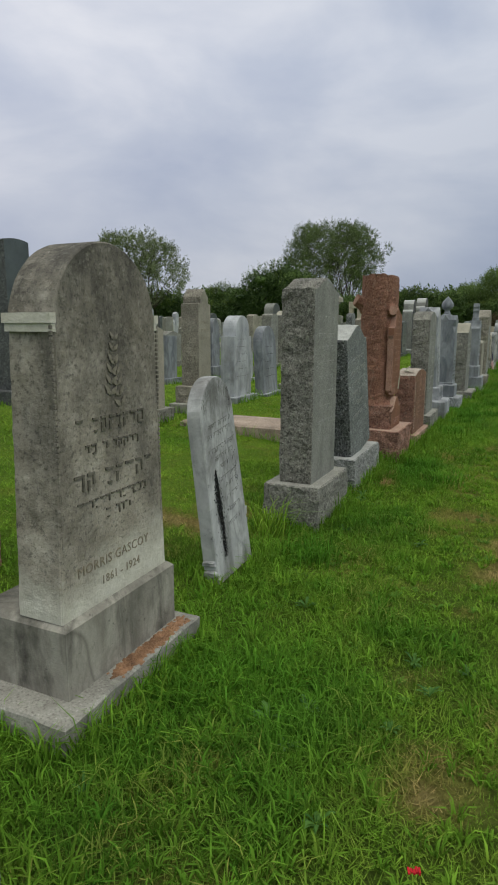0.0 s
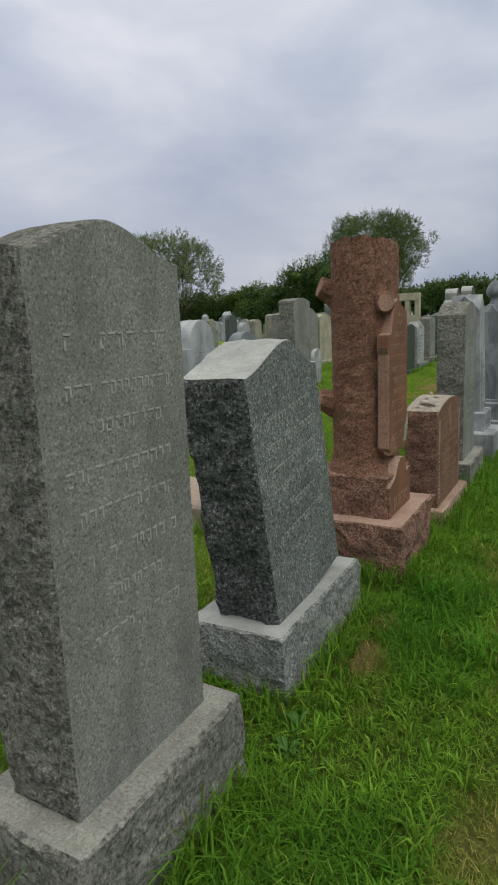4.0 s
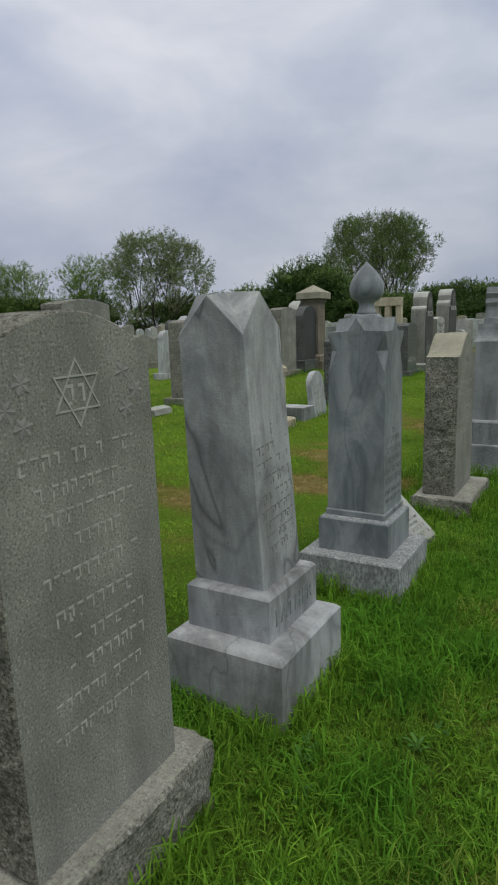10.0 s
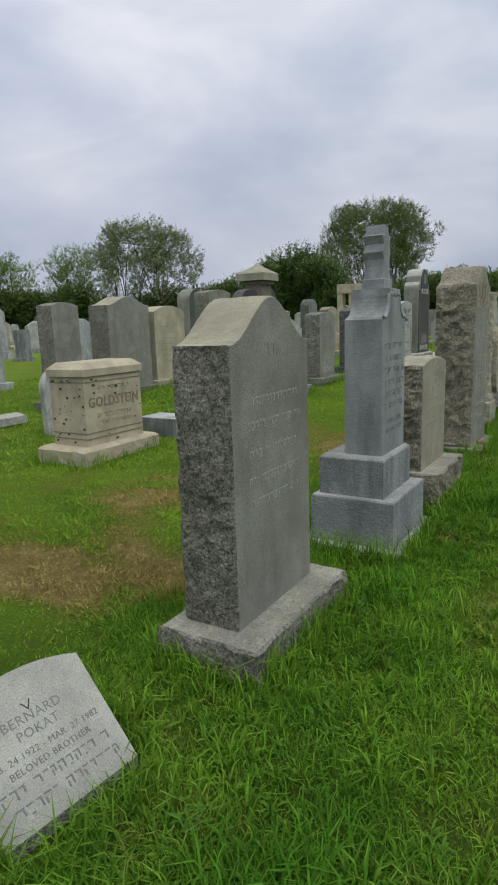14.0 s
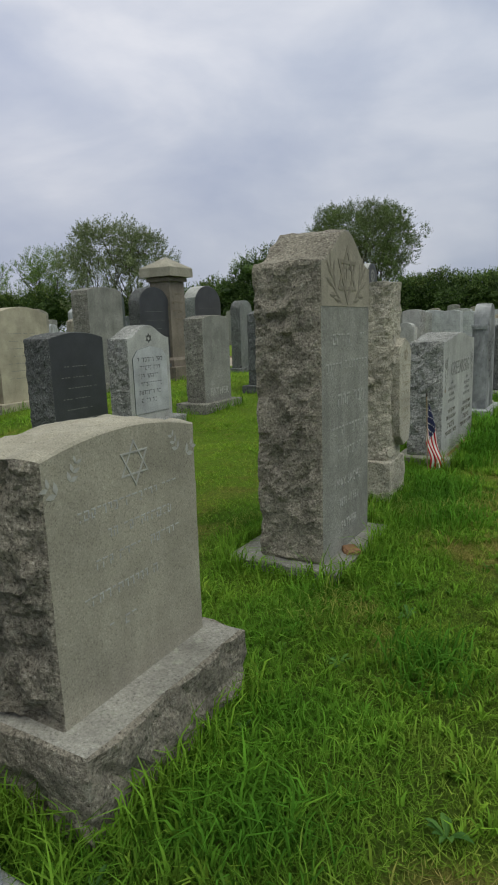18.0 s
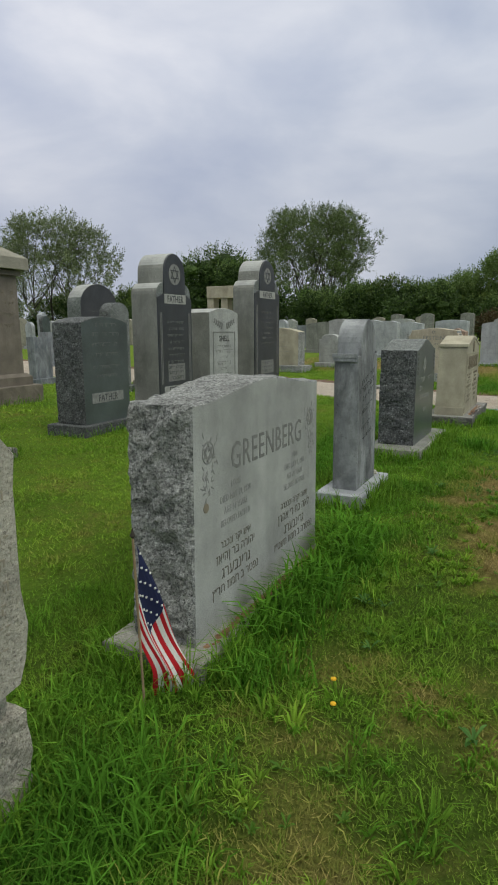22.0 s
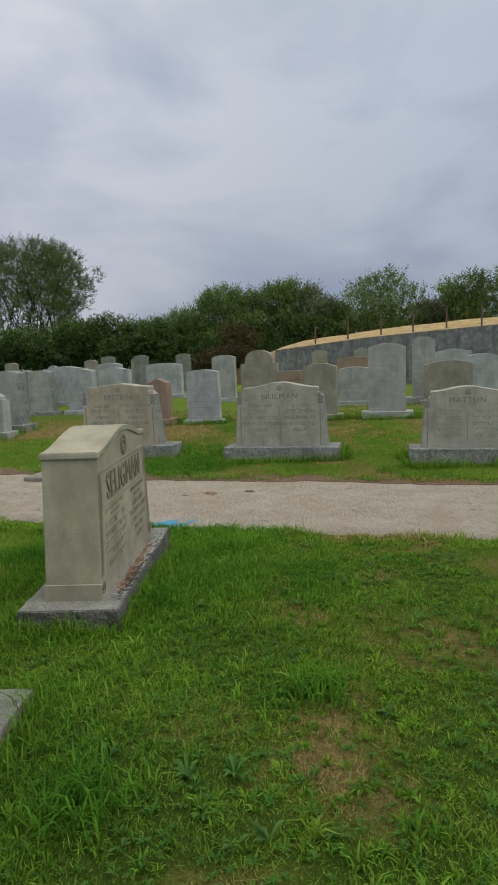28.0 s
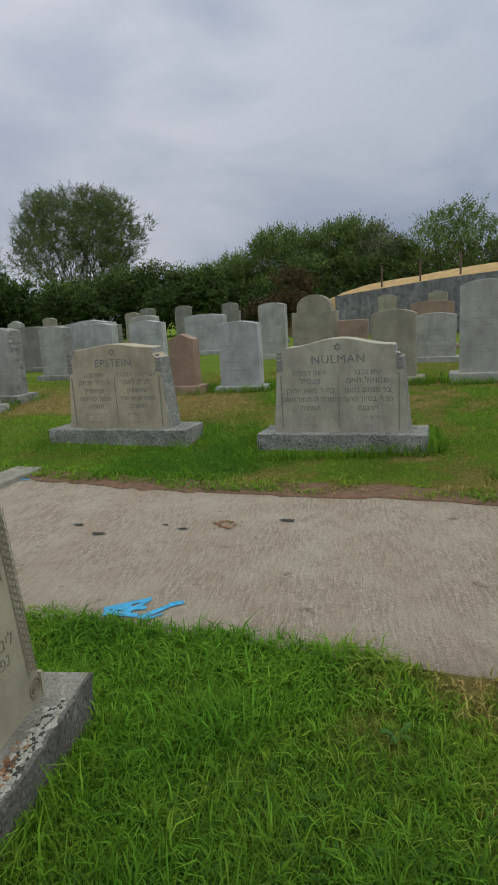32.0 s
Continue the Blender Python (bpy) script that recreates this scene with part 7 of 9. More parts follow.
behind("white marble gravestone with round top and small shoulders", X2, 7.94, 8.54, 1.46, "notched", 0.30, [M_WHITE, M_WHITE], 241, 0.22, (0.20, 0.16, 0.09), 0.0, bmats=[M_WHITE, M_GREY], base_rough=0.0, lines=6)
behind("grey marble gravestone with rounded top, slightly tilted", X2, 9.05, 9.62, 1.31, "arch", 0.28, [M_GREY, M_GREY], 251, 0.16, (0.14, 0.14, 0.05), 0.0, lean=(1.5, -3), bmats=[M_WHITE, M_GREY], base_rough=0.0, ink=CUT_DARK)
behind("tall grey granite gravestone with rough side on a low base", X2, 10.56, 11.11, 1.735, "seg", 0.045, [G_GREY, G_GREY_ROCK], 261, 0.235, (0.26, 0.16, 0.12), 0.012, lines=4, bmats=[G_LIGHT, G_GREY_ROCK])

# small panelled tan monument
gold = thing("gravestone", stand(-4.12, 14.06, 0, 1.05, 0.62), "low tan stone monument with panel mouldings and dark spots", "gravestone", ROW2)
steps_of(gold, [("base", 1.0, 0.60, 0.14, [L_GOLD, L_GOLD], 0.012, 0.02, 0, 0)], 271)
gold_die = part("die", block(0.74, 0.42, 0.62, 272, bevel=0.004), [L_GOLD, L_GOLD], gold)
gold_die.location = (0, 0, 0.14)
cap = part("cap", block(0.78, 0.46, 0.12, 273, wash=0.05), [L_GOLD, L_GOLD], gold)
cap.location = (0, 0, 0.761)
for z in (0.06, 0.11, 0.565):
    line = bmesh.new()
    box_into(line, -0.214, 0.214, -0.374, 0.374, z, z + 0.01)
    part("moulding", line, CUT_TAN, gold_die)
written(gold_die, "GOLDSTEIN", 0.125, 0.210, 0.0, 0.345, CUT_TAN, 0.004, width=0.92, bold=0.003, split=True)
worn_lines(gold_die, 0.2105, [(0.24, -0.22, 0.22, 0.04), (0.18, -0.2, 0.22, 0.03), (0.49, -0.2, 0.2, 0.035)], CUT_TAN, 30, 0.002)
spots = bmesh.new()
rng = random.Random(8)
for k in range(46):
    s = rng.uniform(0.006, 0.02)
    if k < 16:
        yy, zz = rng.uniform(-0.35, 0.35), rng.choice((rng.uniform(0.46, 0.6), rng.uniform(0.02, 0.14), rng.uniform(0.15, 0.55)))
        box_into(spots, 0.2095, 0.2115 + 0.0001 * k, yy - s, yy + s, zz - s * 0.5, zz + s * 0.5)
    else:
        xx, zz = rng.uniform(-0.19, 0.19), rng.uniform(0.03, 0.6)
        box_into(spots, xx - s * 0.5, xx + s * 0.5, -0.3735 - 0.0001 * k, -0.3695, zz - s * 0.5, zz + s * 0.5)
tagged(part("lichen_spots", spots, CUT_DARK, gold_die), kind="stuff")

# leaning little slabs
behind("small weathered marble slab tilted in the grass", -5.35, 14.50, 14.92, 0.86, "arch", 0.2, [M_SLAB, M_SLAB], 281, 0.09, None, 0.0, lean=(4, 3), lines=0, group=ROW2)
behind("small white marble slab with chipped foot, leaning", X2, 15.27, 15.72, 0.82, "arch", 0.2, [M_WHITE, M_WHITE], 282, 0.09, None, 0.003, lean=(9, -3), lines=4)
low = part("footstone", block(0.36, 0.5, 0.22, 283, 0.0, bevel=0.006), [M_WHITE, M_GREY], None)
tagged(low, "low marble foot block in the grass", "footstone").matrix_world = pose(-4.1, 15.06, ground_z(-4, 15) - 0.02)
flush = part("slant_marker", block(0.45, 0.30, 0.16, 284, 0.0, wash=0.06), [G_LIGHT, G_LIGHT_ROCK], None)
tagged(flush, "small low granite marker in the lawn", "grave marker").matrix_world = pose(-6.45, 14.77, ground_z(-6.45, 14.77) - 0.02, 0, -14, 0)

behind("dark granite gravestone with rough side and pale lettering", X2, 16.42, 17.06, 1.27, "seg", 0.05, [G_BLACK, G_DARK_ROCK], 291, 0.30, (0.16, 0.1, 0.06), 0.016, ink=CUT_GREY, lines=6)
pp, ppb, ppf = behind("grey granite gravestone with a pale inscribed panel and pointed curved top", X2, 17.42, 18.08, 1.32, "serp", 0.13, [G_LIGHT, G_LIGHT_ROCK], 292, 0.26, (0.26, 0.16, 0.12), 0.014, lines=0)
pph = max(c[2] for c in ppb.bound_box)
pane = part("inscribed_panel", slab([(0.27, 0.08), (0.27, pph * 0.66), (0.20, pph * 0.74), (0.0, pph * 0.78), (-0.20, pph * 0.74), (-0.27, pph * 0.66), (-0.27, 0.08)], 0.012, 296, 0.0, 0.05, bevel=0.002), [G_PALE, G_DARK, G_DARK], ppb, "pale inscribed panel")
pane.location = (ppf + 0.002, 0, 0)
star(ppb, ppf, 0.0, pph * 0.86, 0.045, CUT_DARK, 0.007)
worn_lines(pane, 0.006, [(pph * (0.62 - 0.085 * k), -0.2 + 0.03 * (k % 2), 0.2 - 0.04 * (k % 3), 0.042) for k in range(6)], CUT_DARK, 97, 0.001)
fa, fab, faf = behind("grey granite gravestone with a raised word at its foot", X2, 18.72, 19.30, 1.42, "seg", 0.04, [G_GREY, G_GREY_ROCK], 293, 0.26, (0.22, 0.16, 0.10), 0.010, lines=3)
written(fab, "FATHER", 0.12, faf, 0.02, 0.08, CUT_PALE, 0.004, width=0.9, bold=0.003, split=True)


def twin_step(label, xf, y0, y1, top, seed, word, name):
    """A tall grey and black stone: stepped round shoulders, a black panel with a star roundel and white plates."""
    y, w, d = (y0 + y1) / 2, y1 - y0, 0.34
    x = xf - 0.25
    g = ground_z(x, y)
    root = thing("gravestone", stand(x, y, 0, w + 0.3, 0.5), label, "gravestone", ROW2)
    steps_of(root, [("base", w + 0.28, 0.50, 0.20, [G_LIGHT, G_LIGHT_ROCK], 0.008, 0.02, 0, 0)], seed)
    h = top - g - 0.20
    a = w / 2
    arc = lambda r, c, z, s, e, n=8: [(c + r * math.cos(s + (e - s) * i / n), z + r * math.sin(s + (e - s) * i / n)) for i in range(n + 1)]
    right = [(a, 0.0)] + arc(a * 0.36, a * 0.64, h - 0.46, 0, math.pi / 2, 6) + arc(a * 0.62, 0, h - a * 0.62, 0.05, math.pi / 2, 9)
    body = part("die", slab(right + [(-p, q) for p, q in right[:-1][::-1]], d, seed + 1, 0.0, 0.06), [G_BLUE, G_GREY, G_LIGHT], root)
    body.location = (0, 0, 0.20)
    tall = arc(a * 0.60, 0, h - a * 0.625, 0, math.pi, 12)
    panel = part("black_panel", slab([(a * 0.985, 0.005), (a * 0.985, h - 0.50), (a * 0.62, h - 0.45)] + tall + [(-a * 0.62, h - 0.45), (-a * 0.985, h - 0.50), (-a * 0.985, 0.005)], 0.02, seed + 2, 0.0, 0.06, bevel=0.002), [G_BLACK, G_BLACK, G_BLACK], root, "black honed granite panel")
    panel.location = (d / 2 + 0.006, 0, 0.20)
    disc = lathe([(0.116, 0.0), (0.116, 0.002)], 28)
    disc.transform(pose(0.0098, 0, h - 0.235, 0, 90, 0))
    part("star_roundel", disc, CUT_MID, panel)
    star(panel, 0.0119, 0, h - 0.235, 0.085, G_BLACK, 0.010)
    for side in (-1, 1):
        column = bmesh.new()
        for q in (0.80, 0.87):
            box_into(column, 0.0095, 0.0130, side * a * q - 0.006, side * a * q + 0.006, 0.20, h - 0.66)
        part("carved_column", column, CUT_GREY, panel)
    for z, body_text, plate_w, hh in ((h - 0.56, word, 0.62, 0.105), (0.07, name, 0.74, 0.10)):
        plate = bmesh.new()
        box_into(plate, 0.0095, 0.0125, -a * plate_w, a * plate_w, z, z + hh)
        part("name_plate", plate, CUT_PALE, panel)
        written(panel, body_text, 0.105, 0.0128, 0, z + 0.016, G_BLACK, 0.001, width=0.82 if len(body_text) < 8 else 0.72, bold=0.002, split=True)
    box = bmesh.new()
    box_into(box, 0.0095, 0.012, -a * 0.5, a * 0.5, 0.22, 0.42)
    part("date_plate", box, CUT_GREY, panel)
    worn_lines(panel, 0.0121, [(0.36, -a * 0.45, a * 0.45, 0.035), (0.30, -a * 0.45, a * 0.4, 0.035), (0.24, -a * 0.4, a * 0.4, 0.035)], G_BLACK, seed, 0.001)
    worn_lines(panel, 0.0101, [(h - 0.78 - 0.075 * k, -a * (0.4 if k % 2 else 0.5), a * 0.5, 0.028) for k in range(7)], CUT_GREY, seed + 5, 0.0015)
    return root


twin_step("tall grey stone with black panel, star roundel and plates", -3.75, 21.46, 22.16, 2.22, 301, "FATHER", "EPSTEIN")
twin_step("tall grey stone with round top and black lettered panel", -3.75, 23.88, 24.76, 2.385, 311, "FATHER", "SELIGMAN")
sn, snb, snf = behind("light granite gravestone with a framed pale panel", -3.75, 22.60, 23.38, 1.645, "seg", 0.06, [G_LIGHT, G_GREY, G_LIGHT], 321, 0.42, (0.26, 0.16, 0.13), 0.0, lines=0, bmats=[G_LIGHT, G_LIGHT_ROCK])
frame2 = bmesh.new()
for yy0, yy1, zz0, zz1 in ((-0.30, 0.30, 0.10, 0.115), (-0.30, 0.30, 0.845, 0.86), (-0.30, -0.285, 0.1152, 0.8448), (0.285, 0.30, 0.1152, 0.8448)):
    box_into(frame2, snf - 0.001, snf + 0.004, yy0, yy1, zz0, zz1)
part("panel_frame", frame2, CUT_GREY, snb)
written(snb, "SNELL", 0.105, snf, 0, 0.735, CUT_DARK, 0.002, width=0.9, bold=0.002, split=True)
worn_lines(snb, snf, [(0.65, -0.18, 0.18, 0.035), (0.58, -0.24, 0.24, 0.045), (0.51, -0.1, 0.1, 0.03), (0.43, -0.2, 0.2, 0.04), (0.36, -0.1, 0.1, 0.03), (0.27, -0.2, 0.2, 0.045), (0.18, -0.24, 0.24, 0.035)], CUT_GREY, 33, 0.0015)
for side in (-1, 1):
    crest = bmesh.new()
    sprig(crest, snf, 0, 0.91, 0.26, side * 1.25, 5, 0.003, 0.35)
    tagged(part("carved_crest", crest, CUT_GREY, snb), kind="stuff")

# third row and strays
behind("grey granite gravestone with round top and rough side", X3, 16.95, 17.92, 1.77, "serp", 0.14, [G_GREY, G_GREY_ROCK, G_TAN], 331, 0.4, (0.2, 0.14, 0.1), 0.008, group=ROW3)
behind("buff gravestone with shouldered top and pilasters", X3, 18.06, 18.90, 1.63, "seg", 0.10, [L_TAN, L_TAN], 332, 0.36, (0.2, 0.16, 0.1), 0.0, group=ROW3, lines=7)
behind("grey granite gravestone with flat curved top", X3, 15.86, 16.36, 1.66, "seg", 0.05, [G_GREY, G_GREY_ROCK], 333, 0.3, (0.24, 0.16, 0.12), 0.008, group=ROW3)
behind("tall grey granite gravestone with low curved top", X3, 19.72, 20.48, 1.95, "seg", 0.06, [G_GREY, G_GREY_ROCK], 334, 0.34, (0.22, 0.16, 0.14), 0.010, group=ROW3)
behind("dark granite gravestone with a pair of round tops", X3, 20.9, 21.7, 2.0, "arch", 0.28, [G_BLACK, G_DARK_ROCK], 335, 0.24, (0.2, 0.16, 0.3), 0.0, group=ROW3)
behind("blue-grey granite gravestone with round top", X3, 24.15, 24.66, 1.84, "arch", 0.2, [G_BLUE, G_BLUE_ROCK], 336, 0.24, (0.2, 0.16, 0.12), 0.0, group=ROW3)
behind("grey marble gravestone with a wavy carved outline", X3, 12.38, 12.76, 1.49, "notched", 0.34, [M_GREY, M_GREY], 337, 0.14, (0.24, 0.16, 0.3), 0.0, group=ROW3)
behind("narrow dark granite gravestone with round top", X3, 11.55, 11.90, 1.47, "arch", 0.16, [G_DARK, G_DARK_ROCK], 338, 0.2, (0.16, 0.16, 0.1), 0.0, group=ROW3)
behind("narrow dark granite gravestone with round top", X3, 11.91, 12.24, 1.45, "arch", 0.16, [G_DARK, G_DARK_ROCK], 339, 0.2, (0.16, 0.16, 0.1), 0.0, group=ROW3)
behind("low white marble gravestone with round top", -5.6, 12.0, 12.42, 0.80, "arch", 0.14, [M_WHITE, M_WHITE], 340, 0.16, (0.2, 0.14, 0.08), 0.0, group=ROW3, lines=3)
behind("low buff limestone gravestone in the grass", -5.5, 11.45, 11.85, 0.72, "seg", 0.05, [L_TAN, L_TAN], 341, 0.2, (0.2, 0.14, 0.08), 0.0, group=ROW3, lines=0)
behind("square-topped blue-white marble gravestone", X3, 7.55, 8.08, 1.14, "flat", 0.0, [M_WHITE, M_WHITE], 342, 0.24, (0.2, 0.16, 0.14), 0.0, group=ROW3)
dn, dnb, dnf = behind("dark grey granite gravestone with a pale name plate at its foot", X2, 20.33, 21.03, 1.50, "seg", 0.06, [G_DARK, G_DARK_ROCK], 343, 0.36, (0.16, 0.12, 0.1), 0.012, group=ROW2, lines=0)
plate = bmesh.new()
box_into(plate, dnf - 0.001, dnf + 0.003, -0.24, 0.24, 0.20, 0.30)
part("name_plate", plate, CUT_MID, dnb)
written(dnb, "FATHER", 0.10, dnf + 0.003, 0, 0.215, G_BLACK, 0.0015, width=0.8, split=True)
worn_lines(dnb, dnf, [(0.95, -0.14, 0.16, 0.035), (0.86, -0.2, 0.2, 0.035), (0.76, -0.2, 0.18, 0.035), (0.66, -0.16, 0.2, 0.035), (0.54, -0.2, 0.2, 0.03), (0.45, -0.15, 0.15, 0.03)], CUT_GREY, 44, 0.0015)
behind("grey granite gravestone with a dark side", -9.6, 23.2, 23.95, 2.24, "arch", 0.3, [G_DARK, G_GREY], 344, 0.4, (0.3, 0.2, 0.2), 0.0, group=ROW3)
behind("large dark round-topped granite gravestone", -9.6, 26.8, 28.1, 2.45, "arch", 0.5, [G_BLACK, G_BLUE, G_LIGHT], 345, 0.4, (0.3, 0.2, 0.2), 0.0, group=ROW3)
behind("square red granite gravestone with rough sides", -2.35, 1.55, 2.0, 1.30, "flat", 0.0, [G_RED, G_RED_ROCK], 346, 0.3, (0.2, 0.2, 0.2), 0.008, group=ROW2, lines=0)
# dark tall stone whose top shows over the first monument
behind("tall dark granite gravestone with a flat top in the third row", X3, 6.44, 6.90, 2.50, "seg", 0.03, [G_DARK, G_DARK_ROCK], 347, 0.32, (0.3, 0.2, 0.2), 0.0, group=ROW3, lines=6)

# brown capped pillar
pil = thing("pillar_monument", stand(-6.85, 21.9, 0, 0.8, 0.8), "square brown granite pillar monument with a wide tan pyramid cap", "monument", ROW3)
steps_of(pil, [("base", 0.80, 0.80, 0.25, [G_TAUPE, G_TAUPE], 0.006, 0.0, 0, 0), ("plinth", 0.62, 0.62, 0.16, [G_TAUPE, G_TAUPE], 0.0, 0.04, 0, 0)], 351)
part("shaft", block(0.46, 0.46, 1.42, 352, bevel=0.004, shrink=0.94, z=0.41), [G_TAUPE, G_TAUPE], pil)
part("neck", block(0.52, 0.52, 0.07, 353, z=1.75), [G_TAUPE, G_TAUPE], pil)
part("cap", block(0.68, 0.68, 0.16, 354, z=1.83, bevel=0.01), [G_TAN, G_TAN], pil)
roof = bmesh.new()
c4 = [roof.verts.new(p) for p in ((0.33, 0.33, 1.991), (-0.33, 0.33, 1.991), (-0.33, -0.33, 1.991), (0.33, -0.33, 1.991))]
apex = roof.verts.new((0, 0, 2.19))
for i in range(4):
    roof.faces.new((c4[i], c4[(i + 1) % 4], apex))
roof.faces.new(c4)
part("pyramid_roof", roof, G_TAN, pil)
worn_lines(pil, 0.225, [(1.5, -0.1, 0.12, 0.05), (1.35, -0.16, 0.16, 0.05), (1.2, -0.16, 0.16, 0.05), (1.05, -0.14, 0.14, 0.05)], CUT_TAN, 34, 0.003)

# open portico of pale stone
por = thing("portico_monument", stand(-7.95, 31.0, 0, 0.7, 1.6), "pale limestone portico monument with square columns and a flat lintel", "monument")
steps_of(por, [("base", 0.7, 1.6, 0.35, [L_TAN, L_TAN], 0.0, 0.02, 0, 0)], 361)
for k in range(4):
    cbm = block(0.30, 0.20, 1.40, 362 + k, bevel=0.006, z=0.35)
    part("column", cbm, [L_TAN, L_TAN], por).location = (-0.66 + 0.44 * k, 0, 0)
part("lintel", block(0.36, 1.52, 0.32, 366, z=1.751, bevel=0.01), [L_TAN, L_TAN], por)
part("sill", block(0.40, 1.50, 0.75, 368, z=0.35), [L_TAN, L_TAN], por)


# ---- across the lane: stones that face the walk ----
LANE = "stones across the lane"
TURN = -101.0


def across(label, x0, x1, y, top, style, rise, mats, seed, depth=0.28, base=None, rough=0.0, name="", lines=4, w_top=None, ink=None, bmats=None, turn=TURN, base_rough=0.012, words=None):
    w = (x1 - x0) / math.cos(radians(turn + 90)) - (0 if base is None else 0)
    x = (x0 + x1) / 2
    bw, bd, bh = (w + base[0], depth + base[1], base[2]) if base else (w, depth, 0.0)
    z = ground_z(x, y + bd / 2)
    h = top - z - bh
    root, body, f = headstone("gravestone", label, x, y + bd / 2, (bw, bd, bh), (w, depth, h, style, rise, rough, 0.0, w_top), mats, seed, turn, (0, 0), LANE, bmats, base_rough, ground=z)
    if name:
        written(body, name, h * 0.125, f, 0.0, h * 0.74, ink or CUT_SOFT, 0.002, width=1.05, split=True)
        gap = h * 0.085
        for side in (-1, 1):
            if words:
                for k, line in enumerate(words[(side + 1) // 2]):
                    written(body, line, h * (0.092 if k == 1 else 0.078), f, side * w * 0.21, h * 0.62 - k * h * 0.095, CUT_SOFT, 0.002, width=0.95)
                worn_lines(body, f, [(h * 0.62 - gap * 1.12 * k, side * w * 0.21 - w * 0.11, side * w * 0.21 + w * 0.11, gap * 0.4) for k in (5, 6)], CUT_MID, seed + side, 0.0015)
            else:
                worn_lines(body, f, [(h * 0.56 - gap * k * 1.15, side * w * 0.21 - w * 0.15, side * w * 0.21 + w * 0.15, gap * 0.62) for k in range(5)], ink or CUT_MID, seed + side, 0.002)
        for side in (-1, 1):
            edge = bmesh.new()
            box_into(edge, f - 0.001, f + 0.004, side * w * 0.43 - 0.006, side * w * 0.43 + 0.006, 0.02, h * 0.62)
            sprig(edge, f, side * w * 0.435, h * 0.62, h * 0.22, 0.0, 5, 0.004, 0.4)
            tagged(part("carved_border", edge, CUT_MID, body), kind="stuff")
        edge = bmesh.new()
        box_into(edge, f - 0.001, f + 0.003, -0.004, 0.004, 0.04, h * 0.62)
        part("dividing_line", edge, CUT_MID, body)
        star(body, f, 0.0, h * 0.93 - 0.02, 0.035, ink or CUT_GREY, 0.007)
    elif lines:
        gap = h * 0.5 / lines
        worn_lines(body, f, [(h * 0.2 + gap * k, -w * 0.32, w * 0.32, min(0.045, gap * 0.45)) for k in range(lines)], ink or CUT_MID, seed, 0.002, legs=False)
    return root, body, f


# the words as they stand, turned round because the letters run from the right
NULMAN_WORDS = [[w[::-1] for w in side] for side in (("אשה כבודה", "נעסיל", "בת ר משה אהרן", "נפטרה ה תמוז תשכג", "תנצבה"), ("איש נכבד", "שמואל חיים", "בר מנחם נחום", "נפ ד בסיון תרעז", "תנצבה"))]
EPSTEIN_WORDS = [[w[::-1] for w in side] for side in (("איש נכבד", "ר דוד יצחק", "עפשטיין", "נפטר כו תמוז", "תנצבה"), ("אם יקרה ונכבדה", "מרת לאה", "עפשטיין", "נפטרה יא אדר", "תנצבה"))]
across("pale grey granite double gravestone with carved borders and rough base", -0.345, 0.93, 28.0, 1.345, "eared", 0.075, [G_WARM, G_LIGHT_ROCK, G_WARM], 401, 0.26, (0.30, 0.22, 0.15), 0.0, "NULMAN", w_top=1.18, words=NULMAN_WORDS)
across("tan granite double gravestone with carved borders and rough base", -2.69, -1.47, 28.48, 1.385, "eared", 0.045, [L_GOLD, G_LIGHT_ROCK, L_GOLD], 411, 0.26, (0.42, 0.22, 0.15), 0.0, "EPSTEIN", w_top=1.09, words=EPSTEIN_WORDS)
across("pale granite double gravestone with shouldered top", 2.12, 3.24, 27.45, 1.23, "eared", 0.06, [G_WARM, G_LIGHT_ROCK, G_WARM], 421, 0.26, (0.30, 0.22, 0.17), 0.0, "MATTLIN", w_top=1.04)
across("tall light granite gravestone with arched top", 2.0, 2.68, 31.2, 1.89, "seg", 0.08, [G_LIGHT, G_LIGHT], 431, 0.24, (0.26, 0.2, 0.13), 0.0, lines=7)
across("blue-white marble gravestone with gently curved top", -1.48, -0.86, 31.3, 1.52, "seg", 0.05, [G_PALE, G_PALE], 432, 0.2, (0.14, 0.14, 0.07), 0.0)
across("reddish granite gravestone with a pointed top", -2.22, -1.82, 31.2, 1.38, "gable", 0.08, [G_ROSE, G_ROSE], 433, 0.22, (0.16, 0.14, 0.12), 0.0, lines=3)
across("tan granite gravestone with curved top", 0.78, 1.40, 31.3, 1.56, "seg", 0.07, [G_TAN, G_TAN], 434, 0.24, (0.22, 0.2, 0.1), 0.0)
across("large light granite gravestone with rough sides", -5.2, -4.62, 31.0, 1.63, "seg", 0.05, [G_LIGHT, G_LIGHT_ROCK], 435, 0.3, (0.24, 0.2, 0.12), 0.012)
across("light granite gravestone with low arched top", -5.7, -5.12, 34.0, 1.61, "seg", 0.05, [G_LIGHT, G_LIGHT_ROCK], 436, 0.26, (0.2, 0.16, 0.1), 0.0)
across("white marble gravestone with low curve", -4.75, -4.1, 34.0, 1.61, "seg", 0.05, [G_PALE, G_PALE], 437, 0.24, (0.2, 0.16, 0.1), 0.0)
across("wide light grey granite gravestone with low curve", 1.72, 2.45, 34.0, 1.43, "seg", 0.05, [G_LIGHT, G_LIGHT], 438, 0.24, (0.2, 0.16, 0.1), 0.0)
across("round-shouldered tan gravestone with a roundel", -0.62, 0.30, 35.0, 1.92, "notched", 0.34, [G_TAN, G_TAN], 439, 0.26, (0.16, 0.16, 0.1), 0.0, lines=3)
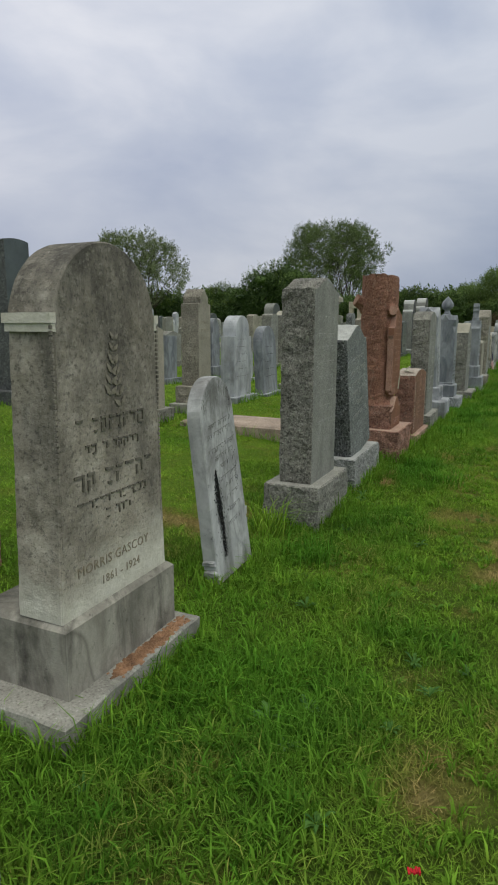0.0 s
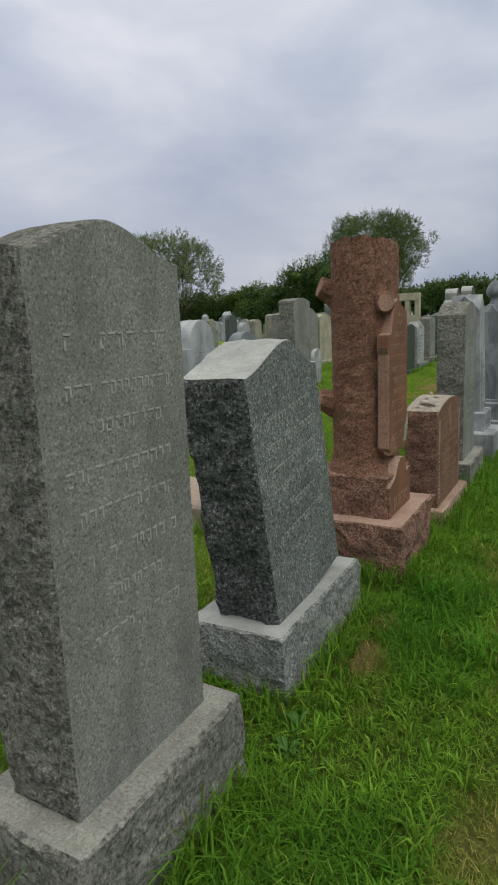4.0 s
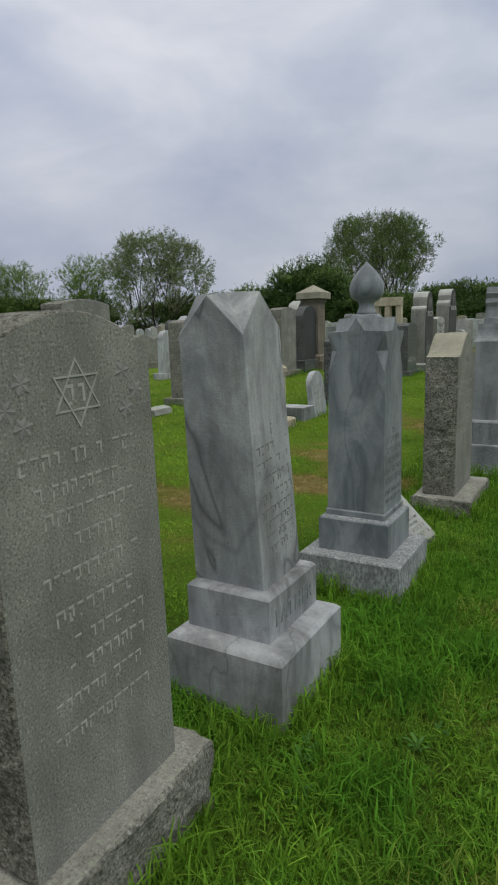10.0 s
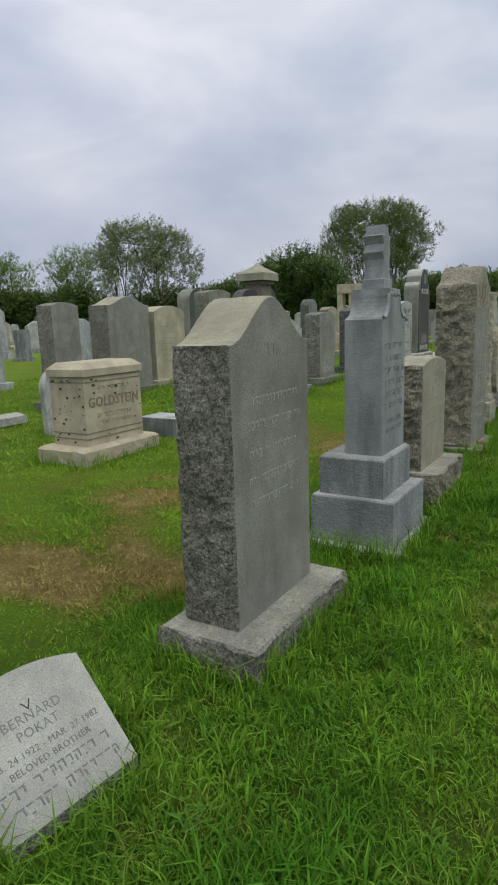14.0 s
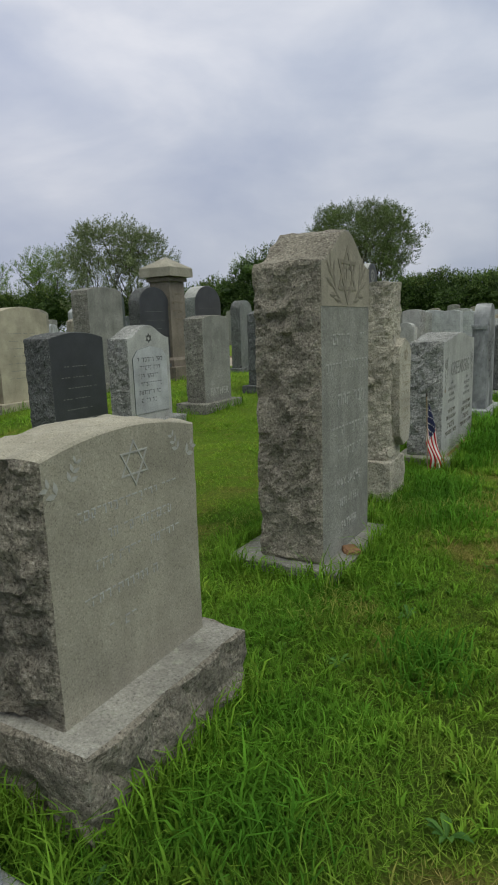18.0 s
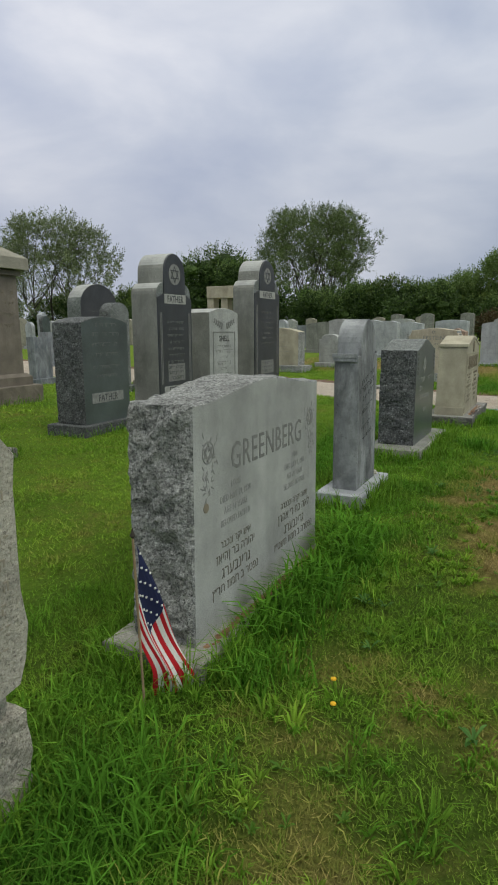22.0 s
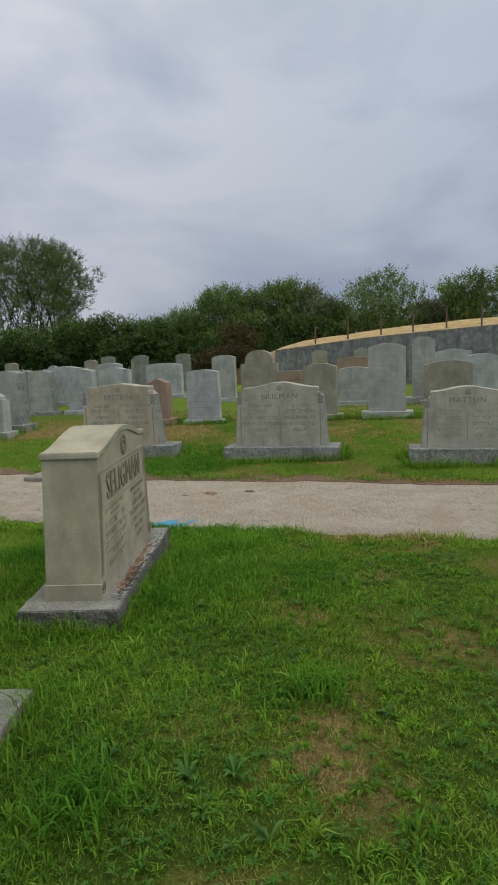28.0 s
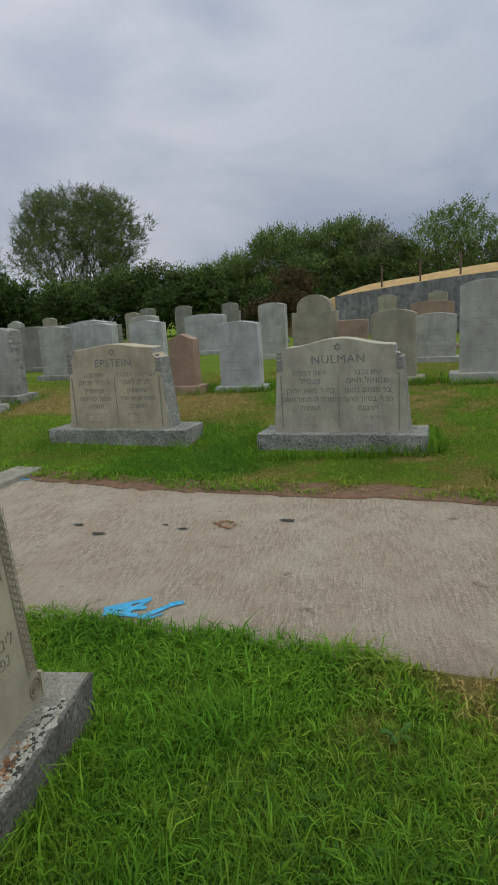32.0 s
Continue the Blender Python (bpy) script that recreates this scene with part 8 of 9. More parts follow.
across("low square reddish brown granite gravestone", 0.30, 0.88, 34.6, 1.38, "flat", 0.0, [G_ROSE, G_ROSE], 440, 0.24, (0.1, 0.1, 0.08), 0.0, lines=2)
across("pale gravestone with curved top", -1.5, -0.88, 36.5, 1.84, "seg", 0.06, [G_LIGHT, G_LIGHT], 441, 0.24, (0.2, 0.16, 0.1), 0.0)
across("white double gravestone with low curve", -6.5, -5.2, 37.0, 1.70, "serp", 0.07, [G_PALE, G_PALE], 442, 0.26, (0.2, 0.16, 0.12), 0.0)
across("white gravestone with low curve", -4.9, -4.0, 37.2, 1.61, "serp", 0.06, [G_PALE, G_PALE], 443, 0.26, (0.2, 0.16, 0.12), 0.0)
across("wide white marble double gravestone", -3.9, -2.75, 39.0, 1.69, "seg", 0.06, [G_PALE, G_PALE], 444, 0.26, (0.2, 0.16, 0.12), 0.0)
across("pale grey granite gravestone with low curve", -5.6, -4.8, 39.4, 1.76, "seg", 0.06, [G_LIGHT, G_LIGHT], 445, 0.26, (0.2, 0.16, 0.12), 0.0)
across("tall light granite gravestone with arched top", 3.45, 3.95, 34.0, 2.06, "seg", 0.08, [G_LIGHT, G_LIGHT], 446, 0.26, (0.3, 0.2, 0.14), 0.0, lines=6)
across("tan granite gravestone with low arch", 3.6, 4.6, 33.4, 1.51, "seg", 0.09, [G_TAN, G_TAN], 447, 0.26, (0.2, 0.16, 0.1), 0.0)
across("white marble gravestone with curved top", 5.1, 5.8, 35.2, 1.63, "seg", 0.06, [G_PALE, G_PALE], 448, 0.26, (0.2, 0.16, 0.1), 0.0)
across("pink granite gravestone with a flat arch", 2.0, 2.95, 37.0, 1.67, "seg", 0.06, [G_ROSE, G_ROSE], 449, 0.24, (0.2, 0.16, 0.1), 0.0)
across("white marble gravestone with curved top", 5.4, 6.5, 39.5, 1.81, "serp", 0.08, [G_PALE, G_PALE], 450, 0.26, (0.2, 0.16, 0.1), 0.0)
across("buff double gravestone on a grey base", -6.5, -5.25, 29.2, 1.41, "seg", 0.10, [L_TAN, G_LIGHT_ROCK, L_TAN], 451, 0.28, (0.3, 0.2, 0.14), 0.0)
across("small light gravestone with notched top", -5.2, -4.62, 30.3, 1.25, "notched", 0.12, [G_LIGHT, G_LIGHT], 452, 0.22, (0.16, 0.14, 0.1), 0.0)
across("wide grey granite gravestone with low curve", -7.9, -6.3, 36.2, 1.63, "seg", 0.08, [G_GREY, G_GREY], 453, 0.28, (0.2, 0.16, 0.1), 0.0)

# flat little slab in the verge
chip = part("flat_marker", block(0.62, 0.30, 0.05, 461, 0.004), [CONCRETE, CONCRETE], None)
tagged(chip, "small flat concrete marker sunk in the verge", "grave marker").matrix_world = pose(-2.75, 27.35, ground_z(-2.75, 27.35), 0, 0, -12)

# ---- the field of older stones further off ----
rng = random.Random(77)
FIELD = "older stones of the field"
kinds = []
for k, (w, d, h, style, rise, mats, base, rough) in enumerate((
    (0.55, 0.22, 1.25, "seg", 0.06, [G_GREY, G_GREY_ROCK], (0.75, 0.36, 0.2), 0.010),
    (0.50, 0.16, 1.05, "arch", 0.22, [M_WHITE, M_WHITE], (0.7, 0.3, 0.14), 0.0),
    (0.60, 0.24, 1.10, "serp", 0.12, [G_LIGHT, G_LIGHT_ROCK], (0.8, 0.38, 0.2), 0.0),
    (0.52, 0.20, 1.30, "arch", 0.25, [G_DARK, G_DARK_ROCK], (0.72, 0.36, 0.2), 0.0),
    (0.56, 0.24, 1.45, "seg", 0.05, [G_BLUE, G_BLUE_ROCK], (0.76, 0.38, 0.22), 0.010),
    (0.46, 0.20, 0.85, "flat", 0.0, [M_GREY, M_GREY], (0.62, 0.32, 0.12), 0.0),
    (0.58, 0.26, 1.20, "seg", 0.08, [G_TAN, G_TAN_ROCK], (0.8, 0.4, 0.18), 0.008),
    (0.42, 0.34, 1.50, "gable", 0.16, [M_WHITE, M_WHITE], (0.66, 0.54, 0.3), 0.0),
    (0.9, 0.28, 0.85, "serp", 0.1, [G_GREY, G_GREY_ROCK], (1.2, 0.46, 0.18), 0.008),
    (0.50, 0.22, 1.15, "notched", 0.24, [M_GREY, M_GREY], (0.7, 0.36, 0.2), 0.0))):
    words = ("grey granite gravestone with rough sides", "white round-topped marble gravestone", "light granite gravestone with curved top", "dark round-topped granite gravestone", "tall blue-grey granite gravestone", "low grey marble gravestone", "tan granite gravestone", "white gabled marble shaft", "wide grey granite gravestone", "shouldered grey marble gravestone")[k]
    kinds.append((w, d, h, style, rise, mats, base, rough, words))
made = {}
taken = [(-6.6, a, b) for a, b in ((5.7, 7.1), (11.3, 12.9), (15.6, 18.95), (19.4, 22.8), (23.6, 25.0), (7.2, 8.3))]
for r, x in enumerate((-6.75, -9.6, -12.6, -15.6, -18.8, -22, -25.5, -29, -33)):
    y = 3.2 + 0.7 * (r % 3)
    while y < (27 if x > -20 else 40):
        k = rng.randrange(len(kinds))
        k = 5 if k == 7 and x > -8 else k
        y += rng.uniform(1.0, 2.2) * (1.0 if x > -16 else 1.25)
        xx = x + rng.uniform(-0.25, 0.15)
        if any(abs(x - a) < 0.3 and b - 0.4 < y < c + 0.4 for a, b, c in taken) or (x == -9.6 and (22.6 < y < 24.5 or y > 26)) or rng.random() < 0.16:
            continue
        w, d, h, style, rise, mats, base, rough, words = kinds[k]
        lean = (rng.gauss(0, 1.2), rng.gauss(0, 1.0))
        if k not in made:
            made[k] = headstone("gravestone", words + " standing in the old field", xx, y, base, (w, d, h, style, rise, rough), mats, 500 + k, rng.gauss(0, 2), lean, FIELD)[0]
        else:
            copy_thing(made[k], stand(xx, y, rng.gauss(0, 2), base[0], base[1], None, lean))
# rows across the lane further away, facing the walk
for r, y in enumerate((33.6, 36.8, 40.0, 43.2, 46.4)):
    x = -30.0 + r
    while x < 14:
        x += rng.uniform(1.3, 2.3)
        if y < 40.5 and -8.2 < x < 7.0:
            continue
        k = rng.choice((2, 2, 1, 0, 8, 5, 6, 2))
        if k in made:
            yy = y - 0.2 * x * 0.6 + (0 if x < 7 else 1.5)
            copy_thing(made[k], stand(x, yy, TURN + rng.gauss(0, 1.5), 0.8, 0.4))

# retaining wall with a straw bank and fence posts
wall = bmesh.new()
P = [(0.25, 46.4, 2.08), (3.7, 44.2, 2.40), (5.95, 42.9, 2.52), (8.0, 41.2, 2.60), (14.0, 37.0, 3.0), (26.0, 30.0, 3.8)]
front, back, foot_row = [], [], []
for (a, b), n in zip(zip(P, P[1:]), (8, 6, 6, 8, 10)):
    for i in range(n):
        t = i / n
        x, y, z = (a[j] + (b[j] - a[j]) * t for j in range(3))
        front.append((x, y, z))
front.append(P[-1])
rows3 = []
for x, y, z in front:
    g = ground_z(x, y) - 0.3
    rows3.append([wall.verts.new(p) for p in ((x, y, g), (x, y, z), (x + 0.18, y + 0.28, z), (x + 0.18, y + 0.28, g))])
for a, b in zip(rows3, rows3[1:]):
    for j in range(4):
        wall.faces.new((a[j], b[j], b[(j + 1) % 4], a[(j + 1) % 4]))
wall.faces.new(rows3[0])
wall.faces.new(rows3[-1][::-1])
tagged(part("retaining_wall", wall, WALL, None), "stained grey concrete retaining wall below a dry bank", "wall", kind="structure")
bank = bmesh.new()
rows4 = []
for x, y, z in [(-2.9, 48.5, 0.80), (-2.1, 48.0, 1.15), (-1.2, 47.4, 1.62), (-0.4, 46.85, 1.95)] + front:
    rows4.append([bank.verts.new((x + 0.17, y + 0.27, ground_z(x, y) - 0.1))] + [bank.verts.new((x + 0.18 + 0.55 * s, y + 0.28 + 0.83 * s, z - 0.03 + 0.46 * min(s, 2.2) / 2.2 + 0.06 * noise.noise(Vector((x, s, 2))) - (0.0 if s < 5 else 0.08 * (s - 5)))) for s in (0.02, 0.4, 0.9, 1.5, 2.2, 3.5, 6, 14)])
for a, b in zip(rows4, rows4[1:]):
    for i in range(8):
        bank.faces.new((a[i], b[i], b[i + 1], a[i + 1]))
tagged(part("grass_bank", bank, STRAW, None, smooth=True), "dry straw-coloured grass bank above the wall", "bank", kind="structure")
fence = thing("post_fence", Matrix(), "line of thin rusty fence posts along the bank", "fence")
for i in range(3, len(front), 3):
    x, y, z = front[i]
    ob = part("post", lathe([(0.035, -0.2), (0.035, 0.75), (0.03, 0.77)], 8), STEEL, fence)
    ob.location = (x + 0.45, y + 0.7, z + 0.1)


# ---- trees and shrubs along the far edge ----
def limb(bm, a, b, ra, rb, n=6, bend=0.0, seed=0):
    """A tapering branch between two points."""
    a, b = Vector(a), Vector(b)
    d = (b - a).normalized()
    u = d.cross(Vector((0.3, 0.2, 1))).normalized()
    v = d.cross(u)
    k = 4
    rings = []
    for j in range(k + 1):
        t = j / k
        p = a.lerp(b, t) + (u * math.sin(t * math.pi) * bend) + v * 0.3 * bend * noise.noise(Vector((t * 3, seed, 1)))
        r = ra + (rb - ra) * t
        rings.append([bm.verts.new(p + (u * math.cos(2 * math.pi * i / n) + v * math.sin(2 * math.pi * i / n)) * r) for i in range(n)])
    for p, q in zip(rings, rings[1:]):
        for i in range(n):
            bm.faces.new((p[i], p[(i + 1) % n], q[(i + 1) % n], q[i]))
    bm.faces.new(rings[-1])


def unit(v):
    return v / np.maximum(np.linalg.norm(v, axis=1), 1e-6)[:, None]


def sprays(lobes, count, twig, leaf, seed, up=0.6, per=7, centre=(0, 0, 0), out=0.4, hollow=0.3, slim=0.38):
    """A crown: leafy twigs that leave ellipsoid lobes outward and upward, small pointed leaves on each."""
    rng = np.random.default_rng(seed)
    size = np.array([(r[0] * r[1] * r[2]) ** (2 / 3) for c, r in lobes])
    pick = rng.choice(len(lobes), count, p=size / size.sum())
    c = np.array([q[0] for q in lobes])[pick]
    r = np.array([q[1] for q in lobes])[pick]
    d = unit(rng.normal(size=(count, 3)))
    base = c + d * r * (hollow + (1 - hollow) * rng.random(count) ** 0.5)[:, None]
    way = unit(d * 0.9 + out * unit(c - np.array(centre)) + np.array([0, 0, up]) + 0.3 * rng.normal(size=(count, 3)))
    length = twig * rng.uniform(0.5, 1.35, count)
    side = unit(np.cross(way, rng.normal(size=(count, 3))))
    other = np.cross(way, side)
    quads = []
    for j in range(per):
        t = (j + 0.6) / per
        a = 2.4 * j
        off = side * math.cos(a) + other * math.sin(a)
        p = base + way * (length * t)[:, None]
        g = unit(way * 0.75 + off * (0.95 if j < per - 1 else 0.05))
        e = unit(np.cross(g, rng.normal(size=(count, 3))))
        s = (leaf * rng.uniform(0.65, 1.3, count) * (1.0 - 0.3 * t))[:, None]
        quads.append(np.stack([p, p + g * s * 0.45 + e * s * slim / 2, p + g * s, p + g * s * 0.45 - e * s * slim / 2], 1))
    v = np.concatenate(quads).reshape(-1, 3)
    n = len(v) // 4
    data = bpy.data.meshes.new("crown")
    data.vertices.add(4 * n)
    data.vertices.foreach_set("co", v.astype(np.float32).ravel())
    data.loops.add(4 * n)
    data.loops.foreach_set("vertex_index", np.arange(4 * n, dtype=np.int32))
    data.polygons.add(n)
    data.polygons.foreach_set("loop_start", np.arange(0, 4 * n, 4, dtype=np.int32))
    data.polygons.foreach_set("loop_total", np.full(n, 4, dtype=np.int32))
    data.update()
    return data


def tree(label, x, y, height, wide, leaf, seed, count=1500, stems=1, crown_from=0.25, leaf_size=0.2, lobe_n=46, open_mid=0.3, z=None, lobe_r=(0.06, 0.12), spread=0.16, twig=0.6, lobe_low=None):
    """A tapered trunk or several stems, limbs, and a crown of leafy twigs gathered in lobes with gaps between."""
    g = ground_z(x, y) if z is None else z
    root = thing("tree", pose(x, y, g), label, "tree", "trees of the far edge")
    rng = random.Random(seed)
    wood = bmesh.new()
    tips = []
    for s in range(stems):
        a = 2 * math.pi * s / stems + rng.uniform(0, 1)
        off = wide * spread * (stems > 1) * rng.uniform(0.3, 1.3)
        r0 = height * 0.020 / (stems ** 0.4)
        fork = Vector((math.cos(a) * off, math.sin(a) * off, height * crown_from * rng.uniform(1.0, 1.4)))
        foot = Vector((math.cos(a) * 0.3 * (stems > 1), math.sin(a) * 0.3 * (stems > 1), -0.3))
        limb(wood, foot, fork, r0, r0 * 0.75, 8, 0.1, s)
        many = 7 if stems == 1 else 4
        for k in range(many):
            b = 2 * math.pi * (k + rng.random()) / many
            out = wide * rng.uniform(0.10, 0.34)
            end = Vector((fork.x + math.cos(b) * out, fork.y + math.sin(b) * out, height * rng.uniform(0.55, 0.93)))
            q = math.hypot(end.x, end.y) / (wide * 0.47)
            if q > 0.92:
                end.x, end.y = end.x * 0.92 / q, end.y * 0.92 / q
            end.z = min(end.z, height * (0.55 + 0.40 * math.sqrt(max(0.0, 1 - min(q, 1) ** 2))))
            limb(wood, fork, end, r0 * 0.5, r0 * 0.12, 6, wide * 0.03, k)
            tips.append(end)
            for m in range(3):
                p = fork.lerp(end, rng.uniform(0.4, 0.9))
                q2 = p + Vector((rng.uniform(-1, 1) * wide * 0.13, rng.uniform(-1, 1) * wide * 0.13, height * rng.uniform(0.03, 0.16)))
                limb(wood, p, q2, r0 * 0.2, r0 * 0.06, 5, wide * 0.02, m)
                tips.append(q2)
    part("trunk", wood, BARK, root)
    lobes = []
    for tip in tips:
        r = wide * rng.uniform(*lobe_r) * 0.6
        lobes.append(((tip.x, tip.y, min(tip.z, height - r * 1.2)), (r, r, r * 0.8)))
    low, mid_z = lobe_low or crown_from * 0.9, 0.5 + crown_from * 0.35
    for k in range(lobe_n):
        a, t = 2.39996 * k + rng.uniform(-0.3, 0.3), low + (0.93 - low) * ((k + rng.random()) / lobe_n) ** 0.75
        shell = math.sqrt(max(0.05, 1 - ((t - mid_z) / (mid_z - low if t < mid_z else 0.97 - mid_z)) ** 2 * 0.95))
        q = rng.uniform(open_mid, 1.0)
        r = wide * rng.uniform(*lobe_r)
        lobes.append(((math.cos(a) * q * shell * wide * 0.43, math.sin(a) * q * shell * wide * 0.43, t * height - r * 0.4), (r, r, r * rng.uniform(0.6, 1.0))))
    part("crown", sprays(lobes, count, twig, leaf_size, seed, 0.75, 7, (0, 0, height * 0.4)), leaf, root)
    return root


def shrub(label, x, y, wide, deep, high, leaf, seed, size=0.2, density=1.0, name="shrub", z=None, shoots=None):
    """A dense bush of overlapping leafy lobes down to the ground, with fresh shoots above if wanted."""
    g = ground_z(x, y) if z is None else z
    root = thing(name, pose(x, y, g), label, "shrub", "shrubs of the far edge")
    rng = random.Random(seed)
    lobes = []
    for k in range(max(9, int(wide * high * 0.9))):
        t = rng.uniform(-0.5, 0.5)
        r = high * rng.uniform(0.13, 0.24)
        top = high * (1 - 0.45 * abs(2 * t) ** 3)
        zt = min(top - r * 0.75, top * rng.random() ** 0.7)
        lobes.append(((t * wide * 0.95, rng.uniform(-0.5, 0.5) * deep, max(r * 0.6, zt)), (r * 1.3, r * 1.1, r * 0.85)))
    stem = bmesh.new()
    for k in range(5):
        limb(stem, (rng.uniform(-0.2, 0.2) * wide, 0, -0.2), (rng.uniform(-0.4, 0.4) * wide, rng.uniform(-0.3, 0.3) * deep, high * 0.6), 0.07, 0.03, 5, 0.1, k)
    part("stems", stem, BARK, root)
    part("crown", sprays(lobes, int(density * wide * high * 4.6 / size ** 2), size * 2.2, size, seed, 0.35, 6, (0, 0, 0), 0.2, 0.2, 0.55), leaf, root)
    core = bmesh.new()
    for c, r in lobes:
        bmesh.ops.create_icosphere(core, subdivisions=2 if wide < 15 else 1, radius=1.0, matrix=Matrix.Translation(c) @ Matrix.Diagonal((r[0] * 0.42, r[1] * 0.42, r[2] * 0.42, 1)))
    for v in core.verts:
        v.co += 0.22 * noise.noise_vector(v.co * 2.2)
    part("inner_foliage", core, leaf, root)
    if shoots:
        upper = sorted(lobes, key=lambda q: -q[0][2])[: max(4, len(lobes) // 3)]
        upper = [((c[0], c[1], c[2] + r[2] * 0.55), (r[0] * 0.9, r[1] * 0.9, r[2] * 0.6)) for c, r in upper]
        part("young_growth", sprays(upper, int(wide * 42), size * 2.6, size * 0.9, seed + 1, 0.9, 6, (0, 0, 0), 0.2, 0.4, 0.45), shoots, root, "yellow-green young growth")
    return root


tree("big round many-stemmed green tree with an airy crown", -29.3, 93.5, 17.0, 18.2, LEAF_BIG, 601, 10500, 12, 0.16, 0.27, 150, 0.6, lobe_r=(0.04, 0.062), spread=0.2, twig=0.8, lobe_low=0.33)
tree("airy olive-green tree with sky showing through", -42.8, 60.0, 11.6, 15.0, LEAF_AIRY, 602, 4200, 6, 0.20, 0.27, 70, 0.45, lobe_r=(0.035, 0.07), spread=0.2, twig=0.6)
tree("broad green tree behind the old stones", -55.5, 63.0, 10.6, 10.0, LEAF, 603, 1900, 3, 0.25, 0.24, 34, 0.3)
tree("broad green tree behind the old stones", -68.0, 62.0, 10.8, 12.0, LEAF, 613, 1900, 3, 0.25, 0.26, 34, 0.3)
tree("broad green tree behind the old stones", -80.0, 57.0, 11.0, 13.0, LEAF, 614, 1900, 3, 0.25, 0.28, 34, 0.3)
for k, (x, y, h, w, a) in enumerate(((-5.8, 60, 5.2, 3.2, 0), (-3.4, 60, 6.7, 3.6, 0), (-1.0, 61, 6.5, 3.4, 0), (0.9, 60, 6.9, 3.0, 0), (2.6, 60, 6.6, 2.7, 1), (4.3, 60.5, 5.6, 2.6, 0), (7.2, 59.5, 7.4, 4.9, 0), (10.0, 59, 5.5, 2.8, 1), (11.9, 58, 7.0, 3.6, 0), (14.6, 56, 7.8, 4.6, 0), (17.5, 52, 8.4, 7.0, 0), (22, 49, 8.8, 7.0, 0))):
    tree("green tree on the bank beyond the cemetery wall", x, y, h - 0.65 - 0.02 * max(0, x) * 2, w * 1.22, LEAF_AIRY if a else LEAF, 620 + k, 2600 if w > 5 else 1900, 2, 0.18, 0.20, 30, 0.2, lobe_r=(0.09, 0.16), twig=0.55)
hedge = random.Random(9)
for k in range(13):
    x = -29.5 + 2.15 * k
    h = (4.6, 5.2, 6.5, 7.5, 5.9, 4.3, 3.9, 3.8, 4.1, 4.4, 4.2, 4.0, 3.6)[k]
    shrub("dense dark green shrub along the cemetery edge", x, 57.6 + hedge.uniform(-0.8, 0.8), 4.2, 2.6, h - 0.55, LEAF_DARK, 660 + k, 0.21, 0.9, shoots=LEAF if k % 3 else LEAF_TIP)
shrub("low dark green shrub below the bank trees", -1.6, 57.4, 5.0, 2.2, 3.6, LEAF_DARK, 678, 0.21, 0.9, shoots=LEAF)
shrub("low dark green shrub below the bank trees", 2.4, 58.2, 5.0, 2.2, 3.4, LEAF_DARK, 679, 0.21, 0.9, shoots=LEAF)
for k, (x, y, w, h) in enumerate(((-36, 64, 8, 4.2), (-47, 66, 10, 3.8), (-52, 60, 7, 5.4), (-60, 60, 9, 5.0), (-66, 58, 12, 5.6), (-78, 54, 12, 6.0), (-90, 48, 14, 6.0), (-40.5, 62, 5.0, 4.6), (-32.5, 63, 5.0, 5.0))):
    shrub("dense dark green shrub along the cemetery edge", x, y, w, 3.0, h, LEAF_DARK, 690 + k, 0.27, 0.8, shoots=LEAF_TIP)
shrub("rust-brown shrub beside the wall's end", -1.7, 48.5, 2.9, 1.6, 2.75, LEAF_RUST, 720, 0.15, 0.8)
for k, (x, y, w) in enumerate(((-60, 110, 40), (-110, 90, 50), (-15, 120, 40), (25, 110, 40), (60, 95, 50), (90, 60, 50), (100, 10, 60), (60, -60, 80), (-60, -70, 90), (-120, 0, 70))):
    shrub("distant belt of dark woodland", x, y, w, 8.0, 7.0, LEAF_DARK, 740 + k, 0.8, 0.5, "far_woodland")
# a utility pole far off
pole = thing("utility_pole", pose(-45, 118, 0.3), "thin distant utility pole with crossarms", "pole")
part("post", lathe([(0.16, 0), (0.11, 9.5)], 8), BARK, pole)
for z in (9.0, 8.2):
    arm2 = bmesh.new()
    box_into(arm2, -1.2, 1.2, -0.06, 0.06, z, z + 0.12)
    part("crossarm", arm2, BARK, pole)


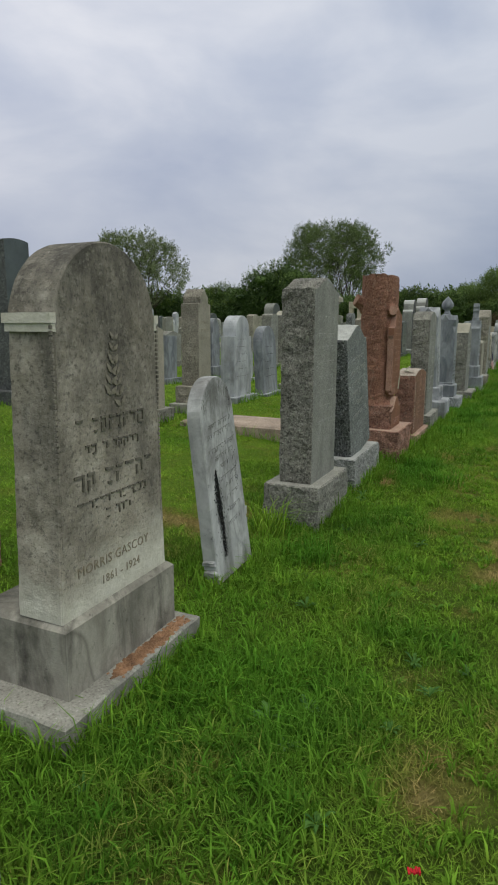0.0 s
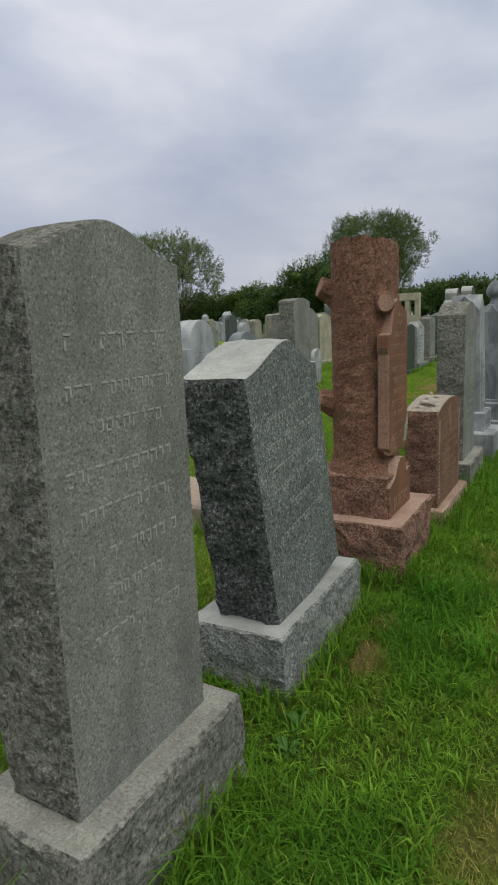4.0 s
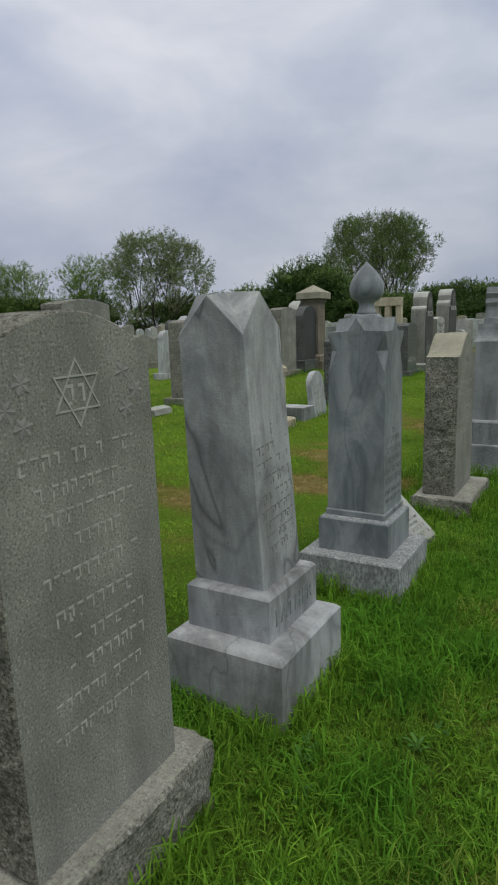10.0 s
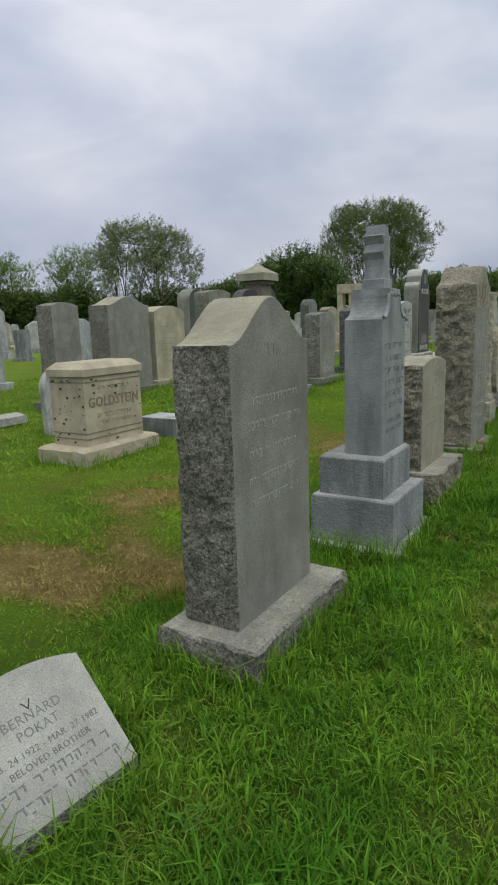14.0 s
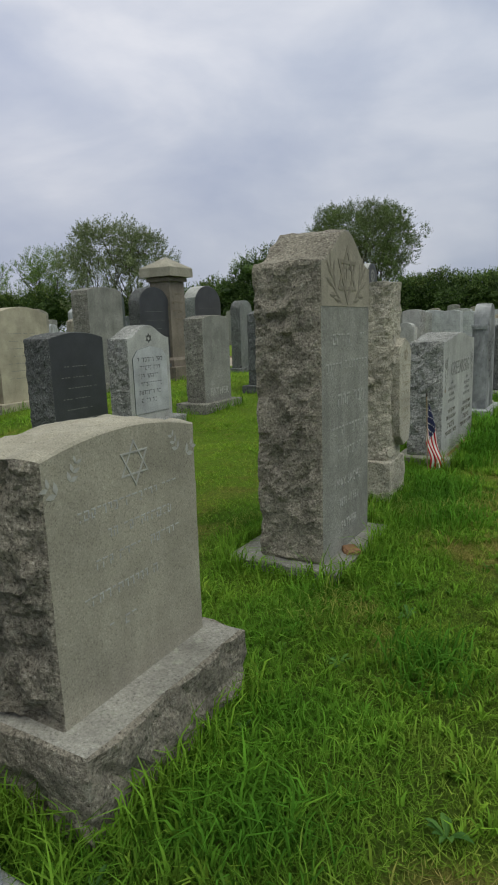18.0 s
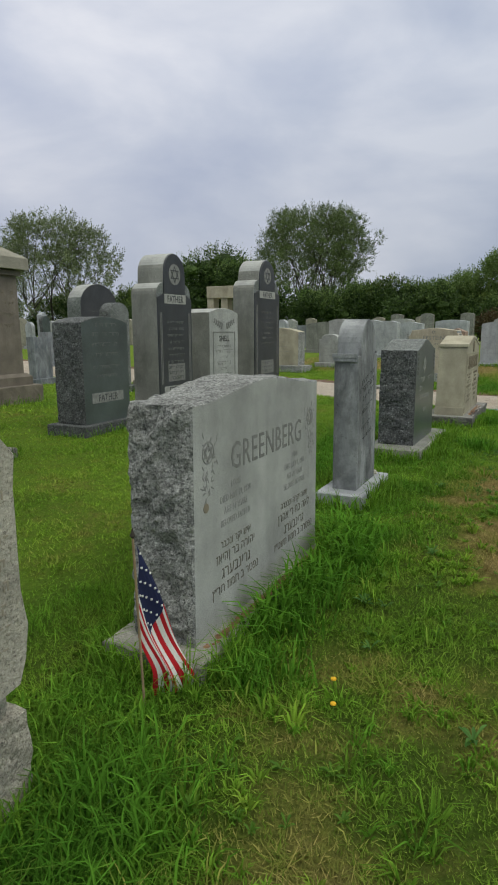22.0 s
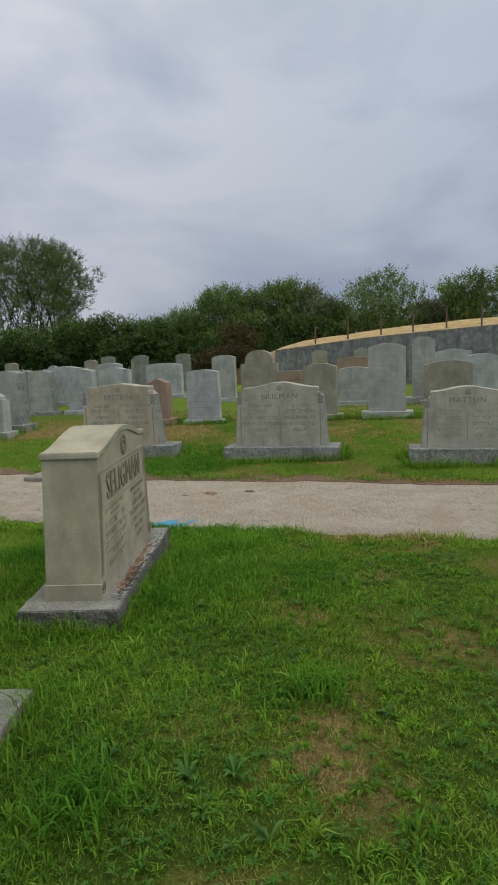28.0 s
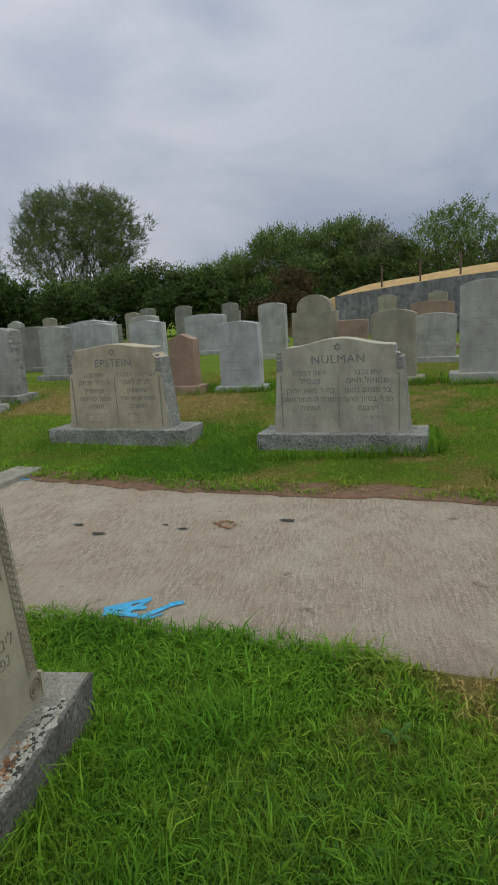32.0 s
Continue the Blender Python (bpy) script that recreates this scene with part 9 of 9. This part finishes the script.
# ---- grass blades, weeds and small litter ----
def grown(name, x, y, height, width, lean, seed, material, label, category, droop=1.0, lift=0.0, lush=None, short=False, fresh=False, heading=None):
    """Bent blades: a foot, a waist and a tip each, in one mesh."""
    rng = np.random.default_rng(seed)
    n = len(x)
    gx = np.linspace(-12, 8, 161)
    gy = np.linspace(-3, 36, 313)
    grid = np.array([[ground_z(a, b) for a in gx] for b in gy])
    fx, fy = np.clip((x - gx[0]) / (gx[1] - gx[0]), 0, 159.99), np.clip((y - gy[0]) / (gy[1] - gy[0]), 0, 311.99)
    i, j = fx.astype(int), fy.astype(int)
    u, v = fx - i, fy - j
    z = grid[j, i] * (1 - u) * (1 - v) + grid[j, i + 1] * u * (1 - v) + grid[j + 1, i] * (1 - u) * v + grid[j + 1, i + 1] * u * v + lift
    a = rng.uniform(0, 2 * np.pi, n)
    across_x, across_y = np.cos(a), np.sin(a)
    if heading is not None:
        a = heading - np.pi / 2
    way = a + np.pi / 2 + rng.normal(0, 0.5, n)
    bx, by = np.cos(way), np.sin(way)
    out = height * lean
    w = width / 2
    pts = np.empty((n, 5, 3), dtype=np.float32)
    pts[:, 0] = np.stack([x - across_x * w, y - across_y * w, z - 0.004], 1)
    pts[:, 1] = np.stack([x + across_x * w, y + across_y * w, z - 0.004], 1)
    mx, my, mz = x + bx * out * 0.32, y + by * out * 0.32, z + height * 0.62
    pts[:, 2] = np.stack([mx + across_x * w * 0.8, my + across_y * w * 0.8, mz], 1)
    pts[:, 3] = np.stack([mx - across_x * w * 0.8, my - across_y * w * 0.8, mz], 1)
    top = z + height * (1.0 - 0.45 * np.clip(lean, 0, 1.4) * droop * rng.uniform(0.4, 1.0, n))
    pts[:, 4] = np.stack([x + bx * out, y + by * out, top], 1)
    if short:
        pts = np.ascontiguousarray(pts[:, [0, 1, 4]])
    many = pts.shape[1]
    base = np.arange(n, dtype=np.int32)[:, None] * many
    loops = base + np.arange(3, dtype=np.int32) if short else np.concatenate([base + np.array([0, 1, 2, 3], dtype=np.int32), base + np.array([3, 2, 4], dtype=np.int32)], 1)
    faces = np.array([0], dtype=np.int32) if short else np.array([0, 4], dtype=np.int32)
    data = bpy.data.meshes.new(name)
    data.vertices.add(many * n)
    data.vertices.foreach_set("co", pts.ravel())
    data.loops.add(loops.size)
    data.loops.foreach_set("vertex_index", loops.ravel())
    data.polygons.add(len(faces) * n)
    data.polygons.foreach_set("loop_start", (np.arange(n, dtype=np.int32)[:, None] * loops.shape[1] + faces).ravel())
    data.polygons.foreach_set("loop_total", np.tile(np.array([3] if short else [4, 3], dtype=np.int32), n))
    data.update()
    data.attributes.new("dry", "FLOAT", "POINT").data.foreach_set("value", np.repeat(dryness(x, y) * (0.15 if fresh else 1.0), many).astype(np.float32))
    rich = lushness(x, y) if lush is None else np.broadcast_to(lush, n)
    data.attributes.new("lush", "FLOAT", "POINT").data.foreach_set("value", np.repeat(rich, many).astype(np.float32))
    return tagged(part(name, data, material, None), label, category, kind="stuff")


def scattered(x0, x1, y0, y1, per, seed):
    rng = np.random.default_rng(seed)
    n = int((x1 - x0) * (y1 - y0) * per)
    return rng.uniform(x0, x1, n), rng.uniform(y0, y1, n), rng


def clear_of(x, y, gap=0.0):
    """True where neither the lane nor a base covers the ground."""
    keep = np.abs((x - ROAD_MID[0]) * RN.x + (y - ROAD_MID[1]) * RN.y) > ROAD_WIDE / 2 - 0.02 + 0.16 * (lattice(x, y, 0.35, 21) - 0.5) + 0.10 * (lattice(x, y, 0.09, 22) - 0.5)
    for a, b, c, d in BASES:
        if b < -12 or a > 8 or c > 36:
            continue
        keep &= ~((x > a - gap) & (x < b + gap) & (y > c - gap) & (y < d + gap))
    return keep


def mown(y):
    """The lawn is kept shorter towards the lane."""
    return 1 - 0.16 * np.clip((y - 18.8) / 1.2, 0, 1)


def clumps(x, y):
    return np.clip(2.0 * (0.55 * lattice(x, y, 0.30, 7) + 0.45 * lattice(x, y, 0.11, 8)) - 0.5, 0, 1)


def lawn(name, x0, x1, y0, y1, per, tall, wide, seed, where=None, short=False, rich=False, lean=(0.5, 2.0)):
    """Blades all over a stretch; short ones are single triangles, rich ones stand only where the grass is lush."""
    x, y, rng = scattered(x0, x1, y0, y1, per, seed)
    keep = clear_of(x, y)
    if where is not None:
        keep &= where(x, y)
    d, g = dryness(x, y), lushness(x, y)
    keep &= rng.random(len(x)) > 0.10 * d
    if rich:
        keep &= rng.random(len(x)) < np.clip(1.5 * g - 0.22 - 0.8 * d, 0, 1)
    x, y, d, g = x[keep], y[keep], d[keep], g[keep]
    n = len(x)
    h = tall * (0.30 + 0.65 * g + 0.85 * clumps(x, y) ** 1.5) * rng.uniform(0.55, 1.35, n) * (1 - 0.3 * d) * mown(y)
    return grown(name, x, y, h, wide * rng.uniform(0.7, 1.3, n), rng.uniform(*lean, n), seed, BLADE, "short mown lawn grass with dry patches", "grass", short=short)


lawn("lawn_grass", -1.75, 1.55, -0.6, 25.6, 13000, 0.036, 0.0046, 801, short=True, lean=(0.3, 2.0))
lawn("lawn_grass_lush", -1.75, 1.0, -0.6, 25.0, 3000, 0.060, 0.0046, 807, rich=True, lean=(0.4, 1.5))
lawn("lawn_grass_beside", -4.3, -1.75, 0.5, 25.6, 4600, 0.034, 0.0085, 802, short=True)
lawn("lawn_grass_beside", 1.55, 3.6, 6.0, 25.0, 1800, 0.045, 0.0085, 803, short=True)
lawn("lawn_grass_further", -10.5, -4.3, 1.5, 27.5, 700, 0.075, 0.014, 804, short=True)
lawn("lawn_grass_across", -6.5, 6.5, 26.0, 34.0, 1500, 0.055, 0.010, 805, short=True)
lawn("lane_edge_grass", -5.0, 4.0, 23.4, 28.6, 2600, 0.07, 0.008, 806, lambda x, y: np.abs(np.abs((x - ROAD_MID[0]) * RN.x + (y - ROAD_MID[1]) * RN.y) - ROAD_WIDE / 2 - 0.12) < 0.2)

# long tufts round the foot of each stone, where no mower reaches
tx, ty = [], []
rng = np.random.default_rng(811)
for a, b, c, d in BASES:
    if b < -7.5 or a > 6 or c > 33:
        continue
    near = a > -2.2
    per = 520 if near else 130
    n = int(per * 2 * ((b - a) + (d - c)))
    side = rng.random(n) * 2 * ((b - a) + (d - c))
    out = np.abs(rng.normal(0, 0.055 if near else 0.07, n)) + 0.004
    w, h = b - a, d - c
    x = np.where(side < w, a + side, np.where(side < w + h, b + out, np.where(side < 2 * w + h, a + side - w - h, a - out)))
    y = np.where(side < w, c - out, np.where(side < w + h, c + side - w, np.where(side < 2 * w + h, d + out, c + side - 2 * w - h)))
    tx.append(x)
    ty.append(y)
tx, ty = np.concatenate(tx), np.concatenate(ty)
keep = clear_of(tx, ty)
tx, ty = tx[keep], ty[keep]
grown("long_grass", tx, ty, rng.uniform(0.06, 0.17, len(tx)) * (0.5 + 0.8 * clumps(tx * 1.3, ty * 1.3)), rng.uniform(0.004, 0.0075, len(tx)), rng.uniform(0.3, 1.2, len(tx)), 812, BLADE, "long uncut grass round the stones' feet", "grass", lush=0.55, fresh=True)

# broad-bladed clumps all over the lawn, each a rosette whose blades bend outward; every clump has its own height and green
def rosettes(name, x0, x1, y0, y1, per, many, length, width, seed, dense, label):
    x, y, rng = scattered(x0, x1, y0, y1, per, seed)
    d, g = dryness(x, y), lushness(x, y)
    field = 0.6 * lattice(x, y, 0.34, seed + 1) + 0.4 * lattice(x, y, 0.13, seed + 2)
    keep = rng.random(len(x)) < np.clip(dense * (2.6 * (field - 0.36) + 0.35 * g) - 0.55 * d, 0.04, 1)
    x, y, g = x[keep], y[keep], g[keep]
    n = len(x)
    size = rng.uniform(*length, n) * (0.75 + 0.5 * g) * mown(y)
    deep = np.clip(0.15 + 0.5 * g + 0.5 * lattice(x, y, 0.22, seed + 5) + rng.normal(0, 0.2, n) - 0.1, 0, 1)
    turn = rng.uniform(0, 2 * np.pi, (n, many))
    spread = (rng.random((n, many)) ** 0.7) * 0.35 * size[:, None]
    bx, by = (x[:, None] + np.cos(turn) * spread).ravel(), (y[:, None] + np.sin(turn) * spread).ravel()
    tall = (size[:, None] * rng.uniform(0.45, 1.1, (n, many))).ravel()
    lean = (0.35 + 1.3 * rng.random((n, many))).ravel()
    ok = clear_of(bx, by)
    grown(name, bx[ok], by[ok], tall[ok], rng.uniform(*width, ok.sum()), lean[ok], seed + 3, BLADE, label, "grass", lush=np.repeat(deep, many)[ok], fresh=True, heading=turn.ravel()[ok])


rosettes("grass_clumps", -1.45, 1.4, -0.4, 24.9, 300, 14, (0.030, 0.062), (0.0050, 0.0090), 815, 1.35, "broad-bladed clumps of fresh green grass")
rosettes("grass_clumps_large", -1.4, 1.4, -0.4, 24.9, 34, 20, (0.05, 0.10), (0.006, 0.0100), 835, 0.8, "tall coarse clumps of dark green grass")
rng = np.random.default_rng(818)

# lush tufts on the lawn
tufts = []
for cx, cy, r, k in ((-1.05, 3.05, 0.17, 260), (-0.78, 18.55, 0.24, 620), (-0.80, 17.95, 0.2, 420), (-0.72, 17.55, 0.16, 260), (-0.55, 13.95, 0.16, 240), (-0.6, 16.35, 0.2, 300), (-0.75, 16.9, 0.22, 380), (-0.5, 10.9, 0.2, 260), (-0.55, 9.6, 0.2, 260), (-0.95, 9.55, 0.26, 700), (-1.0, 9.75, 0.2, 400), (-0.75, 9.25, 0.2, 260), (-0.7, 8.6, 0.18, 240), (-0.35, 14.8, 0.18, 220), (-1.35, 22.15, 0.18, 320), (-0.45, 23.0, 0.16, 260), (0.25, 15.6, 0.15, 160), (-0.75, 12.45, 0.18, 220), (-0.8, 7.6, 0.16, 240), (-0.85, 5.6, 0.16, 240), (-0.6, 5.15, 0.15, 200), (-0.4, 21.4, 0.16, 220), (0.35, 22.0, 0.14, 160), (-0.15, 24.1, 0.15, 220)):
    n = k
    tufts.append(np.stack([rng.normal(cx, r * 0.5, n), rng.normal(cy, r * 0.5, n)], 1))
tufts = np.concatenate(tufts)
keep = clear_of(tufts[:, 0], tufts[:, 1])
tufts = tufts[keep]
grown("grass_tufts", tufts[:, 0], tufts[:, 1], rng.uniform(0.06, 0.15, len(tufts)), rng.uniform(0.005, 0.009, len(tufts)), rng.uniform(0.4, 1.2, len(tufts)), 813, BLADE, "lush tufts of coarse grass in the lawn", "grass", lush=1.0, fresh=True)

# long arching blades between the leaning slab and its neighbour
cx, cy = rng.normal(-1.38, 0.05, 90), rng.normal(3.23, 0.06, 90)
keep = clear_of(cx, cy)
cx, cy = cx[keep], cy[keep]
grown("arching_grass", cx, cy, rng.uniform(0.18, 0.34, len(cx)), rng.uniform(0.006, 0.010, len(cx)), rng.uniform(0.5, 1.2, len(cx)), 817, BLADE, "long pale arching grass blades between two stones", "grass", lush=0.15, fresh=True)

# coarse dark tufts that lean out from the wide double stone
cx = np.concatenate([rng.normal(a, 0.07, 150) for a in (-0.80, -0.76, -0.72, -0.80)])
cy = np.concatenate([rng.normal(b, 0.10, 150) for b in (17.85, 18.2, 18.6, 18.85)])
keep = clear_of(cx, cy)
cx, cy = cx[keep], cy[keep]
grown("coarse_grass_tufts", cx, cy, rng.uniform(0.12, 0.24, len(cx)), rng.uniform(0.008, 0.014, len(cx)), rng.uniform(0.5, 1.3, len(cx)), 814, BLADE, "coarse dark grass tufts at a wide stone's foot", "grass", lush=1.0, fresh=True)


def weeds(name, seed, count, reach, material, label, first=0.6, last=24.3, bare=0.42):
    """Rosettes of broad folded leaves scattered over the lawn, in one mesh."""
    rng = random.Random(seed)
    bm = bmesh.new()
    for k in range(count):
        x, y = rng.uniform(-1.1, 1.45), rng.uniform(first, last)
        if any(a - 0.05 < x < b + 0.05 and c - 0.05 < y < d + 0.05 for a, b, c, d in BASES) or off_road(x, y) > -1.2:
            continue
        if lattice(x, y, 0.5, seed) < bare:
            continue
        z = ground_z(x, y) + 0.006
        size = rng.uniform(*reach)
        for j in range(rng.randint(7, 12)):
            a = rng.uniform(0, 6.28)
            c, s = math.cos(a), math.sin(a)
            up, long, wide = rng.uniform(0.7, 1.9), size * rng.uniform(0.6, 1.15), size * rng.uniform(0.09, 0.16)
            spine, left, right = [], [], []
            for t, o in ((0.0, 0.12), (0.3, 0.7), (0.62, 1.0), (0.88, 0.55), (1.0, 0.0)):
                r, h = long * t, long * up * (t - 0.62 * t * t)
                spine.append(bm.verts.new((x + c * r, y + s * r, z + h)))
                if o > 0:
                    w, lift = wide * o, wide * o * 0.45
                    left.append(bm.verts.new((x + c * r - s * w, y + s * r + c * w, z + h + lift)))
                    right.append(bm.verts.new((x + c * r + s * w, y + s * r - c * w, z + h + lift)))
            for i in range(3):
                bm.faces.new((spine[i], spine[i + 1], left[i + 1], left[i]))
                bm.faces.new((spine[i + 1], spine[i], right[i], right[i + 1]))
            bm.faces.new((spine[3], spine[4], left[3]))
            bm.faces.new((spine[4], spine[3], right[3]))
    return tagged(part(name, bm, material, None), label, "weeds", kind="stuff")


weeds("lawn_weeds", 821, 2600, (0.020, 0.040), LEAF_BRIGHT, "small broad-leaved green weeds in the lawn")
weeds("dandelion_rosettes", 823, 260, (0.035, 0.060), LEAF_WEED, "broad dandelion and plantain rosettes in the lawn")
weeds("leafy_weeds", 827, 3600, (0.014, 0.028), LEAF_CLOVER, "dark leafy weeds that have spread through the short lawn", 19.6, 24.0, 0.36)
for x, y in ((-0.43, 17.56), (-0.39, 17.44)):
    bm = lathe([(0.003, 0.0), (0.010, 0.003), (0.009, 0.007), (0.003, 0.009)], 10)
    bm.transform(pose(0, 0, 0.065))
    stalk = lathe([(0.0015, -0.01), (0.0015, 0.066)], 5)
    flower = thing("dandelion", pose(x, y, ground_z(x, y)), "small yellow dandelion flower in the grass", "flower", "dandelions")
    part("bloom", bm, YELLOW, flower)
    part("stalk", stalk, LEAF_BRIGHT, flower)
litter = bmesh.new()
for k in range(5):
    box_into(litter, -0.015 + 0.006 * k, -0.010 + 0.006 * k, -0.008 + 0.003 * (k % 2), 0.010 - 0.003 * (k % 3), 0.012, 0.015 + 0.001 * k)
tagged(part("red_leaf", litter, FLAG_RED, None), "crumpled red dead leaf on the lawn", "leaf").matrix_world = pose(-0.158, 1.246, ground_z(-0.158, 1.246) + 0.028, 0, 0, 20)
